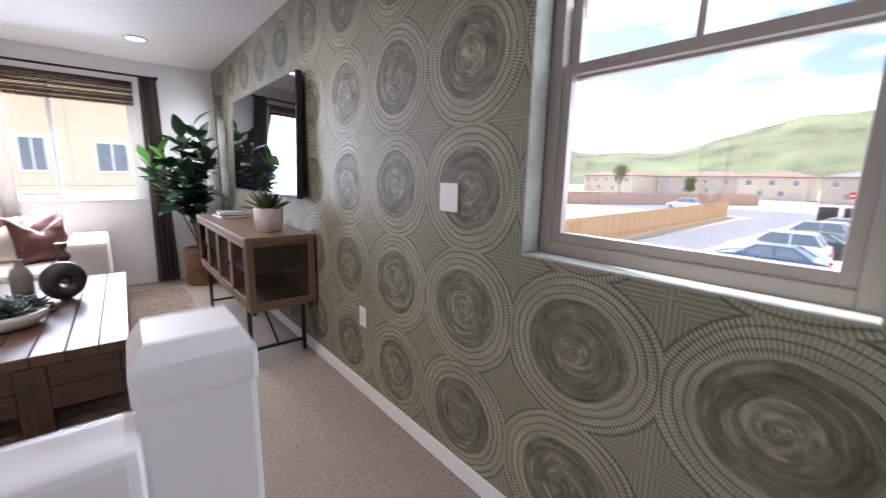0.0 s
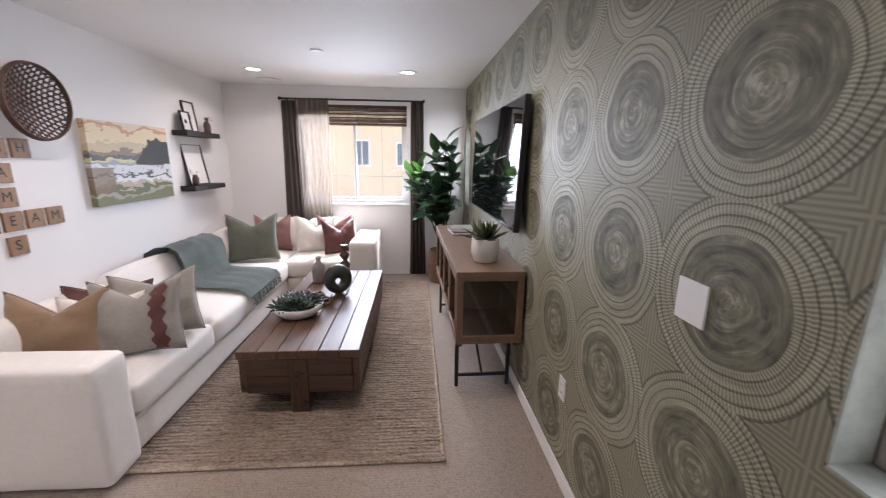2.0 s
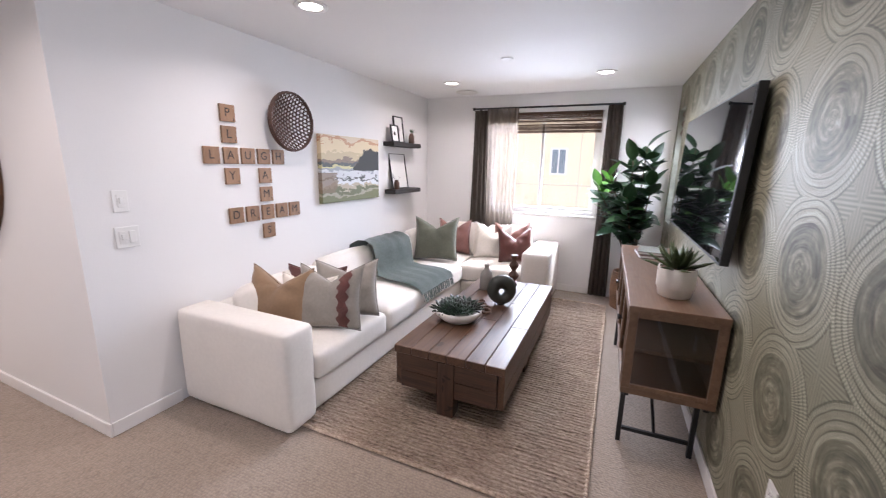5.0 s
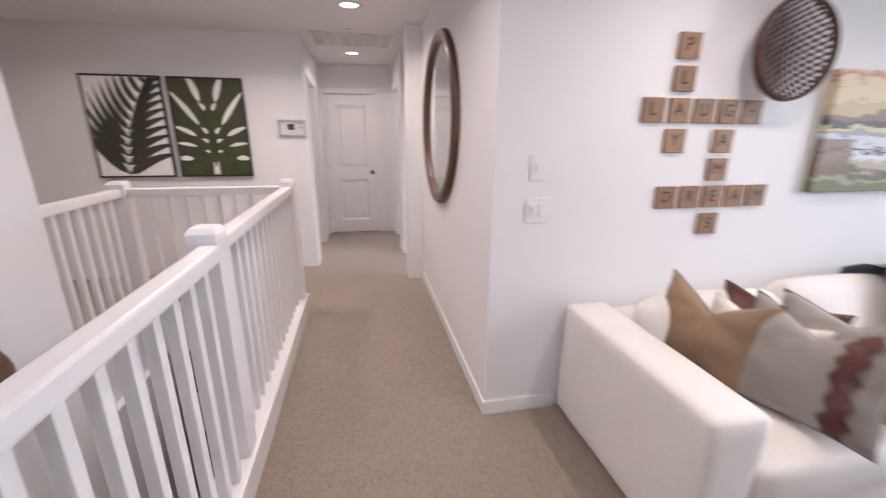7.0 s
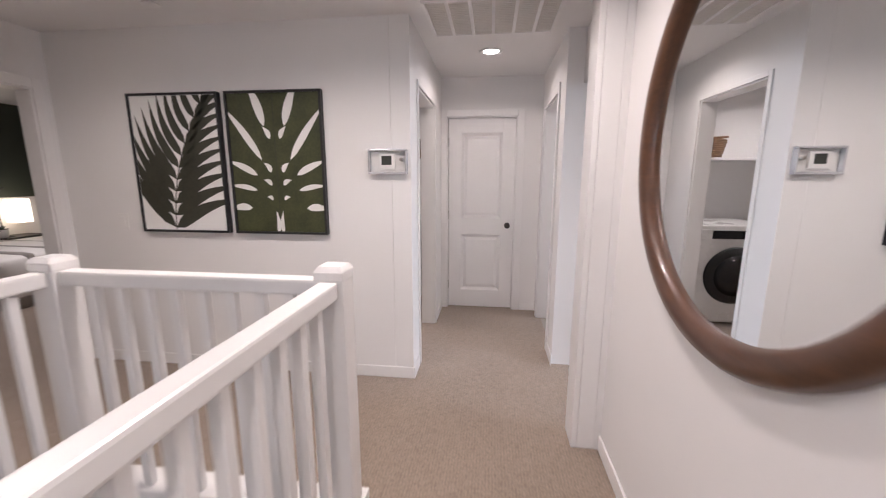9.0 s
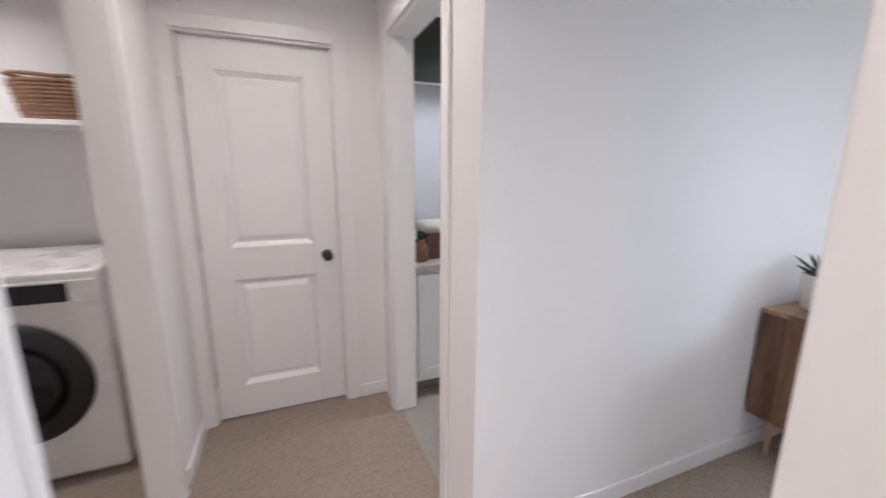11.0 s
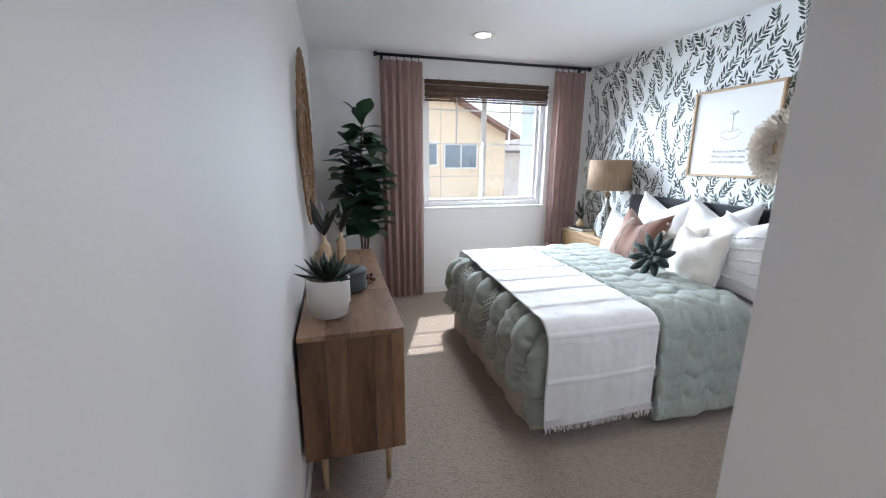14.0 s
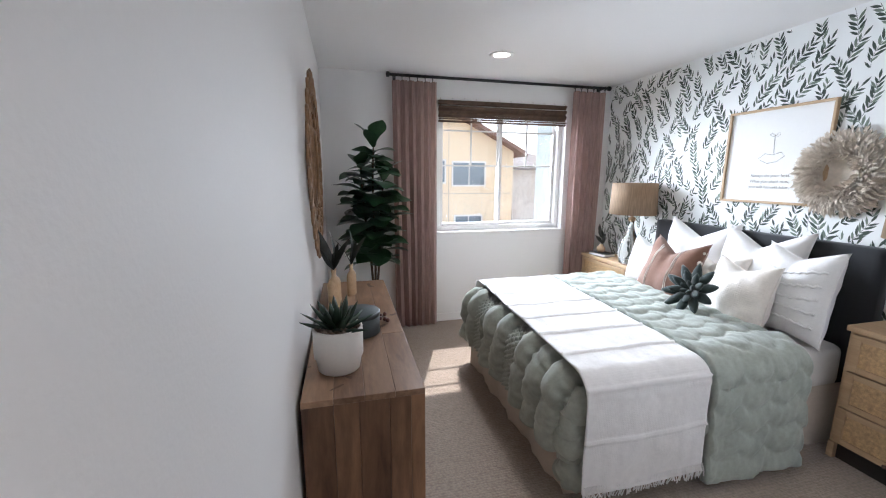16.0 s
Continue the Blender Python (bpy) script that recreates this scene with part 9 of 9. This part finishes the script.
for (x0, z0), (x1, z1) in (((4.9, 2.62), (0.8, 4.74)), ((0.8, 4.74), (-18.5, 4.74))):
    vs = [bm.verts.new((x, y, z + dz)) for x, z in ((x0, z0), (x1, z1)) for y in (22.4, 33.5) for dz in (0, 0.22)]
    for q in ((0, 1, 3, 2), (4, 6, 7, 5), (0, 4, 5, 1), (2, 3, 7, 6), (1, 5, 7, 3), (0, 2, 6, 4)):
        bm.faces.new([vs[i] for i in q])
part("roof", bm, M_ROOF, nb)
for x0, x1, z0, z1 in ((-3.05, -2.35, 1.2, 2.45), (-0.75, 0.25, 1.2, 2.35), (0.75, 2.55, 1.05, 2.25), (-8.0, -7.0, 1.2, 2.4), (0.9, 2.4, -1.9, -0.7), (-3.2, -2.2, -1.9, -0.7)):
    wn2 = block("window", x0 - 0.09, 22.94, z0 - 0.09, x1 + 0.09, 22.995, z1 + 0.09, M_VINYLW, nb)
    block("pane", x0, 22.93, z0, x1, 22.938, z1, M_DARKGL, wn2)
    block("muntin", (x0 + x1) / 2 - 0.03, 22.92, z0, (x0 + x1) / 2 + 0.03, 22.929, z1, M_VINYLW, wn2)
for x in (-5.2, -1.6, 0.5):
    block("control_joint", x - 0.012, 22.985, GROUND, x + 0.012, 22.9985, 4.6, M_STUCCO2, nb)
block("control_joint", -17.9, 22.985, 0.55, 4.2, 22.9985, 0.58, M_STUCCO2, nb)
house("house", "white stucco house beyond the neighbouring yard", 10.5, 36.0, 0, 10, 9, 5.0, plain("white_stucco", (0.66, 0.64, 0.60), 0.9, var=0.05, bump=0.2), M_ROOFG, [(-3.0, 3.7, 0.9, 1.1), (1.5, 3.7, 1.2, 1.1), (-3.0, 0.9, 1.2, 1.2)])
for k in range(9):
    shrub("light green hedge plant below the window", -3.2 + 1.15 * k, 19.5 + 0.8 * (k % 2), 1.9, M_BUSH, 80 + k)
for k in range(2):
    garden_wall("pale garden wall between the houses", 4.6, 21.5 + 0.01 * k, 14.0, 21.5 + 0.01 * k, 1.3) if k == 0 else None


def tree(label, x, y, h, seed):
    th = thing("tree", label, "tree", pose(x, y, GROUND))
    rng = random.Random(seed)
    bm = bmesh.new()
    tube(bm, [(0, 0, 0), (0.1, 0, h * 0.25), (0.0, 0.1, h * 0.55)], 0.16, 8, 0.07)
    for k in range(6):
        a = k * 1.05
        tube(bm, [(0, 0.05, h * 0.35), (0.12 * h * math.cos(a), 0.12 * h * math.sin(a), h * 0.55), (0.2 * h * math.cos(a), 0.2 * h * math.sin(a), h * 0.75)], 0.05, 6, 0.02)
    part("trunk", bm, M_STEM, th)
    bm = bmesh.new()
    for k in range(16):
        a = k * 2.4
        clump(bm, (0.22 * h * math.cos(a) * rng.random(), 0.22 * h * math.sin(a) * rng.random(), h * rng.uniform(0.5, 0.95)), h * 0.15, 110, 0.22, rng)
    part("crown", bm, M_TREE, th)


for k, (x, y, h) in enumerate(((108, 55, 8), (104, 36, 5), (92, 66, 5), (96, 1.5, 5), (98, -8, 4.5), (100, 84, 4))):
    tree("street tree with a loose light green crown", x, y, h, 200 + k)

# hills on the horizon
hb = bmesh.new()
NA, NR = 90, 9
g = []
for i in range(NA + 1):
    az = radians(-40 + 130 * i / NA)
    peak = 38 + 55 * math.exp(-((math.degrees(az) - 6) / 13) ** 2) + 22 * math.exp(-((math.degrees(az) - 38) / 7) ** 2) + 26 * math.exp(-((math.degrees(az) - 52) / 9) ** 2) + 10 * noise.noise(Vector((i * 0.25, 0, 0)))
    row = []
    for k in range(NR + 1):
        f = k / NR
        r = 330 + 420 * f
        z = GROUND - 1 + peak * math.sin(math.pi / 2 * f) ** 1.4 + 7 * noise.noise(Vector((i * 0.35, k * 0.8, 5))) * f
        row.append(hb.verts.new((r * math.cos(az), r * math.sin(az), z)))
    g.append(row)
for i in range(NA):
    for k in range(NR):
        hb.faces.new((g[i][k], g[i + 1][k], g[i + 1][k + 1], g[i][k + 1]))
ob = part("hills", hb, M_HILL, None, smooth=True)
tagged(ob, "green scrub-covered hills on the horizon", "hill", kind="structure")
# the house's own outer shell, roof and gable
tagged(block("wall_outer_fin", -2.828, 5.905, 0.2, -2.66, 6.36, CEIL + 0.1, plain("pale_blue_stucco", (0.60, 0.70, 0.74), 0.9, var=0.05, bump=0.2)), "pale blue stucco wall fin beside the bedroom window", "wall", kind="structure")
for nm, x0, y0, x1, y1 in (("wall_outer_west", -8.5, -6.4, -8.4, 5.95), ("wall_outer_south", -8.5, -6.5, 1.3, -6.4)):
    tagged(block(nm, x0, y0, GROUND, x1, y1, CEIL + 0.15, M_PEACH), "peach stucco outer wall", "wall", kind="structure")
tagged(block("wall_outer_corner", -8.4, 5.6, 0, -5.42, 5.9, CEIL, M_PEACH), "peach stucco outer wall", "wall", kind="structure")
tagged(block("wall_outer_east", 1.17, -6.4, GROUND, 1.27, -0.9, CEIL, M_PEACH), "peach stucco outer wall", "wall", kind="structure")
tagged(block("roof_deck", -8.5, -6.5, CEIL + 0.152, 1.4, 6.0, CEIL + 0.3, M_ROOF), "tiled roof over the house", "roof", kind="structure")
